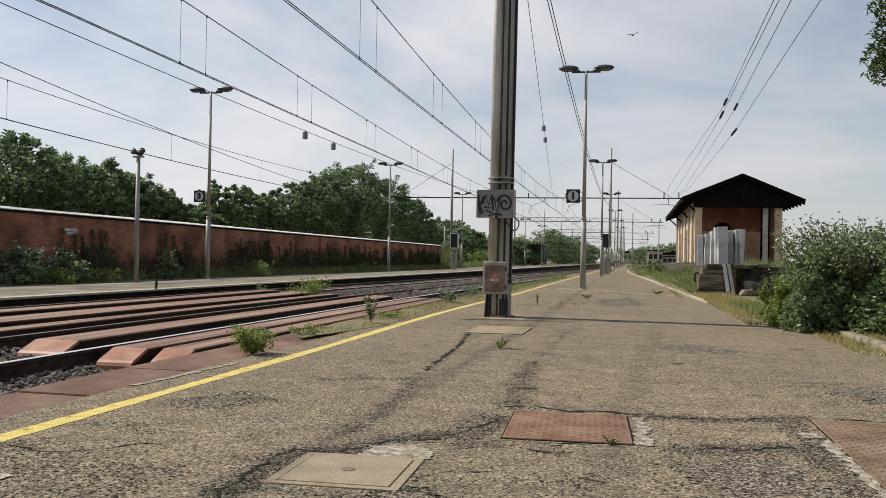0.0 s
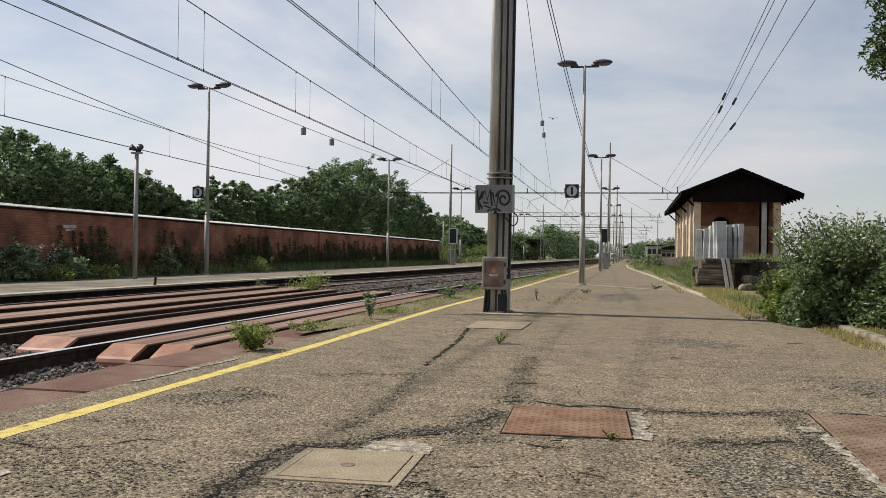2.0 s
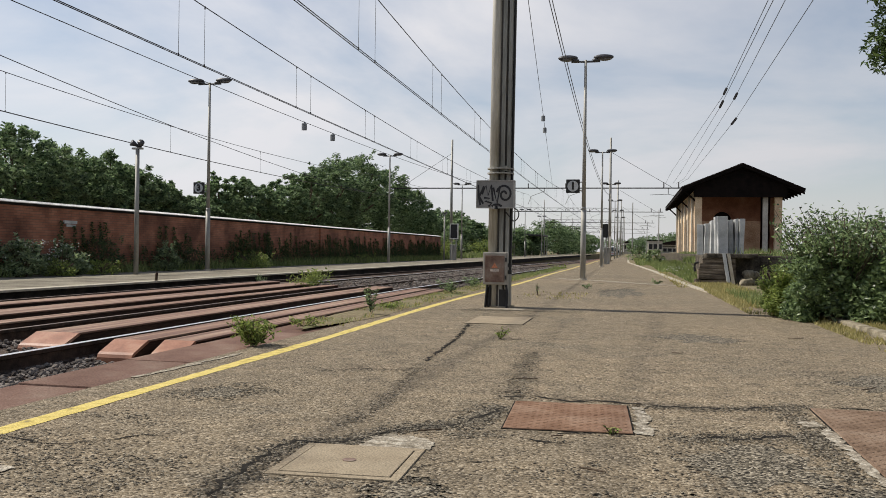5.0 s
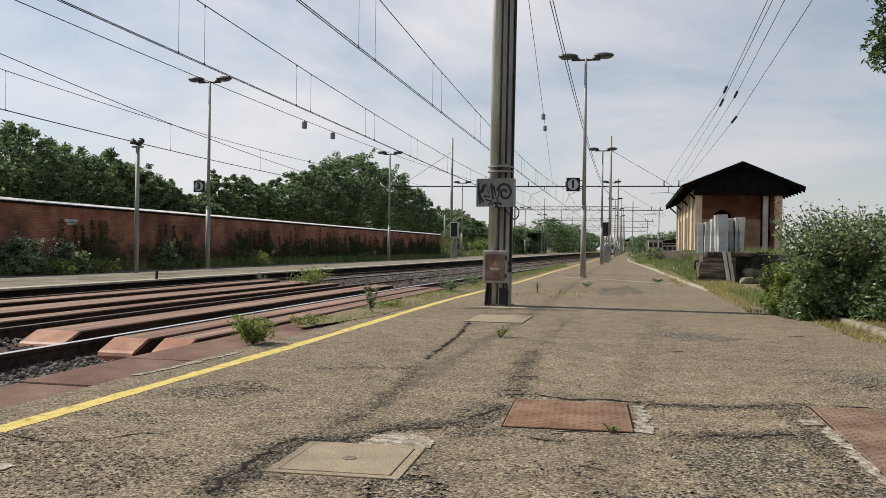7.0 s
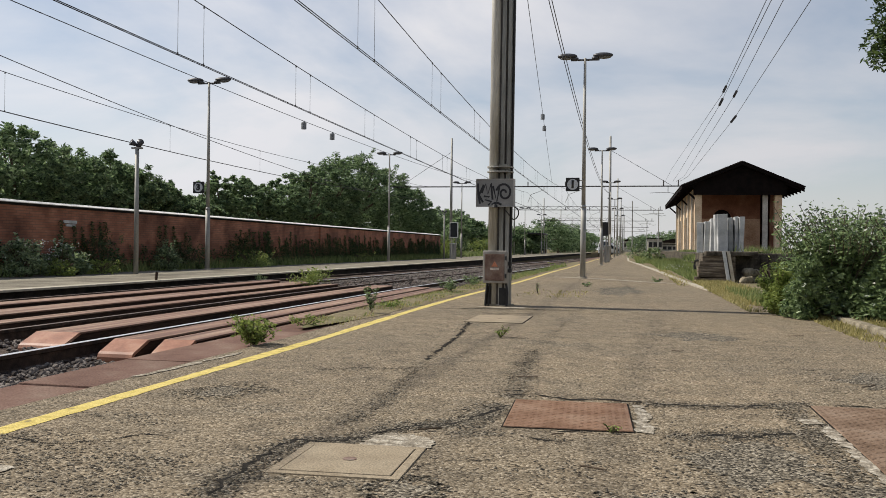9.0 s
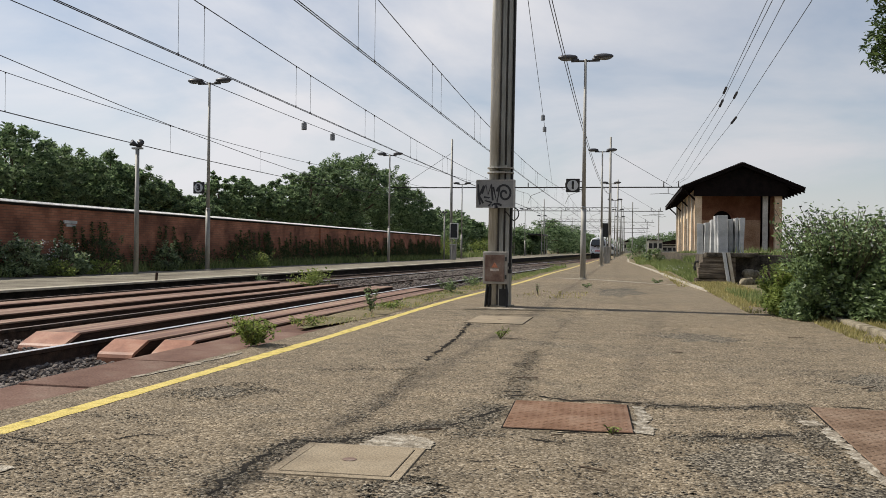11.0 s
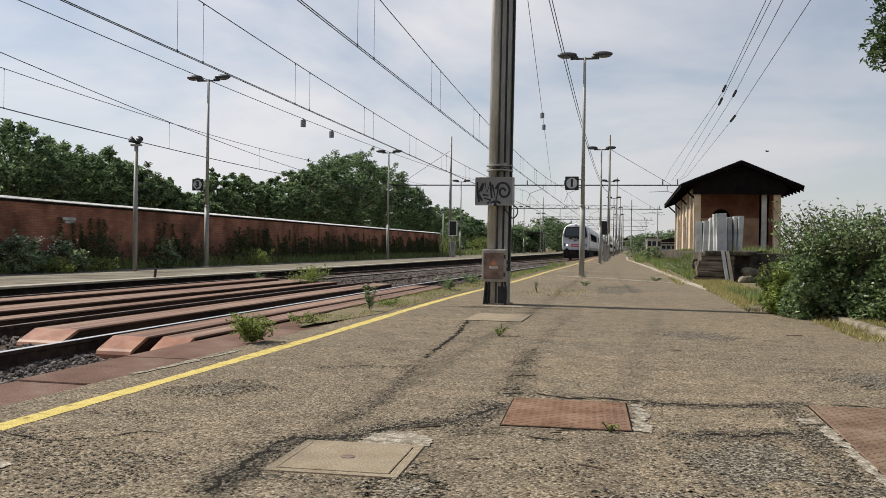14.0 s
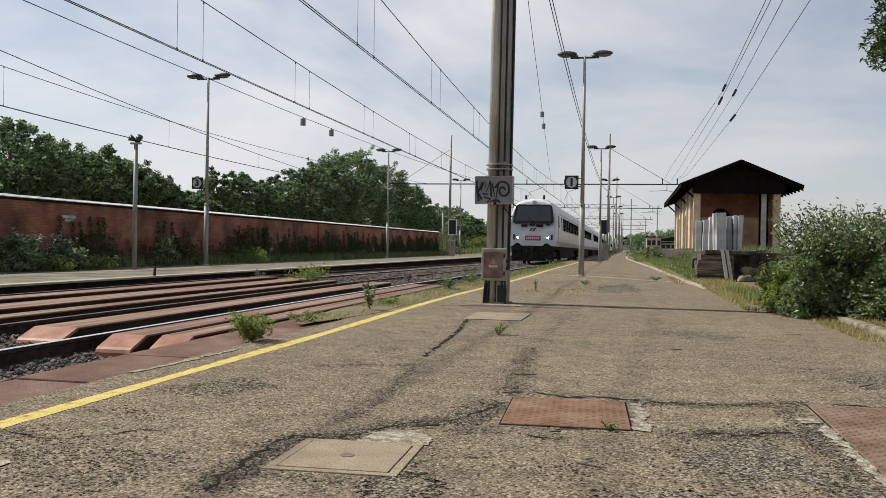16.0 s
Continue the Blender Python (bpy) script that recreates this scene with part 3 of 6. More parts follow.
# ---- catenary pole on the platform ----
M_POLELIGHT = surface("pale grey-green weathered steel", [(0.27, 0.25, 0.205), (0.48, 0.46, 0.40), (0.60, 0.58, 0.52)], 6, 0.6, 0.1, 0.2, 90, stretch=(1, 1, 0.1), fine=0.12)
M_SIGNFACE = surface("dull grey sheet metal", [(0.20, 0.195, 0.185), (0.27, 0.265, 0.25)], 3, 0.55, 0.2, 0.1, 80, fine=0.1)
M_INK = surface("black paint", [(0.012, 0.012, 0.013), (0.02, 0.02, 0.022)], 9, 0.5, 0, 0.0, 60)
M_BOXGREY = surface("grimy grey enamel", [(0.25, 0.23, 0.195), (0.36, 0.335, 0.29)], 6, 0.5, 0, 0.1, 90, fine=0.12)
M_RUSTDOOR = surface("rust-stained brown enamel", [(0.10, 0.052, 0.035), (0.20, 0.125, 0.09), (0.26, 0.20, 0.155)], 5, 0.6, 0, 0.1, 90, fine=0.15)
M_ORANGE = surface("faded orange sticker", [(0.5, 0.17, 0.08), (0.6, 0.25, 0.14)], 20, 0.6, 0, 0, 60)
M_LABEL = surface("dirty white label", [(0.5, 0.42, 0.35), (0.62, 0.55, 0.48)], 20, 0.6, 0, 0, 60)


def stroke(bm, pts, w, y):
    """A painted stroke through points in x, z, on the plane y."""
    quads = []
    for i, (x, z) in enumerate(pts):
        a, b = pts[max(0, i - 1)], pts[min(len(pts) - 1, i + 1)]
        d = Vector((b[0] - a[0], b[1] - a[1]))
        d = d.normalized() if d.length else Vector((1, 0))
        quads.append((bm.verts.new((x - d.y * w, y, z + d.x * w)), bm.verts.new((x + d.y * w, y, z - d.x * w))))
    for (a, b), (c, d) in zip(quads, quads[1:]):
        bm.faces.new((a, b, d, c))


def catenary_pole():
    t = thing("catenary_pole", pose(-1.915, 13.0, 0, 0, 0.35, -3), "tall grey steel catenary pole of two riveted channels on the platform", "pole")
    H = 9.2
    bm = B()
    rod(bm, (-0.088, -0.02, 0.0), (-0.088, -0.02, H), 0.078, n=20)
    part("tube", bm, M_POLELIGHT, t, "pale streaked steel tube", smooth=True)
    for x0, x1 in ((0.012, 0.075), (0.105, 0.155)):
        bm = B()
        box(bm, x0, x1, -0.095, 0.22, 0.0, H, 0.006)
        part("channel", bm, M_POLEGREY, t, "grey-brown steel channel")
    bm = B()
    box(bm, -0.02, 0.13, -0.06, 0.20, 0.0, H)
    part("web", bm, M_POLEDARK, t, "dark recess between the channels")
    bm = B()
    rod(bm, (0.175, -0.02, 0.5), (0.175, -0.02, H), 0.018)
    part("conduit", bm, M_DARK, t, "black cable pipe up the side")
    for z in (2.06, 4.9):
        bm = B()
        box(bm, 0.0, 0.158, -0.108, -0.0975, z - 0.04, z + 0.04)
        part("batten", bm, M_POLEGREY, t)
    for z in (2.05, 1.98):
        bm = B()
        rod(bm, (0, 0, z), (0, 0, z + 0.02), 0.20, n=20)
        part("strap", bm, M_GALV, t, "bent steel strap")
    bm = B()
    box(bm, -0.18, 0.19, -0.13, 0.27, -0.1, 0.02, 0.01)
    part("footing", bm, M_KERB, t, "rough concrete foot")
    bm = B()
    box(bm, -0.172, -0.085, -0.105, 0.07, 0.0, 0.30, 0.01)
    part("base_sleeve", bm, M_POLEDARK, t, "rusty dark base plate")
    bm = B()
    box(bm, 0.03, 0.165, -0.112, -0.098, 0.0, 0.27, 0.004)
    part("base_plate", bm, M_DARK, t, "black base plate")
    for x in (-0.17, -0.12, 0.15):
        bm = B()
        tube(bm, [(x, -0.13, 0.0), (x + 0.01, -0.125, 0.2), (x * 0.8, -0.11, 0.42)], 0.017)
        part("cable", bm, M_DARK, t)
    bm = B()
    tube(bm, [(0.20, -0.08, 1.5)] + [(0.24 + 0.06 * math.sin(a), -0.09, 1.40 - 0.09 * (1 - math.cos(a * 0.9)) + 0.06) for a in np.linspace(0.2, 3.4, 9)] + [(0.1, -0.1, 1.42)], 0.009)
    part("cable_loop", bm, M_DARK, t, "loose black cable loop")

    p = thing("sign_panel", pose(-1.95, 12.82, 1.67, 0, 0, -4), "grey sheet metal panel with black spray-paint scrawl on the pole", "sign")
    bm = B()
    box(bm, -0.285, 0.285, -0.02, 0.02, -0.205, 0.205, 0.006)
    part("plate", bm, M_SIGNFACE, p)
    bm = B()
    for x0, x1, z0, z1 in ((-0.285, 0.285, 0.19, 0.207), (-0.285, 0.285, -0.207, -0.19), (-0.287, -0.27, -0.19, 0.19), (0.27, 0.287, -0.19, 0.19)):
        box(bm, x0, x1, -0.028, -0.0205, z0, z1)
    part("rim", bm, M_GALV, p)
    bm = B()
    stroke(bm, [(-0.26, 0.14), (-0.25, -0.02), (-0.225, -0.16)], 0.0155, -0.0235)
    stroke(bm, [(-0.17, 0.12), (-0.24, -0.03), (-0.18, -0.14)], 0.0155, -0.0239)
    stroke(bm, [(-0.20, 0.0), (-0.14, 0.13), (-0.11, -0.02), (-0.06, 0.14), (-0.035, -0.10)], 0.0155, -0.0243)
    stroke(bm, [(-0.17, -0.05), (-0.08, -0.06), (-0.15, -0.10), (-0.05, -0.13), (-0.10, -0.18)], 0.0155, -0.0247)
    stroke(bm, [(-0.03, 0.10), (0.03, -0.14), (0.07, 0.12)], 0.0155, -0.0251)
    stroke(bm, [(0.14 + (0.02 + 0.10 * a / 9) * math.cos(a), 0.0 + (0.02 + 0.12 * a / 9) * math.sin(a)) for a in np.linspace(0, 9.2, 26)], 0.0155, -0.0255)
    stroke(bm, [(-0.05, -0.175), (0.0, -0.15), (0.05, -0.15), (0.10, -0.175)], 0.0155, -0.0259)
    part("scrawl", bm, M_INK, p, "black spray-painted loops")
    bm = B()
    rod(bm, (0.0, -0.02, -0.215), (0.0, -0.02, -0.17), 0.05, 0.03, 12)
    part("lock", bm, M_DARK, p)

    e = thing("electrical_box", pose(-1.935, 12.84, 0.58, 0, 0, -4), "grimy grey electrical box with rust-brown door on the pole", "electrical box")
    bm = B()
    box(bm, -0.185, 0.185, -0.06, 0.07, -0.24, 0.24, 0.02)
    part("housing", bm, M_BOXGREY, e, smooth=False)
    bm = B()
    box(bm, -0.145, 0.145, -0.072, -0.062, -0.20, 0.19, 0.006)
    d = part("door", bm, M_RUSTDOOR, e, "rust-stained brown door")
    bm = B()
    a = [bm.verts.new(v) for v in ((-0.05, -0.0755, 0.005), (0.05, -0.0755, 0.005), (0.0, -0.0755, 0.085))]
    bm.faces.new(a)
    part("warning_triangle", bm, M_ORANGE, d, "faded orange triangle")
    bm = B()
    box(bm, -0.065, 0.065, -0.076, -0.0725, -0.045, -0.012)
    part("caption_bar", bm, M_LABEL, d, "dirty white strip")
    for z in (-0.13, 0.13):
        bm = B()
        rod(bm, (0.165, -0.07, z - 0.03), (0.165, -0.07, z + 0.03), 0.012)
        part("hinge", bm, M_DARK, e)
    for z in (0.05, -0.05):
        bm = B()
        box(bm, 0.19, 0.235, -0.03, 0.05, z - 0.03, z + 0.03, 0.008)
        part("clamp", bm, M_DARK, e, "black side clamp")


catenary_pole()


# ---- overhead lines ----
def sagging(x, ya, yb, places, n=18):
    """A wire from ya to yb along the parabola through three places (y, z)."""
    (a, za), (b, zb), (c, zc) = places

    def height(y):
        return za * (y - b) * (y - c) / ((a - b) * (a - c)) + zb * (y - a) * (y - c) / ((b - a) * (b - c)) + zc * (y - a) * (y - b) / ((c - a) * (c - b))
    return [(x, float(y), float(height(y))) for y in np.linspace(ya, yb, n)]


def overhead(x, spans, tag, droppers):
    """Spans: from, to, the messenger's and the contact wire's heights at start, middle and end."""
    t = thing("overhead_line", Matrix(), tag, "overhead wire", "overhead lines over the tracks")
    def hung(ya, yb, zs):
        return [(ya, zs[0]), ((ya + yb) / 2, zs[1]), (yb, zs[2])]
    for ya, yb, mz, cz in spans:
        bm = B()
        tube(bm, sagging(x, ya, yb, hung(ya, yb, mz)), 0.012, 5)
        part("messenger_wire", bm, M_WIRE, t)
        for o in (-0.03, 0.03):
            bm = B()
            tube(bm, sagging(x + o, ya, yb, hung(ya, yb, cz)), 0.010, 5)
            part("contact_wire", bm, M_WIRE, t)
    for y in droppers:
        for ya, yb, mz, cz in spans:
            if ya < y < yb:
                zm, zc = (sagging(x, y, y + 0.1, hung(ya, yb, zs), 2)[0][2] for zs in (mz, cz))
                bm = B()
                rod(bm, (x, y, zc), (x, y, zm), 0.005, n=5)
                rod(bm, (x, y, zc - 0.01), (x, y, zc + 0.05), 0.016, n=6)
                rod(bm, (x, y, zm - 0.05), (x, y, zm + 0.015), 0.016, n=6)
                part("dropper", bm, M_WIRE, t)
    return t


PORTALS = (82.0, 131.0, 180.0, 229.0, 278.0)
BEYOND = [(82, 131), (131, 180), (180, 229), (229, 278)]
overhead(TRACK1, [(-56, 13, (7.1, 6.0, 7.14), (5.3, 5.0, 5.30)), (13, 82, (7.14, 5.88, 6.45), (5.30, 4.97, 4.88))] + [(a, b, (6.45, 5.7, 6.45), (4.88, 4.8, 4.88)) for a, b in BEYOND], "twin contact wires under a sagging dark messenger wire, first track", [y for k in range(14) for y in (3.75 + 7.4 * k, 5.03 + 7.4 * k)])
overhead(TRACK2, [(-56, 13, (6.5, 5.4, 6.42), (4.9, 4.76, 4.9)), (13, 82, (6.42, 5.57, 6.1), (4.90, 4.77, 4.74))] + [(a, b, (6.1, 5.4, 6.1), (4.74, 4.68, 4.74)) for a, b in BEYOND], "twin contact wires under a sagging dark messenger wire, second track", [y for k in range(14) for y in (3.6 + 6.7 * k, 4.75 + 6.7 * k)])
overhead(-18.6, [(-40, 16, (6.5, 5.4, 6.35), (5.0, 4.7, 5.0)), (16, 66, (6.36, 5.72, 6.47), (5.0, 4.66, 5.0)), (66, 82, (6.47, 6.4, 6.7), (5.0, 5.1, 5.3))], "overhead wire running behind the red brick wall", [23.3, 33.1, 42.1, 52, 60])


def straight_wire(p, q, r, tag, beyond=(0.0, 0.0)):
    p, q = Vector(p), Vector(q)
    t = thing("wire", Matrix(), tag, "wire", "single wires")
    bm = B()
    rod(bm, p + (p - q) * beyond[0], q + (q - p) * beyond[1], r, n=6)
    part("strand", bm, M_WIRE, t)
    return t


M_INSUL = surface("brown-grey insulator glaze", [(0.05, 0.045, 0.04), (0.10, 0.09, 0.085)], 10, 0.35, 0, 0, 60)
M_WEIGHT = surface("pale grey weight", [(0.16, 0.17, 0.18), (0.24, 0.25, 0.26)], 10, 0.6, 0.1, 0, 60)


def insulator(p, q, f, length=2.2):
    p, q = Vector(p), Vector(q)
    d = (q - p).normalized()
    c = p + (q - p) * f
    t = thing("insulator", Matrix(), "string of dark ribbed insulators in an overhead wire", "insulator", "wire insulators")
    k = 9
    for i in range(k):
        a = c + d * (i - k / 2) * length / k
        bm = B()
        rod(bm, a, a + d * (length / k * 0.6), 0.06, 0.02, 10)
        part("disc", bm, M_INSUL, t)
    return t


for a, p, q, fr in (((3.50, 25, 7.59), (4.35, 45, 8.57), (3.58, 82, 8.20), -0.04), ((3.63, 25, 7.59), (4.19, 45, 7.97), (4.32, 82, 8.04), -0.03), ((3.93, 25, 7.57), (4.88, 45, 8.42), (4.67, 82, 7.53), -0.02), ((4.62, 25, 7.54), (4.94, 45, 7.40), (5.02, 82, 7.53), 0.02)):
    t = thing("wire", Matrix(), "dark wire over the goods siding", "wire", "single wires")
    bm = B()
    back = Vector(a) * 2.4 - Vector(p) * 1.4
    tube(bm, [back, a, p, q, (q[0] * 0.9 - 0.1, 84, 7.25)], 0.011)
    part("strand", bm, M_WIRE, t)
    if fr < 0:
        insulator(a, p, 1 + fr * 2)
    else:
        insulator(p, q, fr)


def slack_wire(x, ya, yb, places, r, tag):
    t = thing("wire", Matrix(), tag, "wire", "single wires")
    bm = B()
    tube(bm, sagging(x, ya, yb, places, 26), r, 6)
    part("strand", bm, M_WIRE, t)


for dx in (-0.03, 0.04):
    slack_wire(-1.9 + dx, 9, 82, ((20.8, 6.68), (36.0, 5.69), (57.8, 5.24)), 0.011, "thin dark wire between the catenary poles")
straight_wire((-2.93, 25, 7.91), (-7.14, 82, 6.84), 0.010, "thin stay wire with hanging grey weights", (0.25, 0.0))
slack_wire(-18.6, 12, 62, ((23.1, 6.49), (33.0, 5.80), (46.0, 5.18)), 0.013, "dark wire running down behind the red brick wall")
slack_wire(-12, -2, 82, ((16, 5.63), (32, 5.54), (82, 6.64)), 0.010, "thin wire with two hanging grey weights")


def hanging_weight(x, y, z):
    t = thing("hanging_weight", pose(x, y, z), "small grey cylindrical weight hanging from a wire", "weight", "hanging weights")
    bm = B()
    rod(bm, (0, 0, -0.30), (0, 0, -0.06), 0.10, n=12)
    rod(bm, (0, 0, -0.06), (0, 0, -0.02), 0.10, 0.04, n=12)
    part("body", bm, M_WEIGHT, t)
    bm = B()
    rod(bm, (0, 0, -0.03), (0, 0, 0.02), 0.015, n=6)
    part("hook", bm, M_WIRE, t)


hanging_weight(-12, 31.1, 5.54)
hanging_weight(-12, 34.3, 5.54)
for f in (0.325, 0.39):
    a = Vector((-2.93, 25, 7.91)).lerp(Vector((-7.14, 82, 6.84)), f)
    hanging_weight(a.x, a.y, a.z)


def portal(y, x0, x1, arm0, arm1, h, z):
    t = thing("catenary_portal", pose(0, y, 0), "steel catenary portal spanning the tracks with slender masts", "portal", "catenary portals")
    for x in (x0, x1):
        bm = B()
        rod(bm, (x, 0, 0), (x, 0, h), 0.15, 0.09, 12)
        part("mast", bm, M_GALV, t, "slender grey mast", smooth=True)
        bm = B()
        box(bm, x - 0.3, x + 0.3, -0.3, 0.3, -0.1, 0.12, 0.02)
        part("base", bm, M_CONCRETE, t)
    bm = B()
    box(bm, arm0, arm1, -0.05, 0.05, z - 0.05, z + 0.05)
    part("beam", bm, M_POLEDARK, t, "thin dark cross beam")
    for x in (TRACK1, TRACK2):
        bm = B()
        rod(bm, (x, 0, z + 0.05), (x, 0, z + 0.45), 0.05, n=8)
        part("insulator", bm, M_INSUL, t)
        bm = B()
        tube(bm, [(x + 1.5, 0, z - 0.3), (x + 0.3, 0, z - 0.75), (x, 0, z - 1.5)], 0.022)
        part("steady_arm", bm, M_GALV, t, "curved steady arm")
        bm = B()
        rod(bm, (x + 1.5, 0, z - 0.05), (x + 1.5, 0, z - 0.32), 0.03)
        part("drop_arm", bm, M_GALV, t)
    for x in (2.9, 4.2):
        bm = B()
        rod(bm, (x, 0, z + 0.05), (x, 0, z + 0.55), 0.06, 0.045, n=8)
        part("insulator", bm, M_INSUL, t)
    for x in (3.9,):
        bm = B()
        tube(bm, [(x - 2.2, 0, z - 0.62), (x - 0.6, 0, z - 0.55), (x + 0.6, 0, z - 0.85), (x + 1.1, 0, z - 0.7)], 0.025)
        part("steady_arm", bm, M_GALV, t, "curved steady arm")
        bm = B()
        rod(bm, (x - 0.6, 0, z - 0.05), (x - 0.6, 0, z - 0.58), 0.03)
        part("drop_arm", bm, M_GALV, t)
    if y > 120:
        bm = B()
        box(bm, x0, x1, -0.04, 0.04, z + 0.52, z + 0.58)
        k = int((x1 - x0) / 0.8)
        for i in range(k):
            u, v = x0 + (x1 - x0) * i / k, x0 + (x1 - x0) * (i + 1) / k
            rod(bm, (u, 0, z if i % 2 else z + 0.55), (v, 0, z + 0.55 if i % 2 else z), 0.025, n=5)
        part("truss", bm, M_POLEDARK, t, "thin lattice over the beam")
    for xa, xb in ((x0, arm0), (x1, arm1)):
        bm = B()
        rod(bm, (xa, 0, h - 1.3), (xa + (xb - xa) * 0.85, 0, z + 0.05), 0.018, n=6)
        part("stay", bm, M_WIRE, t)
    return t


for i, y in enumerate(PORTALS):
    portal(y, -16.7 - 0.3 * i, -1.86, -22.6 if i == 0 else -18.6, 4.6, 11.3, 6.68)


def plain_mast(x, y, h):
    t = thing("catenary_mast", pose(x, y, 0), "slender grey mast beside the goods siding", "mast", "siding masts")
    bm = B()
    rod(bm, (0, 0, 0), (0, 0, h), 0.14, 0.09, 10)
    part("shaft", bm, M_GALV, t)
    bm = B()
    rod(bm, (-2.2, 0, h - 1.3), (1.2, 0, h - 1.3), 0.04)
    part("bracket", bm, M_GALV, t)


plain_mast(6.6, 216, 11)
plain_mast(0.4, 185, 11)
plain_mast(5.4, 300, 11)


# ---- things on the platforms ----
def horn_post(x, y, h):
    t = thing("loudspeaker_post", pose(x, y, 0), "grey steel post with two dark horn loudspeakers on top", "loudspeaker", "loudspeaker posts")
    bm = B()
    rod(bm, (0, 0, 0), (0, 0, h - 0.12), 0.07, 0.055, 12)
    part("post", bm, M_GALV, t, smooth=True)
    bm = B()
    box(bm, -0.16, 0.16, -0.05, 0.05, h - 0.13, h - 0.08)
    part("bracket", bm, M_GALV, t)
    for s in (-1, 1):
        bm = B()
        rod(bm, (s * 0.05, 0.06, h - 0.01), (s * 0.15, -0.08, h + 0.06), 0.04, 0.10, 16)
        rod(bm, (s * 0.05, 0.06, h - 0.01), (s * 0.0, 0.13, h - 0.04), 0.055, 0.045, 10)
        part("horn", bm, M_LAMPHEAD, t, "dark flared horn", smooth=True)


horn_post(-14.0, 23.06, 3.75)
horn_post(-14.6, 69.0, 3.75)


def wall_plaque():
    t = thing("wall_plaque", pose(-15.98, 22.8, 1.42), "small weathered white plaque on the brick wall", "plaque")
    bm = B()
    box(bm, -0.02, 0.03, -0.3, 0.3, 0.02, 0.11, 0.01)
    part("plate", bm, M_SLAB, t)
    bm = B()
    box(bm, -0.02, 0.02, -0.18, 0.25, -0.07, 0.0, 0.01)
    part("shelf", bm, M_SLAB, t)
    s = thing("iron_stub", pose(-11.12, 19.2, 0), "short rusty iron stub at the far platform edge", "stub")
    bm = B()
    rod(bm, (0, 0, -0.01), (0.02, 0, 0.20), 0.035, 0.03, 8)
    part("bar", bm, M_RAILSIDE, s)


wall_plaque()


def display_board(x, y, z, w, h, tag, frame_m):
    t = thing("display_board", pose(x, y, 0), tag, "display board", "platform display boards")
    bm = B()
    box(bm, -w / 2, w / 2, -0.1, 0.1, z - h / 2, z + h / 2, 0.02)
    part("cabinet", bm, M_DARK, t)
    for x0, x1, z0, z1 in ((-w / 2 - 0.05, w / 2 + 0.05, z + h / 2, z + h / 2 + 0.06), (-w / 2 - 0.05, w / 2 + 0.05, z - h / 2 - 0.06, z - h / 2), (-w / 2 - 0.055, -w / 2, z - h / 2, z + h / 2), (w / 2, w / 2 + 0.055, z - h / 2, z + h / 2)):
        bm = B()
        box(bm, x0, x1, -0.12, 0.12, z0, z1)
        part("frame_bar", bm, frame_m, t)
    for s in (-1, 1):
        bm = B()
        rod(bm, (s * w * 0.3, 0.0, 0), (s * w * 0.3, 0.0, z - h / 2), 0.04, n=8)
        part("leg", bm, M_GALV, t)


display_board(-13.6, 68.0, 2.28, 0.55, 1.1, "dark display board with a pale frame on two legs", M_COPEWALL)
display_board(-1.68, 60.0, 2.25, 0.34, 0.8, "small dark display board on the platform", M_DARK)


def cabinet(x, y, w, h, tag):
    t = thing("trackside_cabinet", pose(x, y, 0), tag, "cabinet", "trackside cabinets")
    bm = B()
    box(bm, -w / 2, w / 2, -0.15, 0.15, 0, h, 0.02)
    part("body", bm, M_GALV, t)
    bm = B()
    box(bm, -w / 2 - 0.03, w / 2 + 0.03, -0.18, 0.18, h, h + 0.04, 0.01)
    part("lid", bm, M_LENS, t)


cabinet(-13.9, 69.2, 0.5, 1.2, "pale grey trackside cabinet beside the far posts")
cabinet(-1.55, 61.0, 0.4, 1.1, "pale grey cabinet behind the platform lamps")


def shelter(x, y):
    t = thing("platform_shelter", pose(x, y, 0), "small dark platform shelter on thin posts", "shelter")
    bm = B()
    box(bm, -1.5, 1.5, -5, 5, 3.3, 3.55, 0.04)
    part("roof", bm, M_DARK, t)
    for a in (-1.3, 1.3):
        for b in (-4.5, 0, 4.5):
            bm = B()
            rod(bm, (a, b, 0), (a, b, 3.3), 0.07)
            part("post", bm, M_GALV, t)


shelter(-15.6, 150)


M_MORTAR = surface("crumbling pale mortar", [(0.15, 0.128, 0.095), (0.30, 0.26, 0.20), (0.45, 0.41, 0.335)], 16, 0.95, 0, 0.8, 90, 0.01, fine=0.5)


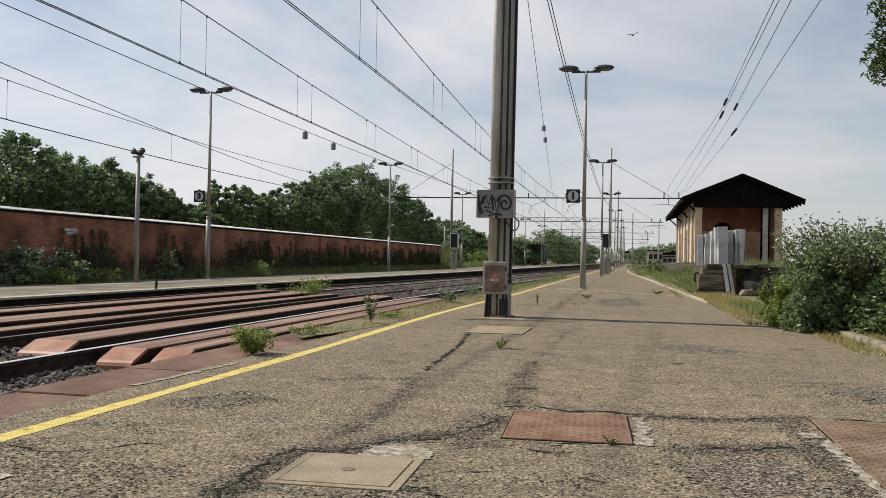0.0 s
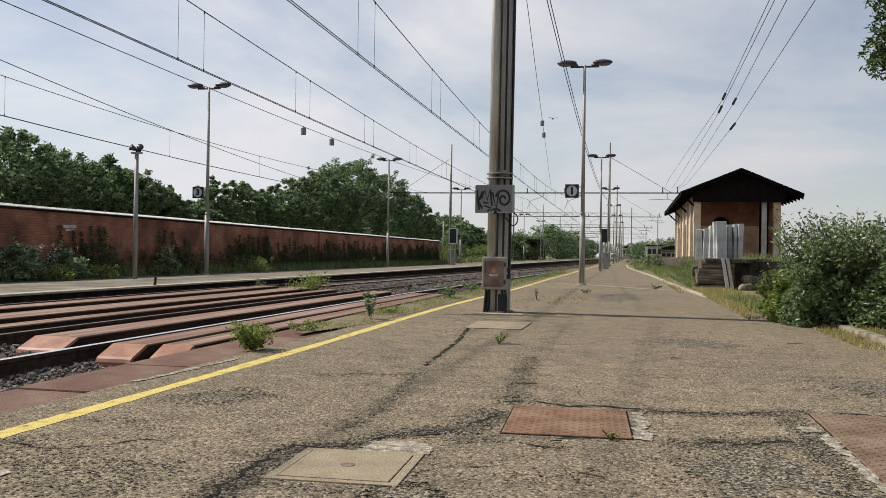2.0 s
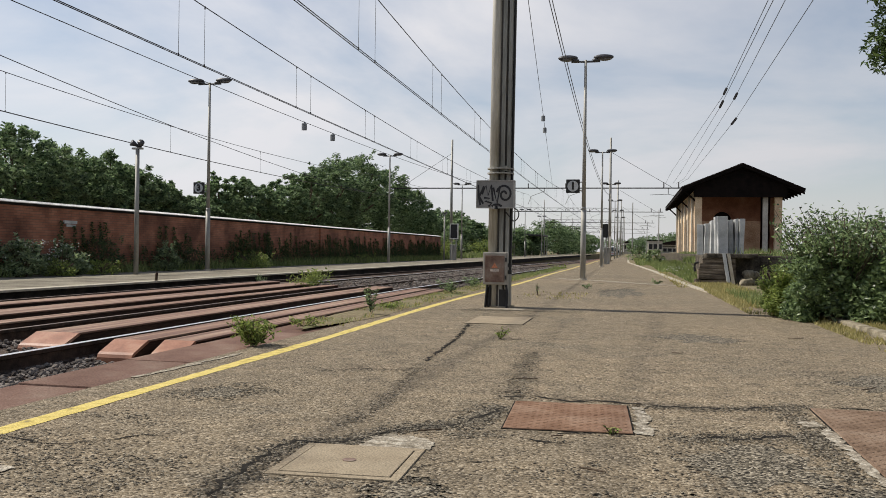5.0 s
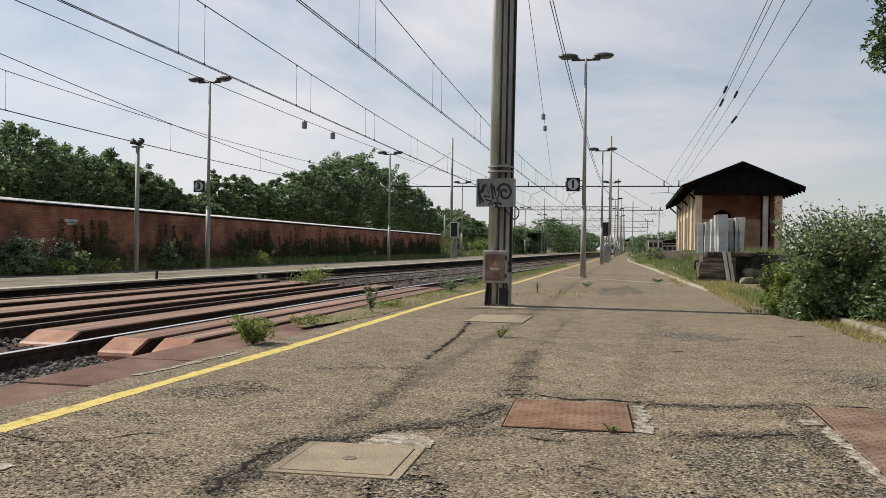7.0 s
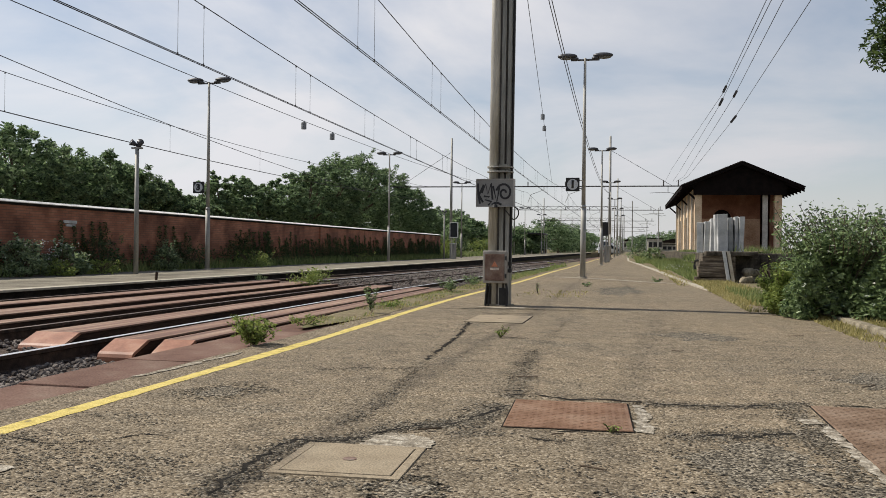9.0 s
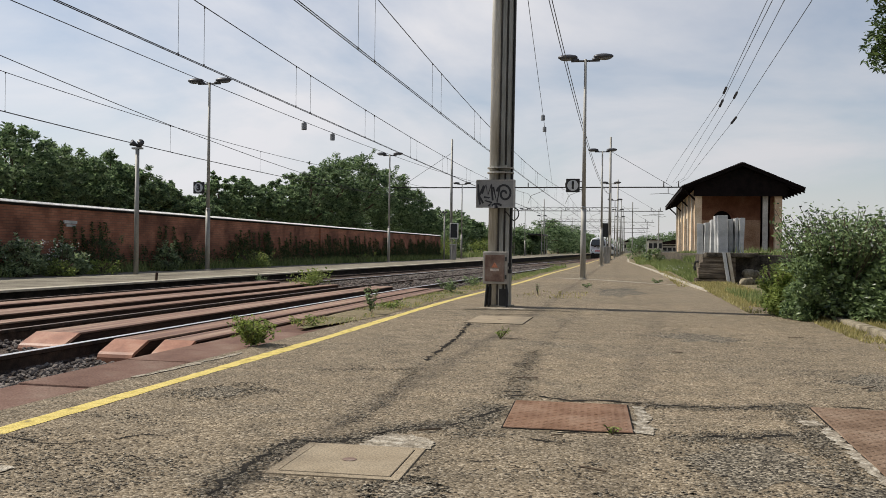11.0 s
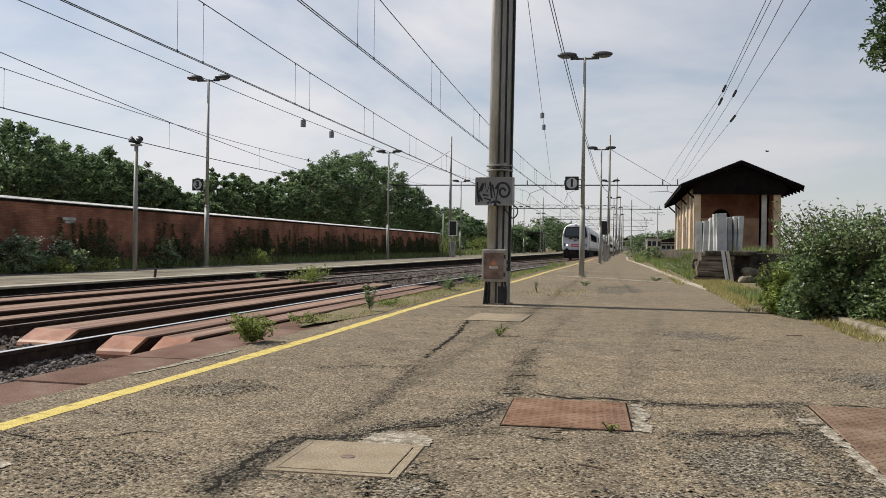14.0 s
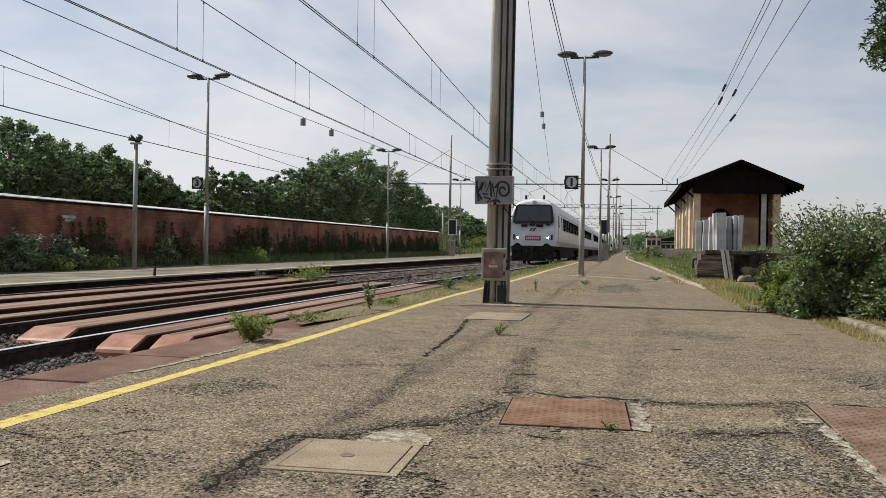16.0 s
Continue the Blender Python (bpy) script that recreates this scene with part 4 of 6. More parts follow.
def manhole(name, x0, x1, y0, y1, frame_w, m, m_frame, tag, ribs=False, turn=0.0):
    t = thing(name, pose((x0 + x1) / 2, (y0 + y1) / 2, 0.0, 0, 0, turn), tag, "manhole cover", "covers in the platform")
    w, h = (x1 - x0) / 2, (y1 - y0) / 2
    bm = B()
    box(bm, -w, w, -h, h, -0.03, 0.008, 0.004)
    c = part("lid", bm, m, t)
    if frame_w:
        f = frame_w
        for a in ((-w - f, w + f, -h - f, -h - 0.004), (-w - f, w + f, h + 0.004, h + f), (-w - f, -w - 0.004, -h - 0.004, h + 0.004), (w + 0.004, w + f, -h - 0.004, h + 0.004)):
            bm = B()
            box(bm, *a, -0.03, 0.006, 0.003)
            part("frame_strip", bm, m_frame, t, "rough concrete surround")
    bm = B()
    box(bm, -w - 0.0075, w + 0.0075, -h - 0.0075, h + 0.0075, -0.03, 0.0034)
    part("joint", bm, M_CRACK, t, "dark dirt joint")
    if ribs:
        verts, faces = [], []
        nx, ny = int(w * 2 / 0.035), int(h * 2 / 0.035)
        for i in range(nx):
            for j in range(ny):
                cx, cy = -w + 0.02 + i * 0.035, -h + 0.02 + j * 0.035
                s = 1 if (i + j) % 2 else -1
                k = len(verts)
                verts += [(cx - 0.011, cy - s * 0.011 - 0.003, 0.0085), (cx + 0.011, cy + s * 0.011 - 0.003, 0.0085), (cx + 0.011, cy + s * 0.011 + 0.003, 0.0085), (cx - 0.011, cy - s * 0.011 + 0.003, 0.0085), (cx - 0.009, cy - s * 0.009, 0.0100), (cx + 0.009, cy + s * 0.009, 0.0100)]
                faces += [(k, k + 1, k + 5, k + 4), (k + 2, k + 3, k + 4, k + 5)]
        raw("tread_pattern", verts, faces, m, c, "raised chequer ribs", "stuff")
    else:
        bm = B()
        rod(bm, (0.0, -0.01, 0.0085), (0.0, -0.01, 0.0105), 0.028, n=14)
        part("lifting_hole", bm, M_RUSTDOOR, c, "rusty lifting hole")


M_BROWNIRON = surface("worn brown iron", [(0.135, 0.088, 0.058), (0.195, 0.132, 0.09), (0.25, 0.182, 0.13)], 4, 0.8, 0.0, 0.3, 120)
M_REDIRON = surface("rusty red iron", [(0.160, 0.090, 0.055), (0.222, 0.132, 0.085), (0.27, 0.178, 0.122)], 4, 0.8, 0.0, 0.3, 120)
manhole("manhole_cover", -1.295, -0.865, 3.13, 3.57, 0.042, M_COVER, M_COVER, "sandy concrete inspection cover with a small rusty hole", False, 2)
manhole("manhole_cover", -0.60, 0.01, 4.17, 4.92, 0.0, M_REDIRON, M_CONCRETE, "rusty red chequered iron cover in the asphalt", True, 2.5)
manhole("manhole_cover", 0.97, 1.75, 3.4, 5.14, 0.0, M_BROWNIRON, M_CONCRETE, "large worn brown chequered iron cover in the asphalt", True, -0.6)
manhole("manhole_cover", -1.86, -1.19, 9.98, 11.05, 0.0, M_COVER, M_CONCRETE, "pale concrete slab cover in front of the pole", False, 0)




def mortar_patch(pts, tag="crumbling pale mortar beside an iron cover"):
    """A thin irregular skin of mortar."""
    bm = B()
    vs = []
    for (xa, ya), (xb, yb) in zip(pts, pts[1:] + pts[:1]):
        n = max(2, min(14, int(math.hypot(xb - xa, yb - ya) / 0.02)))
        k = min(0.009, 0.12 * math.hypot(xb - xa, yb - ya))
        for i in range(n):
            vs.append(bm.verts.new((xa + (xb - xa) * i / n + float(rng.normal(0, k)), ya + (yb - ya) * i / n + float(rng.normal(0, k)), 0.0045)))
    f = bm.faces.new(vs)
    if f.normal.z < 0:
        f.normal_flip()
    ob = part("mortar_patch", bm, M_MORTAR)
    return tagged(ob, tag, "patch", "mortar patches", "structure")


mortar_patch([(0.035, 4.2), (0.12, 4.17), (0.13, 4.3), (0.09, 4.42), (0.12, 4.6), (0.08, 4.75), (0.09, 4.92), (0.035, 4.9)])
mortar_patch([(0.92, 3.35), (0.96, 3.4), (0.965, 4.3), (0.96, 4.62), (0.90, 4.45), (0.92, 4.1), (0.91, 3.8)])
mortar_patch([(0.84, 4.60), (0.94, 4.62), (0.92, 4.76), (0.83, 4.74)])
mortar_patch([(-1.14, 3.60), (-0.95, 3.605), (-0.81, 3.62), (-0.85, 3.80), (-0.95, 3.86), (-1.06, 3.88), (-1.12, 3.74)])
mortar_patch([(-1.9, 12.4), (-1.5, 12.45), (-1.45, 12.7), (-1.65, 12.75), (-2.2, 12.6)])
mortar_patch([(-3.115, 5.1), (-3.02, 6.5), (-2.985, 6.5), (-3.06, 5.1)], "pale strip of mortar behind the edge coping")
mortar_patch([(-2.36, 2.84), (-2.27, 2.82), (-2.26, 2.92), (-2.34, 2.93)])


mortar_patch([(-2.15, 27.4), (-0.8, 26.3), (0.3, 24.6), (1.43, 23.2), (1.43, 22.9), (0.25, 24.15), (-0.9, 25.7), (-2.2, 26.9)], "pale strip of concrete let into the asphalt")


def bare_patch(x, y, rx, ry, seed, tag="dark broken patch where the asphalt has lost its surface"):
    """A ragged thin patch of loosened asphalt."""
    bm = B()
    n = 90
    vs = []
    for i in range(n):
        t = 2 * math.pi * i / n
        r = 0.72 + 0.45 * noise.noise(Vector((math.cos(t) * 1.6, math.sin(t) * 1.6, seed))) + 0.28 * noise.noise(Vector((math.cos(t) * 7, math.sin(t) * 7, seed))) + float(rng.uniform(-0.09, 0.09))
        vs.append(bm.verts.new((x + rx * r * math.cos(t), y + ry * r * math.sin(t), 0.0016)))
    bm.faces.new(vs)
    for i in range(260):
        t, r = float(rng.uniform(0, 6.28)), float(rng.uniform(0.75, 1.35))
        cx, cy, s = x + rx * r * math.cos(t), y + ry * r * math.sin(t), float(rng.uniform(0.004, 0.014))
        bm.faces.new([bm.verts.new((cx + s * math.cos(q) * float(rng.uniform(0.5, 1.5)), cy + s * math.sin(q) * float(rng.uniform(0.5, 1.5)), 0.0022)) for q in (0, 1.5, 3.2, 4.6)])
    bmesh.ops.recalc_face_normals(bm, faces=bm.faces)
    for f in bm.faces:
        if f.normal.z < 0:
            f.normal_flip()
    tagged(part("bare_patch", bm, M_BARE), tag, "patch", "bare patches in the asphalt", "structure")


for k, (x, y, rx, ry) in enumerate(((0.55, 3.72, 0.40, 0.42), (-0.75, 4.42, 0.09, 0.3), (-2.3, 4.75, 0.16, 0.28), (-0.76, 2.98, 0.12, 0.16), (0.2, 3.0, 0.3, 0.16), (1.7, 6.2, 0.5, 0.5), (-0.3, 18.5, 0.7, 2.2), (0.7, 9.0, 0.5, 0.6), (0.95, 3.3, 0.2, 0.35))):
    bare_patch(x, y, rx, ry, 3.7 * k)


def rough_band(pts, w, tag="band of loosened dark stones along a crack", much=1.0):
    """Where the binder has gone along a crack: a ragged strip that breaks up into single stones at its rim."""
    bm = B()
    for (xa, ya), (xb, yb) in zip(pts, pts[1:]):
        L = math.hypot(xb - xa, yb - ya)
        for i in range(max(3, int(L * w * 7500 * much))):
            f = float(rng.random())
            off, along = float(rng.normal(0, w * 0.42)), float(rng.normal(0, 0.02))
            dx, dy = (xb - xa) / L, (yb - ya) / L
            cx, cy = xa + (xb - xa) * f - dy * off + dx * along, ya + (yb - ya) * f + dx * off + dy * along
            r, a0 = float(rng.uniform(0.003, 0.010)), float(rng.uniform(0, 6.3))
            z = float(rng.uniform(0.0014, 0.0030))
            bm.faces.new([bm.verts.new((cx + r * math.cos(a0 + q) * float(rng.uniform(0.6, 1.5)), cy + r * math.sin(a0 + q) * float(rng.uniform(0.6, 1.5)), z)) for q in (0, 1.5, 3.1, 4.7)])
    tagged(part("rough_band", bm, M_BARE), tag, "patch", "bare patches in the asphalt", "structure")


def crack(pts, w, tag="ragged dark crack in the asphalt"):
    """A ragged open crack along a line of places on the platform."""
    fine = []
    for (xa, ya), (xb, yb) in zip(pts, pts[1:]):
        n = max(2, int(math.hypot(xb - xa, yb - ya) / 0.045))
        for i in range(n):
            f = i / n
            fine.append((xa + (xb - xa) * f + float(rng.normal(0, 0.014)), ya + (yb - ya) * f + float(rng.normal(0, 0.014))))
    bm = B()
    rows_ = []
    for i, (x, y) in enumerate(fine):
        a, b = fine[max(0, i - 1)], fine[min(len(fine) - 1, i + 1)]
        d = Vector((b[0] - a[0], b[1] - a[1]))
        d = d.normalized() if d.length else Vector((1, 0))
        k = w * float(rng.choice((0.12, 0.4, 0.8, 1.3)))
        rows_.append((bm.verts.new((x - d.y * k, y + d.x * k, 0.003)), bm.verts.new((x + d.y * k, y - d.x * k, 0.003))))
    for (a, b), (c, d) in zip(rows_, rows_[1:]):
        bm.faces.new((a, b, d, c))
    bmesh.ops.recalc_face_normals(bm, faces=bm.faces)
    for x, y in fine:
        for k in range(9 if w > 0.0065 else 2):
            cx, cy, r = x + float(rng.normal(0, 0.05)), y + float(rng.normal(0, 0.06)), float(rng.uniform(0.002, 0.0085))
            a0 = float(rng.uniform(0, 6.3))
            bm.faces.new([bm.verts.new((cx + r * math.cos(a0 + q) * float(rng.uniform(0.5, 1.6)), cy + r * math.sin(a0 + q) * float(rng.uniform(0.5, 1.3)), 0.0026)) for q in (0, 1.6, 3.1, 4.7)])
    tagged(part("crack", bm, M_CRACK), tag, "crack", "cracks in the asphalt", "structure")


POLE_CRACK = [(-1.83, 10.15), (-1.68, 8.94), (-1.58, 7.98), (-1.56, 7.41), (-1.52, 6.76), (-1.50, 6.44)]
OLD_SEAM = [(-1.50, 6.44), (-1.44, 5.95), (-1.41, 5.45), (-1.35, 5.05), (-1.31, 4.57), (-1.31, 4.24), (-1.35, 3.99)]
LONG_SEAM = [(-0.70, 12.67), (-0.72, 10.19), (-0.75, 8.34), (-0.77, 7.29), (-0.76, 6.55), (-0.69, 5.82), (-0.65, 5.24), (-0.67, 4.98)]
COVER_SEAM = [(-0.64, 4.75), (-0.69, 4.65), (-0.73, 4.39), (-0.84, 4.17), (-1.04, 4.03), (-1.12, 3.85), (-1.23, 3.66), (-1.32, 3.63), (-1.41, 3.64), (-1.45, 3.42), (-1.44, 3.24), (-1.42, 3.03), (-1.40, 2.76)]
CROSS_SEAM = [(-0.68, 5.06), (-0.52, 5.12), (-0.37, 5.01), (-0.16, 5.04), (0.08, 5.01), (0.27, 4.99), (0.57, 5.02), (0.82, 5.16), (0.98, 5.24), (1.18, 5.22), (1.6, 5.2)]
crack(POLE_CRACK, 0.021)
crack(CROSS_SEAM[:5], 0.022)
crack(CROSS_SEAM[4:], 0.010)
crack(COVER_SEAM, 0.012)
crack([(-1.17, 3.80), (-1.08, 3.92), (-0.95, 3.95), (-0.80, 3.98)], 0.006)
crack([(0.31, 4.18), (0.45, 4.24), (0.50, 4.20), (0.61, 4.28), (0.68, 4.29), (0.80, 4.38)], 0.020)
crack([(-0.80, 3.36), (-0.71, 3.45), (-0.58, 3.46), (-0.51, 3.51)], 0.004)
crack([(-2.11, 5.76), (-2.01, 5.82), (-1.80, 5.94), (-1.51, 5.93), (-1.46, 6.03)], 0.005)
crack([(-1.30, 8.40), (-1.1, 8.36), (-0.93, 8.29)], 0.012)
crack([(-2.66, 3.36), (-2.32, 3.31), (-2.13, 3.56), (-1.97, 3.58)], 0.006)
crack([(-0.60, 4.09), (-0.3, 4.13), (0.02, 4.23)], 0.006)
crack([(-0.85, 3.09), (-0.84, 3.35), (-0.85, 3.58)], 0.006)
crack([(-1.90, 11.35), (-1.55, 11.42), (-1.20, 11.5), (-0.9, 11.9)], 0.010)
crack([(-2.6, 12.1), (-1.9, 12.3), (-1.0, 12.35)], 0.014)
crack([(-2.1, 16.6), (-1.3, 17.4), (-0.6, 18.9), (0.7, 23.8)], 0.010)
crack([(-2.5, 20), (-0.5, 24.3), (1.4, 22.9)], 0.012)
crack([(-0.42, 3.95), (-0.30, 3.9), (-0.27, 3.98)], 0.008)
rough_band(OLD_SEAM, 0.08, "faint seam of loosened stones in the asphalt", 0.45)
rough_band(LONG_SEAM[3:], 0.12, much=0.9)
rough_band(LONG_SEAM[:4], 0.10, "faint seam of loosened stones in the asphalt", 0.2)
for q in LONG_SEAM[3:7]:
    crack([(q[0] - 0.06, q[1] - 0.03), (q[0], q[1]), (q[0] + 0.05, q[1] + 0.05)], 0.012)
rough_band(COVER_SEAM, 0.11, much=1.5)
rough_band(COVER_SEAM[2:8], 0.12)
rough_band(CROSS_SEAM[4:9], 0.13, much=1.6)
rough_band([(0.20, 4.12), (0.45, 4.24), (0.80, 4.36), (0.95, 4.2)], 0.16, much=1.5)
rough_band([(0.86, 4.45), (0.84, 4.0), (0.84, 3.5)], 0.10, much=1.3)
rough_band([(0.86, 5.15), (0.84, 4.75), (0.90, 4.4)], 0.11, much=1.6)
rough_band([(-0.80, 3.95), (-0.62, 3.98), (-0.55, 4.0)], 0.10)
rough_band([(-1.36, 3.02), (-1.1, 3.0), (-0.8, 2.98)], 0.05)
rough_band([(-2.60, 4.6), (-2.30, 4.78), (-2.0, 4.9)], 0.18, much=0.4)
rough_band([(-2.11, 5.76), (-1.80, 5.94), (-1.46, 6.03)], 0.16, much=0.35)
for bx, by, bl in ((-2.4, 3.9, 0.5), (-1.9, 3.2, 0.35), (-2.0, 7.0, 0.6), (0.1, 6.4, 0.6), (0.9, 7.2, 0.8), (-0.2, 8.8, 0.9), (1.4, 8.2, 0.6), (-0.3, 3.4, 0.4), (0.5, 3.1, 0.5), (-2.2, 9.3, 0.7), (0.4, 10.6, 1.2)):
    rough_band([(bx - bl / 2, by), (bx, by + float(rng.uniform(-0.15, 0.15))), (bx + bl / 2, by + float(rng.uniform(-0.2, 0.2)))], 0.16, "scattered loosened stones in the asphalt", 0.22)
rough_band([(-2.75, 3.4), (-2.3, 3.0), (-1.7, 2.8)], 0.45, "scattered loosened stones in the asphalt", 0.35)
rough_band([(-2.3, 12.2), (-1.5, 12.4), (-0.8, 12.3)], 0.25)


def twig(x, y, a, n):
    bm = B()
    pts, p = [], Vector((x, y, 0.012))
    for i in range(n):
        pts.append(tuple(p))
        p = p + Vector((math.cos(a), math.sin(a), 0)) * 0.035 + Vector((float(rng.normal(0, 0.006)), float(rng.normal(0, 0.006)), float(rng.uniform(-0.002, 0.004))))
    tube(bm, pts, 0.004, 5)
    tagged(part("twig", bm, M_BARK), "small dry twig lying on the asphalt", "twig", "twigs on the platform")


for x, y, a, n in ((-0.34, 4.0, 0.2, 3), (-0.72, 5.75, 0.1, 5), (1.42, 5.9, 0.6, 4), (-0.18, 3.45, -0.4, 4), (0.35, 7.6, 0.1, 4), (1.55, 9.3, 0.0, 5), (-0.95, 3.95, 0.3, 4)):
    twig(x, y, a, n)


# ---- kerb, grass bank, loading dock ----
def kerb_right():
    k = thing("kerb", Matrix(), "rough pale kerb stones along the edge of the platform", "kerb", kind="structure")
    y = 1.0
    while y < 19:
        bm = B()
        box(bm, 2.49 + float(rng.uniform(-0.015, 0.015)), 2.63, y, y + 0.985, -0.1, 0.075 + float(rng.uniform(-0.015, 0.015)), 0.025)
        part("kerb_stone", bm, M_KERB, k)
        y += 1.0
    pts = [(1.62, 19.5), (1.40, 23.5), (0.97, 39.3), (-0.2, 71), (-0.3, 100)]
    for (xa, ya), (xb, yb) in zip(pts, pts[1:]):
        n = int((yb - ya) / 2.0)
        for i in range(n):
            a, b = Vector((xa, ya, 0)).lerp(Vector((xb, yb, 0)), i / n), Vector((xa, ya, 0)).lerp(Vector((xb, yb, 0)), (i + 0.97) / n)
            bm = B()
            vs = [(a.x, a.y), (a.x + 0.16, a.y), (b.x + 0.16, b.y), (b.x, b.y)]
            lo, hi = [bm.verts.new((x, y_, -0.05)) for x, y_ in vs], [bm.verts.new((x, y_, 0.03)) for x, y_ in vs]
            bm.faces.new(hi)
            for q in range(4):
                bm.faces.new((lo[q], lo[(q + 1) % 4], hi[(q + 1) % 4], hi[q]))
            bmesh.ops.recalc_face_normals(bm, faces=bm.faces)
            part("kerb_stone", bm, M_CONCRETE, k)


kerb_right()


def grass_bank():
    vs = [(2.66, 1), (6, 1), (6, 19.5), (12, 19.5), (12, 100), (-0.14, 100), (-0.04, 71), (1.13, 39.3), (1.56, 23.5), (1.78, 19.5), (2.66, 19.0)]
    bm = B()
    bm.faces.new([bm.verts.new((x, y, 0.02)) for x, y in vs])
    tagged(part("grass_bank", bm, M_EARTH), "earth strip with dry grass beside the platform", "ground", kind="structure")


grass_bank()


def bank_slope():
    """Earth heaped against the side of the dock."""
    ys = list(np.arange(25.1, 96, 2.2))
    prof = [(0.0, 0.02), (0.35, 0.1), (0.7, 0.38), (0.95, 0.68), (1.15, 0.83), (1.9, 0.85)]
    verts = []
    for y in ys:
        base = float(np.interp(y, [25, 30, 57, 96], [1.82, 1.85, 2.95, 3.0]))
        for dx, z in prof:
            verts.append((base + dx, y, z + 0.05 * noise.noise(Vector((dx * 3, y * 0.7, 0))) * (z > 0.05)))
    k = len(prof)
    faces = [(j * k + i, j * k + i + 1, (j + 1) * k + i + 1, (j + 1) * k + i) for j in range(len(ys) - 1) for i in range(k - 1)]
    tagged(raw("bank_slope", verts, faces, M_EARTH, smooth=True), "grassy earth heaped against the loading dock", "bank", kind="structure")


bank_slope()
M_RUBBLE = surface("dark rough dock masonry", [(0.03, 0.026, 0.021), (0.085, 0.073, 0.058), (0.15, 0.13, 0.10)], 2.5, 0.95, 0, 0.7, 25, 0.03)


def loading_dock():
    bm = B()
    box(bm, 2.75, 14, 25.0, 95, -0.1, 0.80, 0.03)
    d = tagged(part("loading_dock", bm, M_RUBBLE), "low rough masonry loading dock with weedy top", "dock", kind="structure")
    s = thing("sleeper_stack", Matrix(), "stack of old weathered timber sleepers against the dock", "sleeper stack")
    z = 0.0
    for i in range(5):
        hgt = 0.145
        for j in range(2):
            bm = B()
            box(bm, 1.74 + float(rng.uniform(-0.02, 0.06)) + 0.03 * i, 2.74, 24.35 + j * 0.3, 24.62 + j * 0.3, z, z + hgt - 0.008, 0.014)
            bmesh.ops.rotate(bm, verts=list(bm.verts), cent=(2.74, 24.6, z), matrix=Matrix.Rotation(radians(float(rng.uniform(-3, 4))), 3, "Z") @ Matrix.Rotation(radians(float(rng.uniform(-1.0, 1.2))), 3, "Y"))
            part("sleeper", bm, M_SLEEPER, s)
        z += hgt
    bm = B()
    box(bm, 1.98, 3.3, 24.3, 25.0, z, z + 0.12, 0.03)
    part("cap_stone", bm, M_RUBBLE, s, "flat dark stone on top")
    bm = B()
    tube(bm, [(1.78, 24.3, 0.6), (1.70, 24.28, 0.58), (1.68, 24.28, 0.45), (1.70, 24.28, 0.36)], 0.035)
    part("iron_hook", bm, M_DARK, s, "rusty iron hook at the end")
    for j, (xa, xb) in enumerate(((2.385, 2.54), (2.50, 2.62))):
        p = thing("leaning_post", Matrix(), "pale concrete post leaning against the sleeper stack", "post", "leaning posts")
        bm = B()
        x, xx = xa, xa + 0.13
        vs = [(x, 0.85), (x + 0.085, 0.85), (xx + 0.085, 0.0), (xx, 0.0)]
        a = [bm.verts.new((q, 24.15 + (0.13 if r > 0.5 else 0), r)) for q, r in vs]
        b = [bm.verts.new((q, 24.23 + (0.13 if r > 0.5 else 0), r)) for q, r in vs]
        bm.faces.new(a)
        bm.faces.new(b[::-1])
        for q in range(4):
            bm.faces.new((a[q], b[q], b[(q + 1) % 4], a[(q + 1) % 4]))
        bmesh.ops.recalc_face_normals(bm, faces=bm.faces)
        part("shaft", bm, M_SLAB if j == 0 else M_CONCRETE, p)
    for i in range(16):
        x, y, w = 2.78 + float(rng.uniform(0, 1.2)), 24.0 + float(rng.uniform(0, 0.8)), float(rng.uniform(0.09, 0.2))
        z = w * 0.5 + (0.22 * float(rng.random()) if y > 24.4 else 0.0)
        bm = B()
        bmesh.ops.create_icosphere(bm, subdivisions=2, radius=1.0, matrix=Matrix.Translation((x, y, z)) @ Matrix.Rotation(float(rng.uniform(0, 3)), 4, "Z") @ Matrix.Diagonal((w, w * 0.8, w * 0.7, 1)))
        for v in bm.verts:
            v.co += Vector((1, 1, 1)) * 0.06 * noise.noise(v.co * 6)
        tagged(part("rubble_stone", bm, M_KERB), "rough stone in the rubble at the foot of the dock", "stone", "loose stones at the dock")
    # pale slabs standing on the dock
    rows_ = [(1.86, 2.03, 1.66, 26.4), (2.05, 2.22, 1.69, 26.3), (2.225, 2.33, 1.78, 26.1), (2.34, 2.42, 1.80, 26.1), (2.425, 2.71, 1.90, 25.8), (2.74, 2.86, 1.80, 26.1), (2.88, 2.97, 1.83, 26.0), (2.99, 3.12, 1.83, 25.9)]
    for x0, x1, top, y in rows_:
        f = y / 26
        s = thing("stone_slab", pose((x0 + x1) / 2 * f, y, 0.80, float(rng.uniform(-4, 1)), float(rng.uniform(-2.2, 2.2)), float(rng.uniform(-14, 14))), "pale grey stone slab standing upright on the dock", "slab", "upright slabs on the dock")
        bm = B()
        w = (x1 - x0) / 2 * f
        box(bm, -w, w, -0.05, 0.35, 0, (top - 0.8) * f, 0.012)
        bmesh.ops.subdivide_edges(bm, edges=[e for e in bm.edges if e.calc_length() > 0.08], cuts=3, use_grid_fill=True)
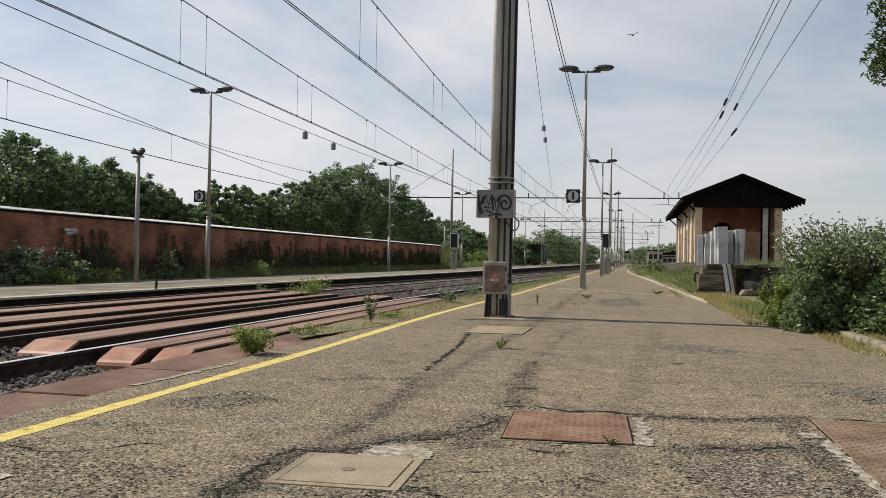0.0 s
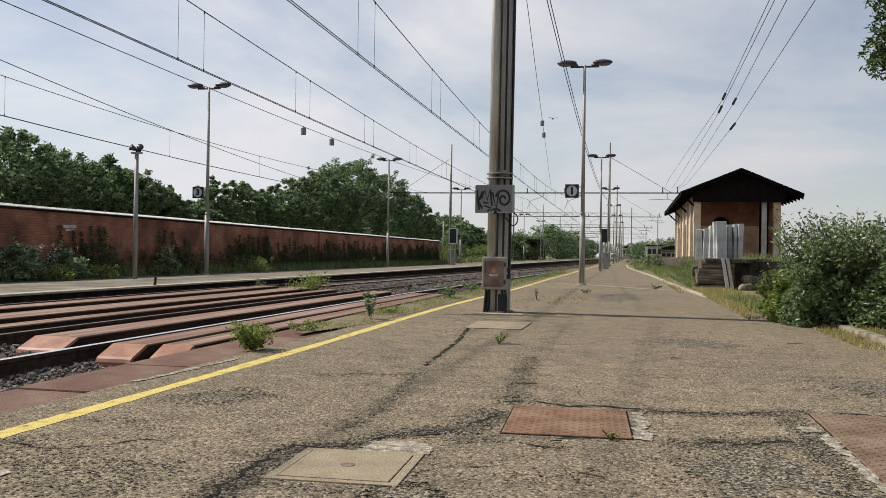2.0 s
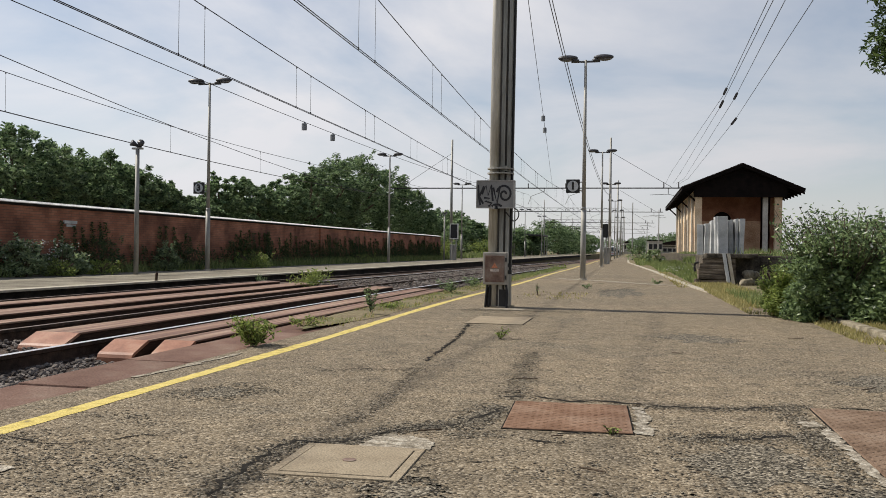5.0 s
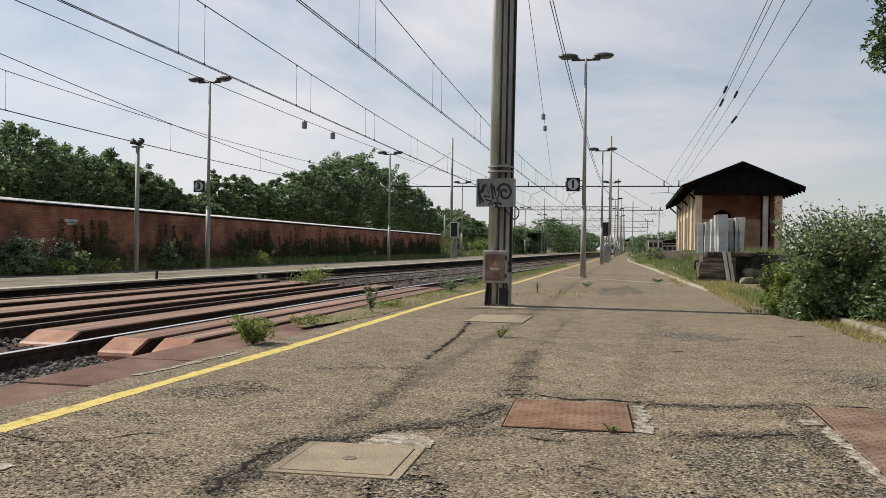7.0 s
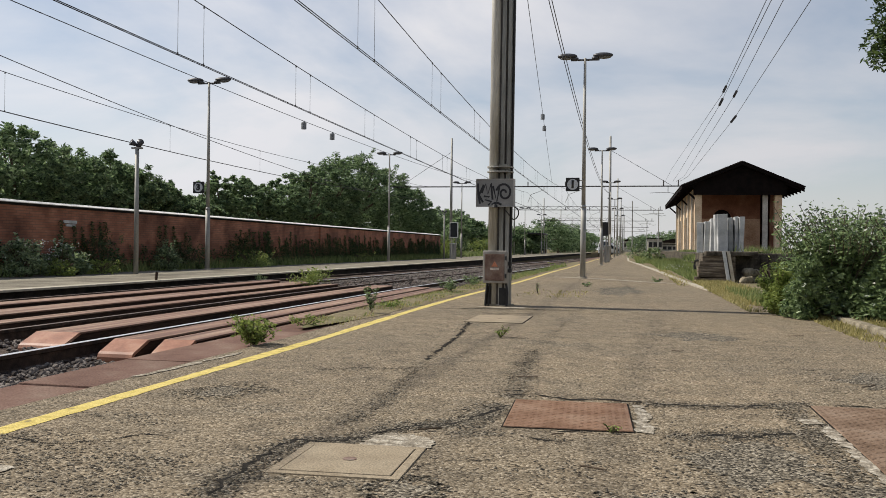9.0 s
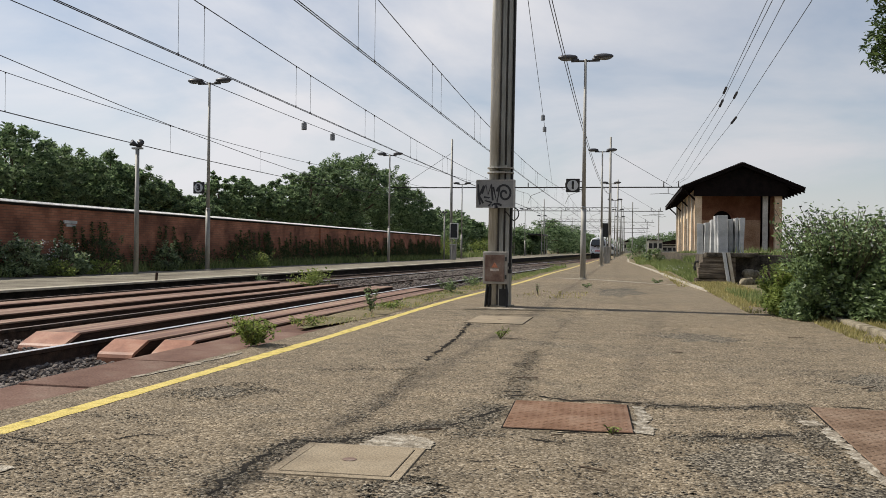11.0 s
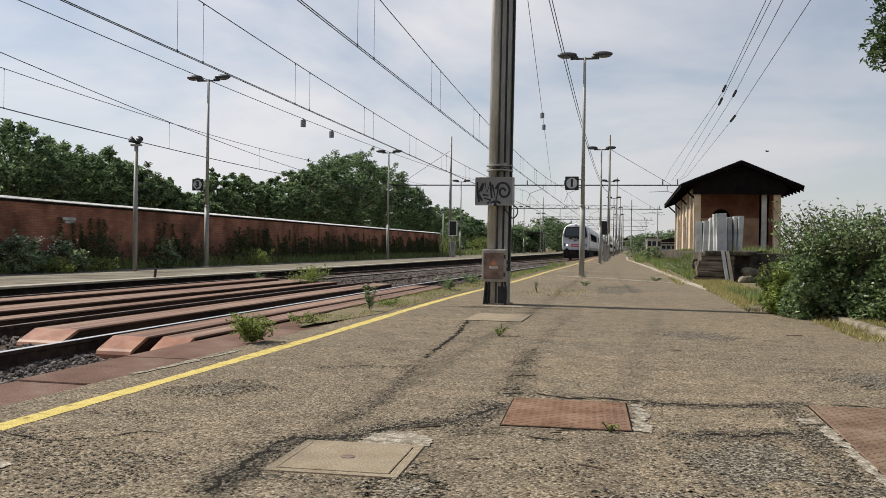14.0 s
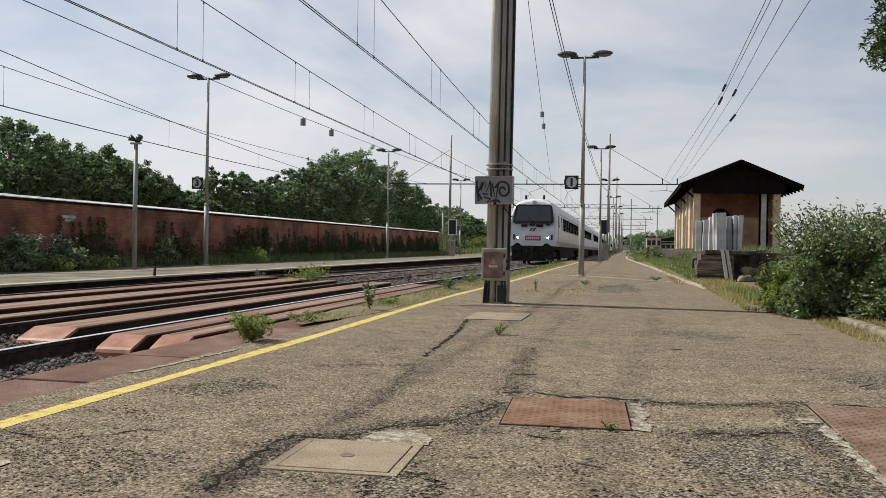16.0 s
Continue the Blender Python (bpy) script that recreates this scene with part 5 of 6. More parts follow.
        for v in bm.verts:
            v.co += Vector((noise.noise(v.co * 9 + Vector((x0 * 9, 0, 0))), 0.6 * noise.noise(v.co * 9 + Vector((0, x0 * 9, 3))), 1.3 * noise.noise(v.co * 11 + Vector((5, 0, x0 * 9))) * (v.co.z > 0.3))) * 0.014
        part("block", bm, M_SLAB, s)
    bm = B()
    box(bm, 2.1, 2.74, 25.0, 30, -0.1, 0.79, 0.03)
    tagged(part("dock_end", bm, M_RUBBLE), "rough end block of the loading dock", "dock", kind="structure")


loading_dock()


def goods_shed():
    t = thing("goods_shed", Matrix(), "old goods shed with dark overhanging roof and faded ochre-red walls", "building")
    z0 = 0.80
    YF, YR = 61.0, 83.0

    def wall(name, a, m, label=""):
        bm = B()
        box(bm, *a)
        return part(name, bm, m, t, label)
    wall("plinth", (4.0, 9.6, 57.6, 83.4, 0.3, z0 + 0.05), M_RUBBLE, "rough stone plinth")
    # gable wall with an arched doorway
    bm = B()
    xa, xb, cx, r = 4.45, 8.36, 5.95, 0.62
    arch = [(cx + r * math.cos(a), 2.95 + 0.66 * math.sin(a)) for a in np.linspace(math.pi, 0, 13)]
    outline = [(xa, z0), (cx - r, z0)] + arch + [(cx + r, z0), (xb, z0), (xb, 5.1), (6.80, 6.05), (xa, 5.1)]
    prism(bm, outline, YF, YF + 0.35)
    part("gable_wall", bm, M_PLASTER, t, "faded brick-red gable wall")
    d = wall("door", (cx - r - 0.02, cx + r + 0.02, YF + 0.2, YF + 0.26, z0, 3.6), M_ROOFTIMBER, "dark wooden door in the arch")
    for i in range(4):
        bm = B()
        box(bm, cx - r + 0.31 * i + 0.012, cx - r + 0.31 * i + 0.298, YF + 0.17, YF + 0.198, z0 + 0.02, 2.9)
        part("plank", bm, M_ROOFTIMBER, d)
    bm = B()
    a2 = [(cx + (r + 0.13) * math.cos(a), 2.95 + 0.82 * math.sin(a)) for a in np.linspace(math.pi, 0, 13)]
    prism(bm, arch + a2[::-1], YF - 0.04, YF)
    part("arch_trim", bm, M_PLASTER, t, "dull red arch moulding")
    for xl, xr in ((xa, cx - r - 0.14), (cx + r + 0.14, xb)):
        wall("dado", (xl, xr, YF - 0.012, YF - 0.002, z0, 3.0), M_TAN, "stained tan plaster on the lower wall")
    wall("side_wall", (4.12, 4.45, 61.0, YR, z0, 5.0), M_BUFF, "sunlit stained buff side wall")
    wall("side_wall", (9.1, 9.4, 62.0, YR, z0, 5.0), M_PLASTER)
    wall("rear_wall", (4.45, 9.1, YR - 0.3, YR, z0, 6.0), M_PLASTER)
    for y in (58.0, 61.2, 65.0, 69.0, 73.0, 77.0, 81.0):
        wall("pier", (4.0, 4.42 if y < 60 else 4.3, y, y + 0.5, z0, 4.85), M_BUFF if y < 60 else M_STONEWHITE, "pale plastered pier")
    for x in (8.82, ):
        wall("pier", (x, x + 0.42, 58.0, 58.5, z0, 4.6), M_BUFF, "pale plastered pier")
    for x, y in ((8.12, 58.1),):
        bm = B()
        box(bm, x, x + 0.3, y, y + 0.3, z0, 4.5, 0.01)
        part("post", bm, M_STONEWHITE, t, "pale square post")
    for y in (66.5, 75.0):
        bm = B()
        box(bm, 4.06, 4.13, y, y + 1.4, z0, 3.3)
        part("side_door", bm, M_SLEEPER, t, "weathered wooden side door")
    # roof: two slabs of timber, tile rows on top
    ridge, eave_l, eave_r = (6.80, 6.44), (3.15, 4.95), (10.46, 4.84)
    for (ex, ez) in (eave_l, eave_r):
        bm = B()
        prism(bm, [(ridge[0], ridge[1] - 0.02), (ex, ez), (ex, ez - 0.14), (ridge[0], ridge[1] - 0.2)], 57.3, 84.2)
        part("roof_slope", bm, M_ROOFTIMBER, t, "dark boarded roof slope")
        k = 26
        for i in range(k):
            f0, f1 = i / k, (i + 1.15) / k
            a = Vector((ridge[0], 0, ridge[1] + 0.02)).lerp(Vector((ex, 0, ez + 0.03)), f0)
            b = Vector((ridge[0], 0, ridge[1] + 0.02)).lerp(Vector((ex, 0, ez + 0.03)), min(f1, 1.02))
            bm = B()
            n = 74
            up = [bm.verts.new((a.x, 57.25 + 27 * j / n, a.z + (0.05 if j % 2 else 0.0) + float(rng.uniform(0, 0.02)))) for j in range(n + 1)]
            dn = [bm.verts.new((b.x, 57.25 + 27 * j / n, b.z + 0.025 + (0.05 if j % 2 else 0.0) + float(rng.uniform(0, 0.02)))) for j in range(n + 1)]
            for j in range(n):
                bm.faces.new((up[j], up[j + 1], dn[j + 1], dn[j]))
            lo = [bm.verts.new((v.co.x, v.co.y, v.co.z - 0.05)) for v in dn]
            for j in range(n):
                bm.faces.new((dn[j], dn[j + 1], lo[j + 1], lo[j]))
            end = [bm.verts.new((a.x, 57.25, a.z - 0.06)), bm.verts.new((b.x, 57.25, b.z - 0.04))]
            bm.faces.new((up[0], dn[0], end[1], end[0]))
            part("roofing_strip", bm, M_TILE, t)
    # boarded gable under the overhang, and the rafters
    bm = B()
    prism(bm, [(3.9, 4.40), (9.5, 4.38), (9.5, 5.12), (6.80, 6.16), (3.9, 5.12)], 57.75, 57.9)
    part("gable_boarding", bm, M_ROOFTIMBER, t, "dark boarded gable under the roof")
    for y in np.arange(57.5, 84, 1.2):
        for (ex, ez) in (eave_l, eave_r):
            bm = B()
            dx = (ridge[0] - ex) * 0.3
            dz = (ridge[1] - ez) * 0.3
            prism(bm, [(ex, ez - 0.15), (ex + dx, ez + dz - 0.15), (ex + dx, ez + dz - 0.29), (ex + 0.02, ez - 0.29)], float(y), float(y) + 0.1)
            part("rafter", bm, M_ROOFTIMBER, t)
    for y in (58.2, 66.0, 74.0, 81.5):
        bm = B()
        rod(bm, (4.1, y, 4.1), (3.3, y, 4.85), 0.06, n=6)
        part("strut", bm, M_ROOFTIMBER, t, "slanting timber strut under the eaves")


goods_shed()


def far_house(x0, x1, y, h, tag, windows, flat=True):
    t = thing("house", Matrix(), tag, "building", "far buildings")
    bm = B()
    box(bm, x0, x1, y, y + 8, -0.05, h)
    part("wall", bm, M_STONEWHITE, t)
    bm = B()
    if flat:
        box(bm, x0 - 0.3, x1 + 0.3, y - 0.3, y + 8.3, h, h + 0.25)
    else:
        prism(bm, [(x0 - 0.4, h), (x1 + 0.4, h), ((x0 + x1) / 2, h + 1.4)], y - 0.4, y + 8.4)
    part("roof", bm, M_TILE, t)
    for i in range(windows):
        bm = B()
        cx = x0 + (x1 - x0) * (i + 0.5) / windows
        box(bm, cx - 0.45, cx + 0.45, y - 0.03, y + 0.02, h * 0.45, h * 0.8)
        part("window", bm, M_DARK, t, "dark window")


far_house(4.5, 8.0, 230, 3.7, "small pale flat-roofed railway building by the siding", 3)
far_house(8.2, 12, 236, 2.4, "low pale building behind the siding", 3)
far_house(8, 20, 300, 3.4, "long pale building far behind the siding", 6, False)
far_house(-3, 1.5, 420, 5.0, "pale building at the far end of the line", 3, False)


# ---- plants ----
def leaf_arrays(c, s, wide=0.45, up=0.3):
    """Folded diamond leaves at the places c, of half lengths s."""
    n = len(c)
    d = rng.normal(size=(n, 3))
    d[:, 2] *= 0.6
    d /= np.linalg.norm(d, axis=1, keepdims=True)
    nn = rng.normal(size=(n, 3)) + np.array([0, 0, up * 3])
    side = np.cross(d, nn)
    side /= np.linalg.norm(side, axis=1, keepdims=True) + 1e-9
    nrm = np.cross(side, d)
    s = np.asarray(s)[:, None]
    v = np.stack([c - d * s, c + side * s * wide + nrm * s * 0.15, c + d * s, c - side * s * wide + nrm * s * 0.15], 1)
    return v.reshape(-1, 3)


def leaf_object(name, c, s, material, parent=None, label="", kind="", wide=0.45, up=0.3):
    v = leaf_arrays(c, s, wide, up)
    f = np.arange(len(v)).reshape(-1, 4)
    return raw(name, v.tolist(), f.tolist(), material, parent, label, kind)


def clump_points(clumps, n):
    """Places in the outer shells of many small clumps."""
    clumps = np.asarray(clumps, float)
    w = clumps[:, 3] ** 2
    k = rng.choice(len(clumps), n, p=w / w.sum())
    d = rng.normal(size=(n, 3))
    d /= np.linalg.norm(d, axis=1, keepdims=True)
    r = clumps[k, 3] * rng.random(n) ** 0.5
    p = clumps[k, :3] + d * r[:, None] * np.array([1, 1, 0.8])
    return p


def tree(x, y, top, radius, n, leaf, low=0.6, dense=320, size=(0.07, 0.13)):
    """A trunk with limbs under a crown whose rim is broken into many small tufts."""
    t = thing("tree", pose(x, y, 0), "leafy broad green tree with an uneven dense crown", "tree", "trees behind the wall")
    zc, hz = (top + low) / 2, (top - low) / 2
    seed = Vector((x * 0.37, y * 0.53, 1.7))

    def rim(d):
        v = Vector(d)
        return 0.93 + 0.22 * noise.noise(v * 1.9 + seed) + 0.14 * noise.noise(v * 4.7 + seed)
    d = rng.normal(size=(dense, 3))
    d /= np.linalg.norm(d, axis=1, keepdims=True)
    reach = np.array([rim(q) for q in d]) * rng.uniform(0.78, 1.0, dense)
    r = radius * rng.uniform(*size, dense)
    c = np.stack([d[:, 0] * reach * radius, d[:, 1] * reach * radius, zc + d[:, 2] * reach * hz], 1)
    c[:, 2] = np.minimum(c[:, 2], top * 1.03 - r * 0.6)
    tufts = np.concatenate([c, r[:, None]], 1)
    # shoots that stand out of the rim
    k = rng.choice(dense, dense // 4)
    out = np.stack([d[k, 0] * radius, d[k, 1] * radius, np.abs(d[k, 2]) * hz], 1) * rng.uniform(0.05, 0.13, (len(k), 1))
    tufts = np.concatenate([tufts, np.concatenate([c[k] + out, radius * rng.uniform(0.035, 0.07, (len(k), 1))], 1)])
    p = clump_points(tufts, n)
    core = np.array([(0, 0, zc, radius * 0.60), (0, 0, zc - hz * 0.4, radius * 0.66), (radius * 0.25, 0, zc + hz * 0.2, radius * 0.42), (-radius * 0.25, 0, zc + hz * 0.2, radius * 0.42)])
    q = clump_points(core, n // 6)
    q[:, 2] = np.clip(q[:, 2], low, top - 0.6)
    p[: n // 6] = q
    leaf_object("crown", p, rng.uniform(0.55, 1.15, n) * leaf, M_LEAF_TREE, t, "dense green leaves", wide=0.36, up=0.18)
    bm = B()
    rod(bm, (0, 0, -0.1), (0.1, 0.05, top * 0.4), 0.045 * top, 0.028 * top, 8)
    for q in tufts[:9]:
        rod(bm, (0.1, 0.05, top * 0.36), (q[0] * 0.85, q[1] * 0.85, q[2]), 0.016 * top, 0.006 * top, 6)
    part("trunk", bm, M_BARK, t, "grey-brown trunk and limbs")
    return t


for x, y, top, r in ((-22.5, 19.0, 5.3, 3.2), (-22.3, 23.5, 5.1, 3.0), (-22.2, 28.4, 5.15, 2.6), (-22.4, 31.4, 4.8, 2.4), (-22.2, 34.2, 4.8, 2.2), (-22.4, 36.8, 4.55, 2.0), (-22.5, 39.2, 4.0, 1.7), (-22.6, 41.6, 3.4, 1.5), (-23.5, 45.3, 3.6, 1.6)):
    tree(x, y, top, r, 20000, 0.115)
for x, y, top, r in ((-24, 49.0, 5.2, 2.1), (-24.3, 53.4, 5.25, 2.3), (-24, 57.8, 5.6, 2.4), (-24, 62.0, 6.6, 2.5), (-24.0, 67.2, 7.6, 3.2), (-24.6, 75.4, 9.5, 4.2), (-24.8, 85.5, 9.2, 4.3), (-24.2, 94.0, 7.4, 3.4), (-24.0, 101.5, 5.2, 2.4)):
    tree(x, y, top, r, 26000 if r > 3.1 else 15000, 0.155, dense=420 if r > 3.1 else 240, size=(0.06, 0.12))
for x, y, top, r in ((-21, 112, 5.0, 3.2), (-19.5, 121, 4.6, 3.0), (-18.6, 133, 4.4, 3.2), (-18.2, 147, 4.2, 3.4), (-18, 163, 4.5, 3.5), (-27, 122, 5.5, 3.8), (-30, 140, 7.5, 5.0), (-24, 160, 5.0, 4.0), (-21, 178, 5.5, 5), (-19, 200, 8.3, 6), (-18, 226, 7.6, 5.5), (-18, 250, 7.0, 6), (-16, 285, 7.5, 6), (-15, 330, 7, 6), (-22, 300, 10, 8), (14, 330, 8, 6), (4, 380, 7, 6), (9, 420, 9, 7), (-9, 520, 9, 9), (20, 380, 9, 8)):
    tree(x, y, top, r, 4000, 0.38, low=0.0, dense=90, size=(0.12, 0.22))


def overhanging_tree():
    t = thing("tree", pose(4.20, 9.6, 0), "tree whose leafy twigs overhang the platform edge", "tree")
    bm = B()
    rod(bm, (0, 0, -0.1), (-0.2, 0, 2.2), 0.11, 0.08, 10)
    rod(bm, (-0.2, 0, 2.2), (-1.1, -0.3, 3.3), 0.07, 0.03, 8)
    rod(bm, (-0.2, 0, 2.2), (0.4, 0.3, 3.8), 0.08, 0.04, 8)
    rod(bm, (-1.1, -0.3, 3.3), (-1.75, -0.55, 2.7), 0.025, 0.01, 6)
    rod(bm, (-1.1, -0.3, 3.3), (-1.9, -0.5, 3.35), 0.025, 0.01, 6)
    part("trunk", bm, M_BARK, t, "grey-brown trunk and bending twigs")
    cl = [(-1.70, -0.6, 2.98, 0.34), (-1.78, -0.6, 2.78, 0.30), (-1.72, -0.6, 3.35, 0.32), (-1.55, -0.6, 2.58, 0.26), (-1.4, -0.4, 3.2, 0.5), (-1.0, -0.2, 3.4, 0.6), (-0.3, 0, 3.7, 0.8), (0.5, 0.3, 4.0, 0.9), (-0.6, 0.5, 4.2, 0.7)]
    near = cl[:4] + [(-1.60, -0.6, 2.42, 0.20), (-1.50, -0.5, 2.85, 0.34)]
    p = np.concatenate([clump_points(near, 5200), clump_points(cl[4:], 5500)])
    leaf_object("crown", p, rng.uniform(0.024, 0.045, len(p)), M_LEAF_DARK, t, "pointed dark green leaves", wide=0.33)


overhanging_tree()


def shrub(x, y, r, h, n, leaf, material, tag, sprigs=0, lean=0.0):
    t = thing("shrub", pose(x, y, 0), tag, "shrub", "shrubs by the platform")
    cl = []
    for i in range(44):
        a, u = rng.uniform(0, 2 * np.pi), rng.uniform(0.0, 1.0) ** 1.35
        k = r * math.sqrt(max(0.08, 1 - (u - 0.35) ** 2 * 1.7)) * rng.uniform(0.3, 0.9)
        cl.append((k * math.cos(a), k * math.sin(a) * 0.9, h * (0.06 + 0.80 * u), r * rng.uniform(0.20, 0.34)))
    c = clump_points(cl, n)
    c[:, 2] = np.maximum(c[:, 2], 0.02)
    bm = B()
    extra = []
    for i in range(16):
        a = rng.uniform(0, 2 * np.pi)
        k = r * rng.uniform(0.3, 0.85)
        tube(bm, [(0.1 * r * math.cos(a), 0.1 * r * math.sin(a), 0), (0.5 * k * math.cos(a), 0.5 * k * math.sin(a), h * 0.5), (k * math.cos(a), k * math.sin(a), h * 0.85)], 0.007, 5)
    for i in range(sprigs):
        a = rng.uniform(0, 2 * np.pi)
        k = r * rng.uniform(0.1, 0.9)
        p = np.array([k * math.cos(a), k * math.sin(a), h * 0.75])
        d = np.array([0.5 * math.cos(a) + rng.normal(0, 0.25), 0.4 * math.sin(a), 1.6])
        d /= np.linalg.norm(d)
        L = h * rng.uniform(0.22, 0.5)
        pts = [tuple(p + d * L * f + np.array([0.05 * f * f * math.cos(a), 0, -0.05 * f * f])) for f in (0, 0.35, 0.7, 1.0)]
        tube(bm, pts, 0.004, 4)
        for f in np.linspace(0.1, 1.0, 13):
            for s in range(2):
                extra.append(p + d * L * f + rng.normal(0, 0.032, 3))
    part("stem", bm, M_BARK, t, "thin brown stems")["kind"] = "stuff"
    s = rng.uniform(0.6, 1.15, n) * leaf
    if extra:
        c = np.concatenate([c, np.array(extra)])
        s = np.concatenate([s, rng.uniform(0.6, 1.0, len(extra)) * leaf])
    leaf_object("leaves", c, s, material, t, "small pointed leaves")
    return t


for leaf_m in (M_LEAF_BUSH, M_LEAF_SAGE):
    leaf_m.node_tree.nodes["Principled BSDF"].inputs["Roughness"].default_value = 0.36
    leaf_m.node_tree.nodes["Principled BSDF"].inputs["Specular IOR Level"].default_value = 0.45
M_LEAF_LIME = foliage("fresh yellow-green leaves", (0.10, 0.15, 0.035), (0.34, 0.40, 0.11), 0.42)
shrub(2.58, 11.9, 0.74, 1.10, 17000, 0.039, M_LEAF_BUSH, "dense dark green shrub with tall leafy shoots", 70)
shrub(3.35, 11.5, 0.85, 1.10, 17000, 0.039, M_LEAF_BUSH, "wide dark green shrub with pale new shoots", 80)
shrub(2.9, 12.9, 0.85, 1.25, 11000, 0.039, M_LEAF_BUSH, "tall dark green shrub behind the kerb", 70)
shrub(2.05, 12.6, 0.45, 0.70, 4200, 0.036, M_LEAF_LIME, "fresh yellow-green shrub at the edge of the asphalt", 6)
shrub(4.2, 12.0, 0.9, 1.15, 8000, 0.039, M_LEAF_BUSH, "dark green shrub beside the kerb", 16)
shrub(2.45, 14.6, 0.45, 0.55, 2400, 0.032, M_LEAF_LIME, "low yellow-green shrub beside the dock", 4)
shrub(3.7, 23.8, 0.5, 0.5, 1500, 0.04, M_LEAF_LIME, "green shrub growing at the dock", 6)


def weed(x, y, r, h, n, leaf, material, tag="small green weed growing at the platform edge", z=0.0):
    t = thing("weed", pose(x, y, z), tag, "weed", "weeds along the platform")
    k = max(5, n // 60)
    stems, pts = B(), []
    for i in range(k):
        a = rng.uniform(0, 2 * np.pi)
        e = np.array([r * math.cos(a) * rng.uniform(0.3, 1), r * math.sin(a) * rng.uniform(0.3, 1), h * rng.uniform(0.45, 1.0)])
        tube(stems, [(0, 0, 0), tuple(e * np.array([0.6, 0.6, 0.5])), tuple(e)], 0.003, 4)
        for j in range(n // k):
            f = rng.uniform(0.15, 1.0)
            pts.append(e * np.array([f, f, f ** 0.8]) + rng.normal(0, 0.15 * r, 3) * np.array([1, 1, 0.6]))
    part("stem", stems, M_BARK, t)["kind"] = "stuff"
    c = np.array(pts)
    c[:, 2] = np.maximum(c[:, 2], 0.01)
    leaf_object("leaves", c, rng.uniform(0.6, 1.2, len(c)) * leaf, material, t)
    return t


weed(-3.16, 7.05, 0.21, 0.25, 1500, 0.021, M_LEAF_LIME, "bushy green weed on the platform edge")
weed(-3.22, 10.8, 0.12, 0.38, 200, 0.025, M_LEAF_BUSH, "tall thin weed on the platform edge")
weed(-3.4, 8.9, 0.2, 0.12, 200, 0.02, M_LEAF_LIME)
weed(-3.35, 16.5, 0.3, 0.28, 260, 0.03, M_LEAF_BUSH)
weed(-3.45, 19.6, 0.35, 0.25, 260, 0.03, M_LEAF_BUSH)
weed(-3.3, 12.0, 0.22, 0.12, 160, 0.025, M_LEAF_LIME)
weed(-1.2, 8.3, 0.08, 0.12, 70, 0.018, M_LEAF_LIME, "tiny weed in a crack of the asphalt")
weed(-0.07, 4.15, 0.035, 0.05, 40, 0.01, M_LEAF_LIME, "tiny weed in a crack of the asphalt")
weed(-1.72, 16.8, 0.06, 0.28, 40, 0.02, M_LEAF_BUSH, "thin dry weed in the asphalt")
weed(-0.95, 20.3, 0.15, 0.1, 60, 0.03, M_LEAF_BUSH, "tiny weed in a crack of the asphalt")
weed(-7.8, 20.6, 0.65, 0.42, 900, 0.035, M_LEAF_LIME, "spreading green weed between the tracks", -0.12)
weed(-10.75, 24.6, 0.25, 0.3, 160, 0.03, M_LEAF_BUSH, "small weed at the far platform", -0.25)
weed(0.7, 24.2, 0.2, 0.12, 90, 0.035, M_LEAF_BUSH, "tiny weed in a crack of the asphalt")
weed(-3.3, 41.5, 0.5, 0.22, 120, 0.05, M_LEAF_LIME)


def edge_soil():
    """Earth and moss over the coping, with a ragged rim."""
    ys = np.arange(8.6, 60, 0.5)
    verts, faces = [], []
    for y in ys:
        xi = -3.02 + 0.10 * noise.noise(Vector((y * 0.9, 0, 0))) + 0.05 * noise.noise(Vector((y * 3.1, 4, 0)))
        xo = -3.66 + 0.05 * noise.noise(Vector((y * 1.7, 9, 0)))
        f = min(1.0, (y - 8.6) / 2.0 + 0.1)
        m = (xi + xo) / 2
        verts += [(m + (xo - m) * f, y, 0.005), (m, y, 0.016), (m + (xi - m) * f, y, 0.005)]
    for j in range(len(ys) - 1):
        for i in range(2):
            faces.append((j * 3 + i, j * 3 + i + 1, j * 3 + i + 4, j * 3 + i + 3))
    tagged(raw("edge_soil", verts, faces, M_EARTH, smooth=True), "thin soil and moss gathered along the platform edge", "soil", kind="structure")


edge_soil()


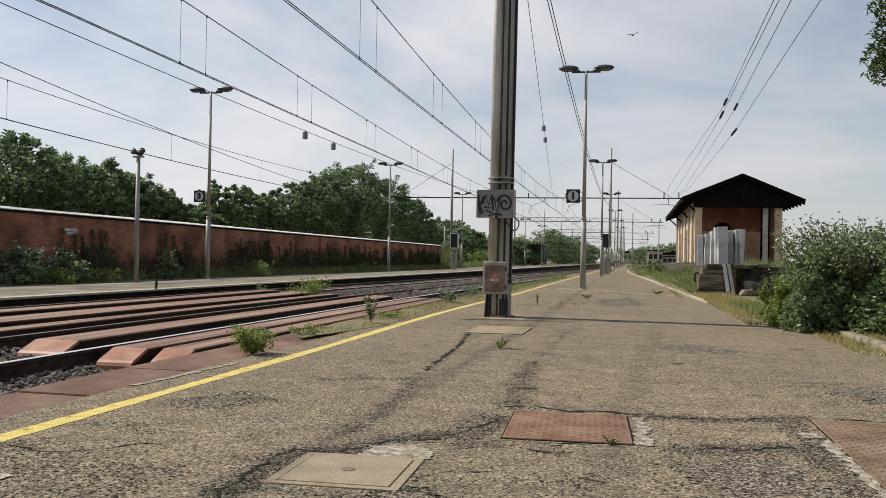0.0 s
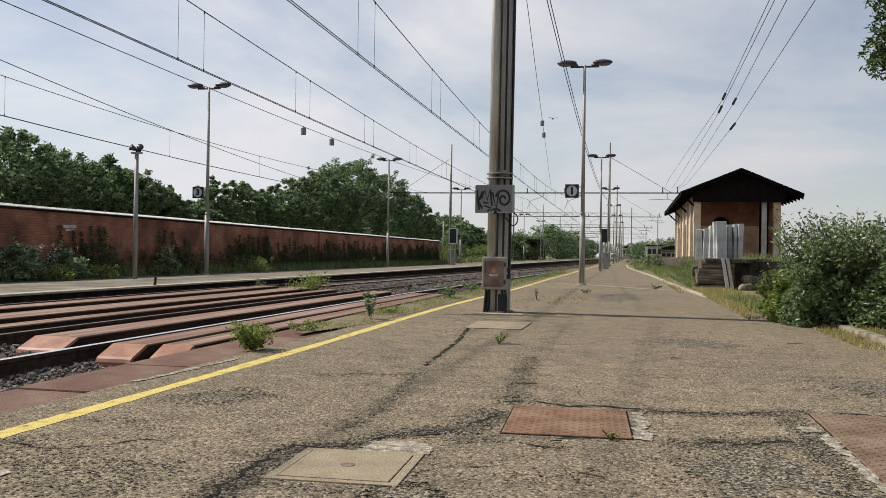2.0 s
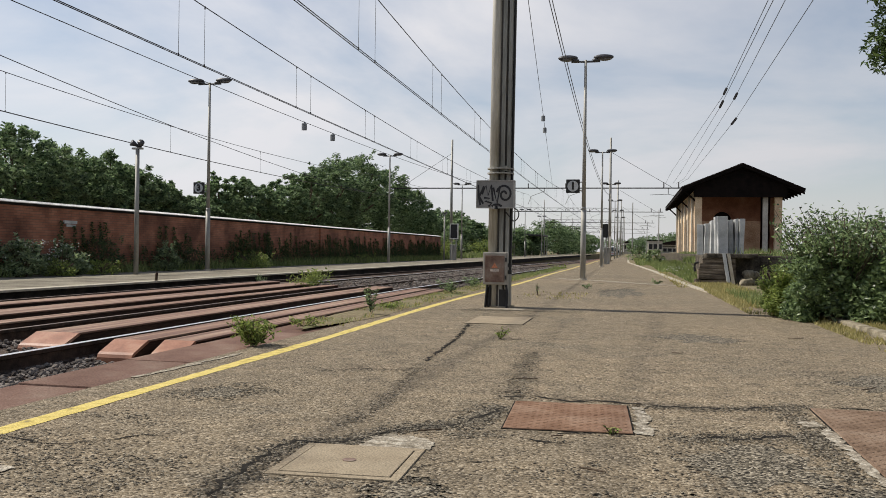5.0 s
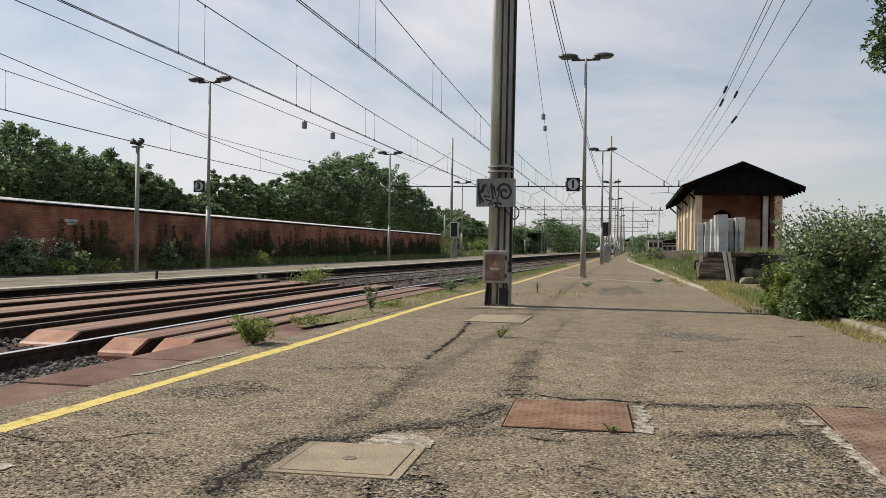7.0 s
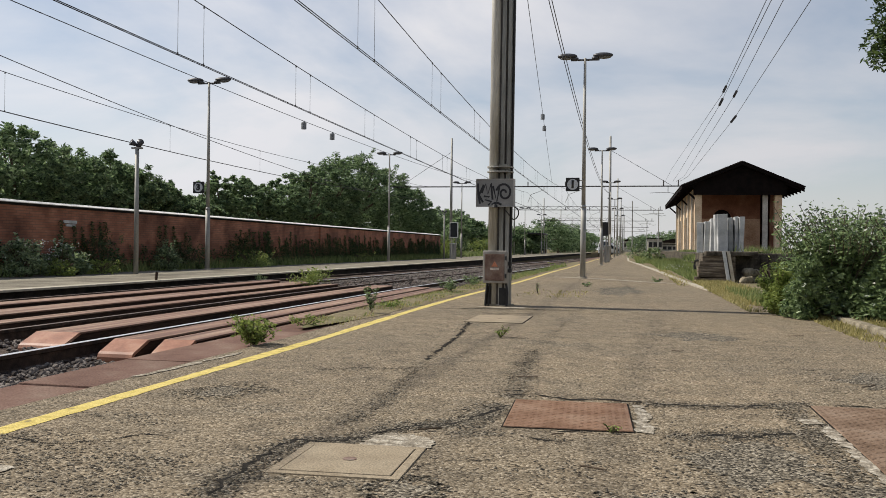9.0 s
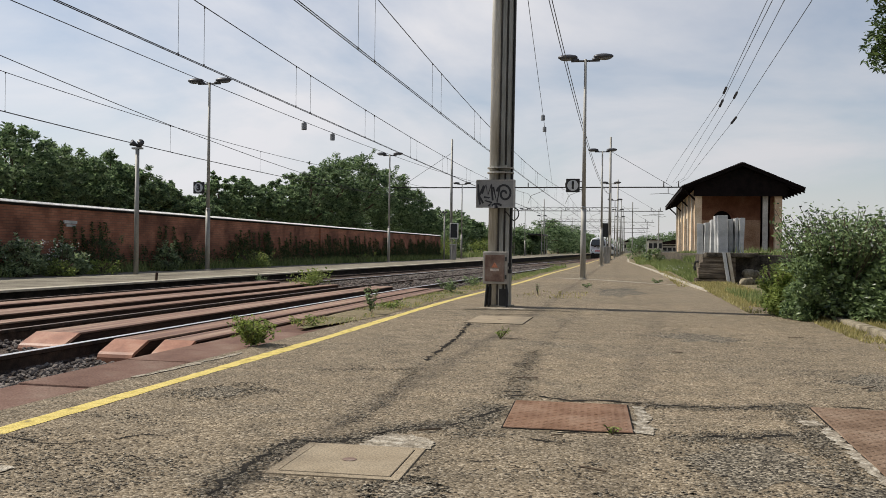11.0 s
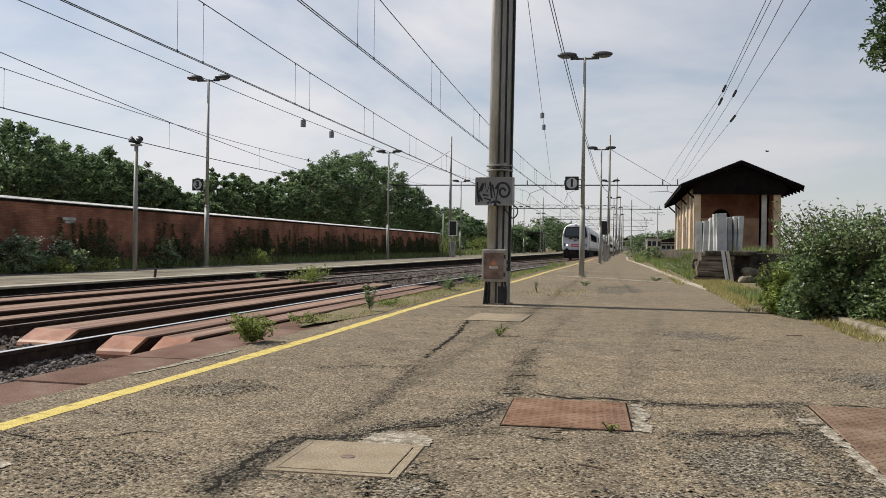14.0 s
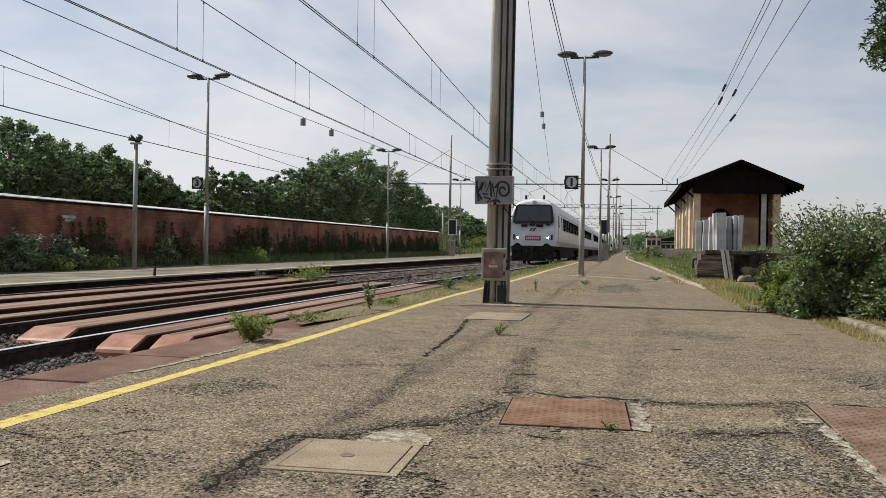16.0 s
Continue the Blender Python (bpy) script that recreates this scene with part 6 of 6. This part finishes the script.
def grass(name, regions, material, tag, flowers=0):
    """Blades over patches: x0, x1, y0, y1, z, height, count."""
    vs, fs, k = [], [], 0
    fl = []
    for x0, x1, y0, y1, z, h, n in regions:
        x, y = rng.uniform(x0, x1, n), rng.uniform(y0, y1, n)
        g = np.array([noise.noise(Vector((a * 1.3, b * 1.3, 3.1))) for a, b in zip(x, y)])
        keep = g > -0.25
        x, y = x[keep], y[keep]
        n = len(x)
        hh = h * rng.uniform(0.4, 1.1, n)
        a = rng.uniform(0, 2 * np.pi, n)
        w = 0.004 + 0.0004 * y
        b = rng.normal(0, 0.35, (n, 2)) * hh[:, None]
        p0 = np.stack([x - np.cos(a) * w, y - np.sin(a) * w, np.full(n, z)], 1)
        p1 = np.stack([x + np.cos(a) * w, y + np.sin(a) * w, np.full(n, z)], 1)
        p2 = np.stack([x + b[:, 0], y + b[:, 1], z + hh], 1)
        vs.append(np.stack([p0, p1, p2], 1).reshape(-1, 3))
        fs.append(np.arange(n * 3).reshape(-1, 3) + k)
        k += n * 3
    return tagged(raw(name, np.concatenate(vs).tolist(), np.concatenate(fs).tolist(), material), tag, "grass", kind="stuff")


grass("green_grass", [(1.65, 2.7, 25, 40, 0.02, 0.17, 5200), (1.25, 3.0, 38, 60, 0.02, 0.24, 4500), (0.4, 3.5, 55, 95, 0.02, 0.35, 3500), (1.9, 3.2, 13, 19, 0.02, 0.15, 2500), (2.75, 6, 25, 30, 0.8, 0.25, 900), (-15.95, -15.0, 15, 74, 0.0, 0.42, 6000), (-3.65, -3.1, 9.5, 22, 0.0, 0.05, 1500), (-3.65, -3.1, 20, 45, 0.0, 0.10, 2000), (-20, -16, 74, 120, -0.02, 0.6, 3000), (1.95, 2.5, 26, 40, 0.05, 0.32, 4000), (2.3, 2.9, 27, 40, 0.45, 0.3, 1800), (2.5, 3.1, 40, 58, 0.1, 0.35, 3000), (2.9, 3.6, 27, 57, 0.75, 0.2, 1500)], M_GRASS, "uneven green grass and weeds in tufts")
grass("dry_grass", [(2.2, 2.49, 6.5, 13, 0.0, 0.05, 2400), (2.6, 3.4, 6, 13, 0.02, 0.08, 5200), (1.6, 2.4, 12.6, 20, 0.02, 0.07, 4200), (1.62, 2.6, 18, 24.2, 0.02, 0.10, 3200), (-3.65, -3.05, 9, 30, 0.0, 0.05, 2600), (-2.0, -0.8, 15.5, 18, 0.0, 0.05, 160), (1.15, 1.5, 22, 38, 0.0, 0.08, 700)], M_DRY, "dry yellow grass along the kerb")


def creeper():
    """Dark creeper climbing the wall in uneven tongues."""
    y, cs = 14.0, []
    while y < 73.5:
        thick = y > 33 or 22 < y < 24.5 or 27.5 < y < 30
        h = float(rng.uniform(0.75, 1.55)) if thick else float(rng.uniform(0.4, 0.95))
        w = float(rng.uniform(0.14, 0.42))
        n = int((330 if thick else 210) * h)
        u = rng.random(n) ** 1.5
        cs.append(np.stack([-15.96 + np.abs(rng.normal(0, 0.04, n)) + 0.2 * (1 - u) * rng.random(n), y + rng.normal(0, 0.6, n) * w * (1.15 - u), h * u + 0.03], 1))
        y += float(rng.uniform(0.12, 0.42))
    c = np.concatenate(cs)
    tagged(leaf_object("creeper", c, rng.uniform(0.022, 0.05, len(c)), M_LEAF_IVY), "dark green creeper climbing the red brick wall in tongues", "creeper", kind="stuff")


creeper()
for x, y, r, h, n, m, tag in ((-15.2, 19.8, 0.75, 0.95, 1900, M_LEAF_SAGE, "leafy shrub with pale blossom at the wall"), (-15.2, 21.4, 0.7, 0.85, 1900, M_LEAF_SAGE, "leafy shrub with pale blossom at the wall"), (-14.75, 20.6, 0.55, 0.4, 700, M_LEAF_LIME, "low bright green weeds at the wall"), (-14.7, 22.4, 0.6, 0.38, 700, M_LEAF_LIME, "low bright green weeds at the wall"), (-15.1, 26.8, 0.5, 0.85, 1300, M_LEAF_SAGE, "round pale green shrub at the wall"), (-14.9, 33.2, 0.9, 0.6, 1200, M_LEAF_LIME, "low bright green shrub at the wall"), (-15.2, 49.0, 0.8, 0.5, 400, M_LEAF_LIME, "low bright green shrub at the wall"), (-15.4, 23.5, 0.7, 1.1, 1300, M_LEAF_IVY, "dark shrub at the foot of the wall"), (-15.4, 29.0, 0.6, 0.8, 800, M_LEAF_IVY, "dark shrub at the foot of the wall"), (-17, 78, 2.2, 1.6, 1500, M_LEAF_LIME, "bright green thicket past the end of the wall"), (-19, 86, 2.6, 1.8, 1500, M_LEAF_LIME, "bright green thicket past the end of the wall"), (-20, 96, 3.0, 2.2, 1500, M_LEAF_BUSH, "green thicket past the end of the wall"), (-17.5, 108, 3.0, 2.0, 1200, M_LEAF_LIME, "bright green thicket past the end of the wall"), (-18, 118, 3.2, 2.6, 1200, M_LEAF_BUSH, "green thicket past the end of the wall"), (-19, 130, 3.5, 2.8, 1200, M_LEAF_BUSH, "green thicket past the end of the wall"), (-21, 76, 2.8, 2.6, 1500, M_LEAF_BUSH, "green thicket past the end of the wall"), (-1.3 + 2.9, 64, 0.9, 1.0, 500, M_LEAF_BUSH, "green shrub in the grass by the siding"), (0.6, 92, 1.2, 1.3, 500, M_LEAF_BUSH, "green shrub in the grass by the siding")):
    shrub(x, y, r, h, n, 0.07 if m is M_LEAF_SAGE else 0.045 if y < 50 else 0.12, m, tag, 3)


def blossom():
    n = 260
    c = np.concatenate([np.stack([rng.normal(-15.15, 0.2, n), rng.uniform(19.3, 21.8, n), rng.uniform(0.35, 0.95, n)], 1), np.stack([rng.uniform(2.1, 3.9, 160), rng.uniform(11.0, 12.4, 160), rng.uniform(0.85, 1.35, 160)], 1), np.stack([rng.uniform(1.3, 2.6, 60), rng.uniform(28, 38, 60), rng.uniform(0.2, 0.32, 60)], 1)])
    tagged(leaf_object("blossom", c, rng.uniform(0.014, 0.028, len(c)), M_FLOWER, wide=0.8), "small white blossoms among shrubs and grass", "blossom", kind="stuff")


blossom()

# ---- train ----
M_TWHITE = surface("white and pale grey train paint", [(0.62, 0.63, 0.64), (0.72, 0.73, 0.74)], 1.2, 0.38, 0, 0.02, 60, fine=0.05)
M_TGREY = surface("mid grey train band", [(0.27, 0.28, 0.29), (0.34, 0.35, 0.36)], 1.2, 0.4, 0, 0.02, 60, fine=0.05)
M_TROOF = surface("grimy grey train roof", [(0.22, 0.22, 0.215), (0.33, 0.33, 0.32)], 1.5, 0.7, 0, 0.1, 60)
M_TGLASS = surface("dark tinted glass", [(0.02, 0.026, 0.03), (0.03, 0.038, 0.043)], 2, 0.12, 0, 0, 60, fine=0.05)
M_TGLASS.node_tree.nodes["Principled BSDF"].inputs["Specular IOR Level"].default_value = 0.6
M_SIDEGLASS = surface("dark coach window", [(0.012, 0.015, 0.017), (0.02, 0.024, 0.027)], 2, 0.6, 0, 0, 60, fine=0.05)
M_SIDEGLASS.node_tree.nodes["Principled BSDF"].inputs["Specular IOR Level"].default_value = 0.0
M_TRED = surface("red train stripe", [(0.5, 0.03, 0.04), (0.58, 0.05, 0.06)], 2, 0.4, 0, 0, 60, fine=0.05)
M_TUNDER = surface("sooty underframe", [(0.012, 0.011, 0.010), (0.04, 0.035, 0.03)], 4, 0.8, 0, 0.3, 40)
M_HEADLIGHT = glow("lit headlight", (1.0, 0.97, 0.86), 9.0)
SECTION = [(-1.38, 1.12), (-1.43, 1.5), (-1.44, 2.3), (-1.40, 3.0), (-1.27, 3.5), (-1.0, 3.83), (-0.55, 4.0), (0, 4.05), (0.55, 4.0), (1.0, 3.83), (1.27, 3.5), (1.40, 3.0), (1.44, 2.3), (1.43, 1.5), (1.38, 1.12)]


def hull(stations, m, parent, name="body"):
    """A body through cross sections; each station: y, width factor, roof drop, slant."""
    bm = B()
    rings = []
    for y, w, drop, slant in stations:
        ring = []
        for x, z in SECTION:
            zz = z - drop * max(0.0, (z - 2.4) / 1.65)
            ring.append(bm.verts.new((x * w, y + slant * max(0.0, zz - 2.25), zz)))
        rings.append(ring)
    for a, b in zip(rings, rings[1:]):
        for i in range(len(SECTION) - 1):
            bm.faces.new((a[i], a[i + 1], b[i + 1], b[i]))
        bm.faces.new((a[-1], a[0], b[0], b[-1]))
    bm.faces.new(rings[0][::-1])
    bm.faces.new(rings[-1])
    bmesh.ops.recalc_face_normals(bm, faces=bm.faces)
    return part(name, bm, m, parent)


def quad_panel(bm, corners, out, thick=0.015):
    a = [bm.verts.new(Vector(c) + Vector(out) * thick) for c in corners]
    b = [bm.verts.new(Vector(c) - Vector(out) * 0.02) for c in corners]
    bm.faces.new(a)
    for i in range(4):
        j = (i + 1) % 4
        bm.faces.new((a[j], a[i], b[i], b[j]))
    bmesh.ops.recalc_face_normals(bm, faces=bm.faces)


def bogie(coach, y):
    bm = B()
    box(bm, -1.05, 1.05, y - 1.7, y + 1.7, 0.45, 0.75, 0.03)
    for s in (-1, 1):
        for q in (-1.25, 1.25):
            rod(bm, (s * 0.69, y + q, 0.46), (s * 0.82, y + q, 0.46), 0.46, n=20)
            box(bm, s * 1.0 - 0.1, s * 1.0 + 0.1, y + q - 0.18, y + q + 0.18, 0.34, 0.62)
    part("bogie", bm, M_TUNDER, coach, "sooty bogie with steel wheels")


def coach(train, y0, length, cab):
    c = new("coach")
    c.parent = train
    c.matrix_basis = pose(0, y0, 0)
    c["label"] = "white driving coach with raked cab" if cab else "white passenger coach with dark window band"
    front = [(0.0, 0.945, 0.20, 0.30), (0.05, 0.98, 0.12, 0.30), (0.28, 0.998, 0.05, 0.26), (0.9, 1.0, 0.0, 0.16), (2.2, 1.0, 0.0, 0.0)] if cab else [(0.25, 1.0, 0.0, 0.0)]
    hull(front + [(length - 0.25, 1.0, 0.0, 0.0)], M_TWHITE, c)
    ya = 2.3 if cab else 0.35
    for s in (-1, 1):
        def side(y_a, y_b, z_a, z_b, m, name, label="", thick=0.012):
            def xat(z):
                return float(np.interp(z, [1.12, 1.5, 2.3, 3.0, 3.5], [1.38, 1.43, 1.44, 1.40, 1.27]))
            bm = B()
            quad_panel(bm, [(s * xat(z_a), y_a, z_a), (s * xat(z_a), y_b, z_a), (s * xat(z_b), y_b, z_b), (s * xat(z_b), y_a, z_b)], (s, 0, 0), thick)
            part(name, bm, m, c, label)
        side(ya + 2.6, length - 2.6, 2.12, 3.08, M_TGREY, "window_band", "grey band round the windows", 0.006)
        side(ya, length - 0.3, 1.13, 1.42, M_TGREY, "lower_band", "grimy grey band along the sill", 0.006)
        side(ya, length - 0.3, 3.14, 3.18, M_TROOF, "gutter", "dark rain gutter", 0.02)
        n = 10
        step = (length - ya - 5.8) / n
        for i in range(n):
            y = ya + 2.9 + i * step
            side(y + 0.16, y + step - 0.16, 2.2, 3.0, M_SIDEGLASS, "window", "dark tinted window", 0.016)
        for y in (ya + 1.4, length - 2.2):
            side(y, y + 0.95, 1.2, 3.2, M_TGREY, "door", "grey passenger door", 0.010)
            side(y + 0.22, y + 0.73, 2.2, 3.0, M_SIDEGLASS, "door_window", "", 0.018)
        if cab:
            side(1.35, 1.95, 2.3, 3.0, M_SIDEGLASS, "cab_window", "dark cab side window", 0.016)
    bm = B()
    box(bm, -1.2, 1.2, 6.0, length - 6.0, 0.35, 1.12, 0.05)
    part("underframe", bm, M_TUNDER, c, "sooty equipment boxes under the floor")
    bm = B()
    box(bm, -1.25, 1.25, 0.6, length - 0.6, 0.9, 1.13)
    part("sole_bar", bm, M_TUNDER, c)
    bogie(c, 3.6)
    bogie(c, length - 3.6)
    for y in np.arange(4.0, length - 3, 5.0):
        bm = B()
        box(bm, -0.55, 0.55, float(y), float(y) + 2.2, 3.98, 4.12, 0.04)
        part("roof_unit", bm, M_TROOF, c)
    if not cab:
        bm = B()
        box(bm, -0.8, 0.8, -0.3, 0.28, 1.1, 3.5, 0.05)
        part("gangway", bm, M_TUNDER, c, "black rubber gangway")
        return c

    # cab front
    def face(corners, m, name, label=""):
        bm = B()
        quad_panel(bm, corners, (0, -1, 0.2), 0.03)
        return part(name, bm, m, c, label)

    def fy(z):
        return -0.005 + 0.30 * max(0.0, z - 2.25)

    def rounded(w0, w1, z0, z1, r, lift, m, name, label):
        """A plate with rounded corners on the sloping front, w0 wide below and w1 above."""
        bm = B()
        ring = []
        for sx, sz in ((1, -1), (1, 1), (-1, 1), (-1, -1)):
            w, z = (w0, z0 + r) if sz < 0 else (w1, z1 - r)
            a0 = {(1, -1): -90, (1, 1): 0, (-1, 1): 90, (-1, -1): 180}[(sx, sz)]
            for q in range(6):
                a = radians(a0 + 18 * q)
                ring.append((sx * (w - r) + r * math.cos(a), z + r * math.sin(a)))
        lo = [bm.verts.new((x, fy(z) + 0.03, z)) for x, z in ring]
        hi = [bm.verts.new((x, fy(z) - lift - 0.02 * (1 - (x / w0) ** 2), z)) for x, z in ring]
        bm.faces.new(hi)
        for q in range(len(ring)):
            bm.faces.new((lo[q], lo[(q + 1) % len(ring)], hi[(q + 1) % len(ring)], hi[q]))
        bmesh.ops.recalc_face_normals(bm, faces=bm.faces)
        return part(name, bm, m, c, label)
    rounded(1.24, 1.12, 2.46, 3.66, 0.20, 0.035, M_TUNDER, "screen_surround", "black rounded windscreen surround")
    rounded(1.10, 1.01, 2.62, 3.54, 0.15, 0.05, M_TGLASS, "windscreen", "wide dark windscreen")
    for x0, x1, z0, z1 in ((-0.72, -0.34, 2.28, 2.45), (0.20, 0.62, 2.28, 2.45), (-0.2, 0.12, 2.36, 2.47), (0.78, 1.02, 2.36, 2.48)):
        bm = B()
        box(bm, x0, x1, -0.05, 0.03, z0, z1, 0.03)
        part("wiper_housing", bm, M_TUNDER, c, "black wiper housing under the windscreen")
    bm = B()
    rod(bm, (0.02, -0.07, 2.44), (-0.42, 0.10, 3.1), 0.018, n=6)
    part("wiper_arm", bm, M_DARK, c)
    for s in (-1, 1):
        bm = B()
        box(bm, s * 1.15 - 0.05, s * 1.15 + 0.05, -0.035, 0.05, 1.5, 1.82, 0.02)
        part("tail_lamp", bm, M_DARK, c, "dark unlit tail lamp")
        bm = B()
        box(bm, s * 1.43 - 0.03, s * 1.43 + 0.03, 1.15, 1.2, 1.25, 2.9, 0.01)
        part("handrail", bm, M_TGREY, c)
    for s in (-1, 1):
        bm = B()
        rod(bm, (s * 0.45, -0.06, 2.4), (s * 0.15, -0.02, 2.5), 0.03, n=6)
        part("wiper", bm, M_DARK, c)
        bm = B()
        rod(bm, (s * 0.93, -0.045, 1.62), (s * 0.93, 0.03, 1.62), 0.11, n=18)
        part("lamp_rim", bm, M_DARK, c)
        bm = B()
        rod(bm, (s * 0.92, -0.055, 1.62), (s * 0.92, -0.046, 1.62), 0.068, n=18)
        part("headlight", bm, M_HEADLIGHT, c, "bright lit headlight")
        bm = B()
        rod(bm, (s * 0.88, -0.42, 1.05), (s * 0.88, 0.1, 1.05), 0.09, n=12)
        rod(bm, (s * 0.88, -0.47, 1.05), (s * 0.88, -0.42, 1.05), 0.24, n=16)
        part("buffer", bm, M_TUNDER, c, "black round buffer")
        bm = B()
        rod(bm, (s * 0.55, 0.9, 4.0), (s * 0.55, 0.9, 4.25), 0.07, n=8)
        part("roof_horn", bm, M_DARK, c)
    bm = B()
    box(bm, -0.12, 0.12, 0.42, 0.6, 3.72, 3.90, 0.02)
    part("top_lamp", bm, M_LENS, c, "small unlit top lamp")
    face([(-0.48, -0.02, 1.47), (0.48, -0.02, 1.47), (0.48, -0.02, 1.74), (-0.48, -0.02, 1.74)], M_TRED, "red_plate", "red plate across the front")
    bm = B()
    for x in np.linspace(-0.36, 0.36, 7):
        box(bm, float(x) - 0.035, float(x) + 0.035, -0.056, -0.051, 1.54, 1.67)
    part("caption_bars", bm, M_TWHITE, c, "row of short white bars")
    bm = B()
    for x in (-0.09, 0.10):
        prism(bm, [(x - 0.1, 2.02), (x - 0.02, 2.02), (x + 0.02, 2.14), (x + 0.1, 2.14), (x + 0.12, 2.2), (x - 0.04, 2.2)], -0.035, -0.02)
    part("emblem", bm, M_DARK, c, "dark emblem shapes")
    bm = B()
    box(bm, -1.28, 1.28, -0.05, 0.5, 0.22, 1.14, 0.06)
    part("buffer_beam", bm, M_TUNDER, c, "black buffer beam and skirt")
    bm = B()
    box(bm, -0.1, 0.1, -0.35, -0.05, 0.9, 1.12, 0.03)
    rod(bm, (0, -0.33, 0.95), (0, -0.28, 0.5), 0.05)
    part("coupling", bm, M_TUNDER, c)
    for x in (-0.5, -0.35, 0.35, 0.5):
        bm = B()
        tube(bm, [(x, -0.06, 0.95), (x, -0.16, 0.8), (x, -0.1, 0.55)], 0.03)
        part("hose", bm, M_DARK, c)
    return c


def build_train():
    t = thing("train", pose(TRACK1, 412, RAIL_Z), "white passenger train with dark windows and lit headlights, running", "train")
    t.scale = (1.04, 1.04, 1.04)
    coach(t, 0.0, 26.4, True)
    for i in range(1, 7):
        coach(t, 26.8 * i, 26.4, False)
    return t


train = build_train()


def bird(tag):
    t = thing("bird", pose(0, 0, 40), tag, "bird", "birds in the sky")
    bm = B()
    ball(bm, (0, 0, 0), 0.07, 0.2, 0.06, 8, 6)
    part("body", bm, M_DARK, t)
    for s in (-1, 1):
        bm = B()
        a = [bm.verts.new(v) for v in ((s * 0.05, 0.1, 0.02), (s * 0.05, -0.07, 0.02), (s * 0.32, -0.02, 0.10), (s * 0.55, -0.1, 0.03), (s * 0.30, 0.09, 0.11))]
        bm.faces.new(a)
        bmesh.ops.solidify(bm, geom=list(bm.faces), thickness=0.012)
        part("wing", bm, M_DARK, t, "slim dark wing")
    return t


bird_one = bird("small dark bird gliding over the station")
bird_two = bird("small dark bird crossing the sky above the shed")


# ---- edge coping, piece by piece ----
def coping_one():
    c = thing("platform_edge", Matrix(), "reddish weathered concrete coping along the platform edge", "platform edge", kind="structure")
    w = -3.125 - EDGE1
    bm = B()
    box(bm, -w / 2, w / 2, 0.004, 1.196, -0.12, 0.0, 0.01)
    me = bpy.data.meshes.new("coping_slab")
    bm.to_mesh(me)
    bm.free()
    me.materials.append(M_COPING)
    for i in range(110):
        share("coping_slab", me, c, pose((EDGE1 - 3.125) / 2, -12 + 1.2 * i, float(rng.uniform(-0.028, -0.012)), 0, float(rng.uniform(-0.6, 0.3)), 0))
    bm = B()
    box(bm, EDGE1 + 0.06, -3.125, -12, 120, -0.5, -0.16)
    part("retaining_face", bm, M_RUBBLE, c)


coping_one()


def motions():
    speed = 22.3
    times = [0, 0.1, 0.2, 1, 2, 3, 4, 5, 6, 7, 8, 9, 10, 11, 12, 13, 14, 15, 15.5, 15.7, 15.8, 15.9, 16.0]
    walk(train, [(t, pose(TRACK1, 55.4 + speed * (16.0 - t), RAIL_Z + grade(55.4 + speed * (16.0 - t)), -0.2865)) for t in times])
    walk(bird_one, [(0.0, pose(-0.06, 60, 16.05, 0, 12, 190)), (0.3, pose(-0.75, 60, 14.7, 0, -8, 190)), (0.6, pose(-1.1, 60.5, 13.65, 0, 10, 192)), (2.0, pose(-6.5, 75, 12.5, 0, 0, 200)), (6.0, pose(-45, 130, 12, 0, 0, 210)), (16.0, pose(-190, 300, 12, 0, 0, 210))])
    walk(bird_two, [(0.0, pose(-60, 420, 6, 0, 0, -10)), (10.0, pose(-4, 160, 4.5, 0, 0, -20)), (13.0, pose(9.5, 104, 8.2, 0, 0, -60)), (14.0, pose(14.42, 100, 11.62, 0, 8, -70)), (14.5, pose(16.99, 100, 13.53, 0, -8, -70)), (15.0, pose(19.29, 100, 15.79, 0, 8, -70)), (15.5, pose(21.8, 100, 18.13, 0, -6, -70)), (16.0, pose(24.55, 100, 20.38, 0, 0, -70))])


motions()
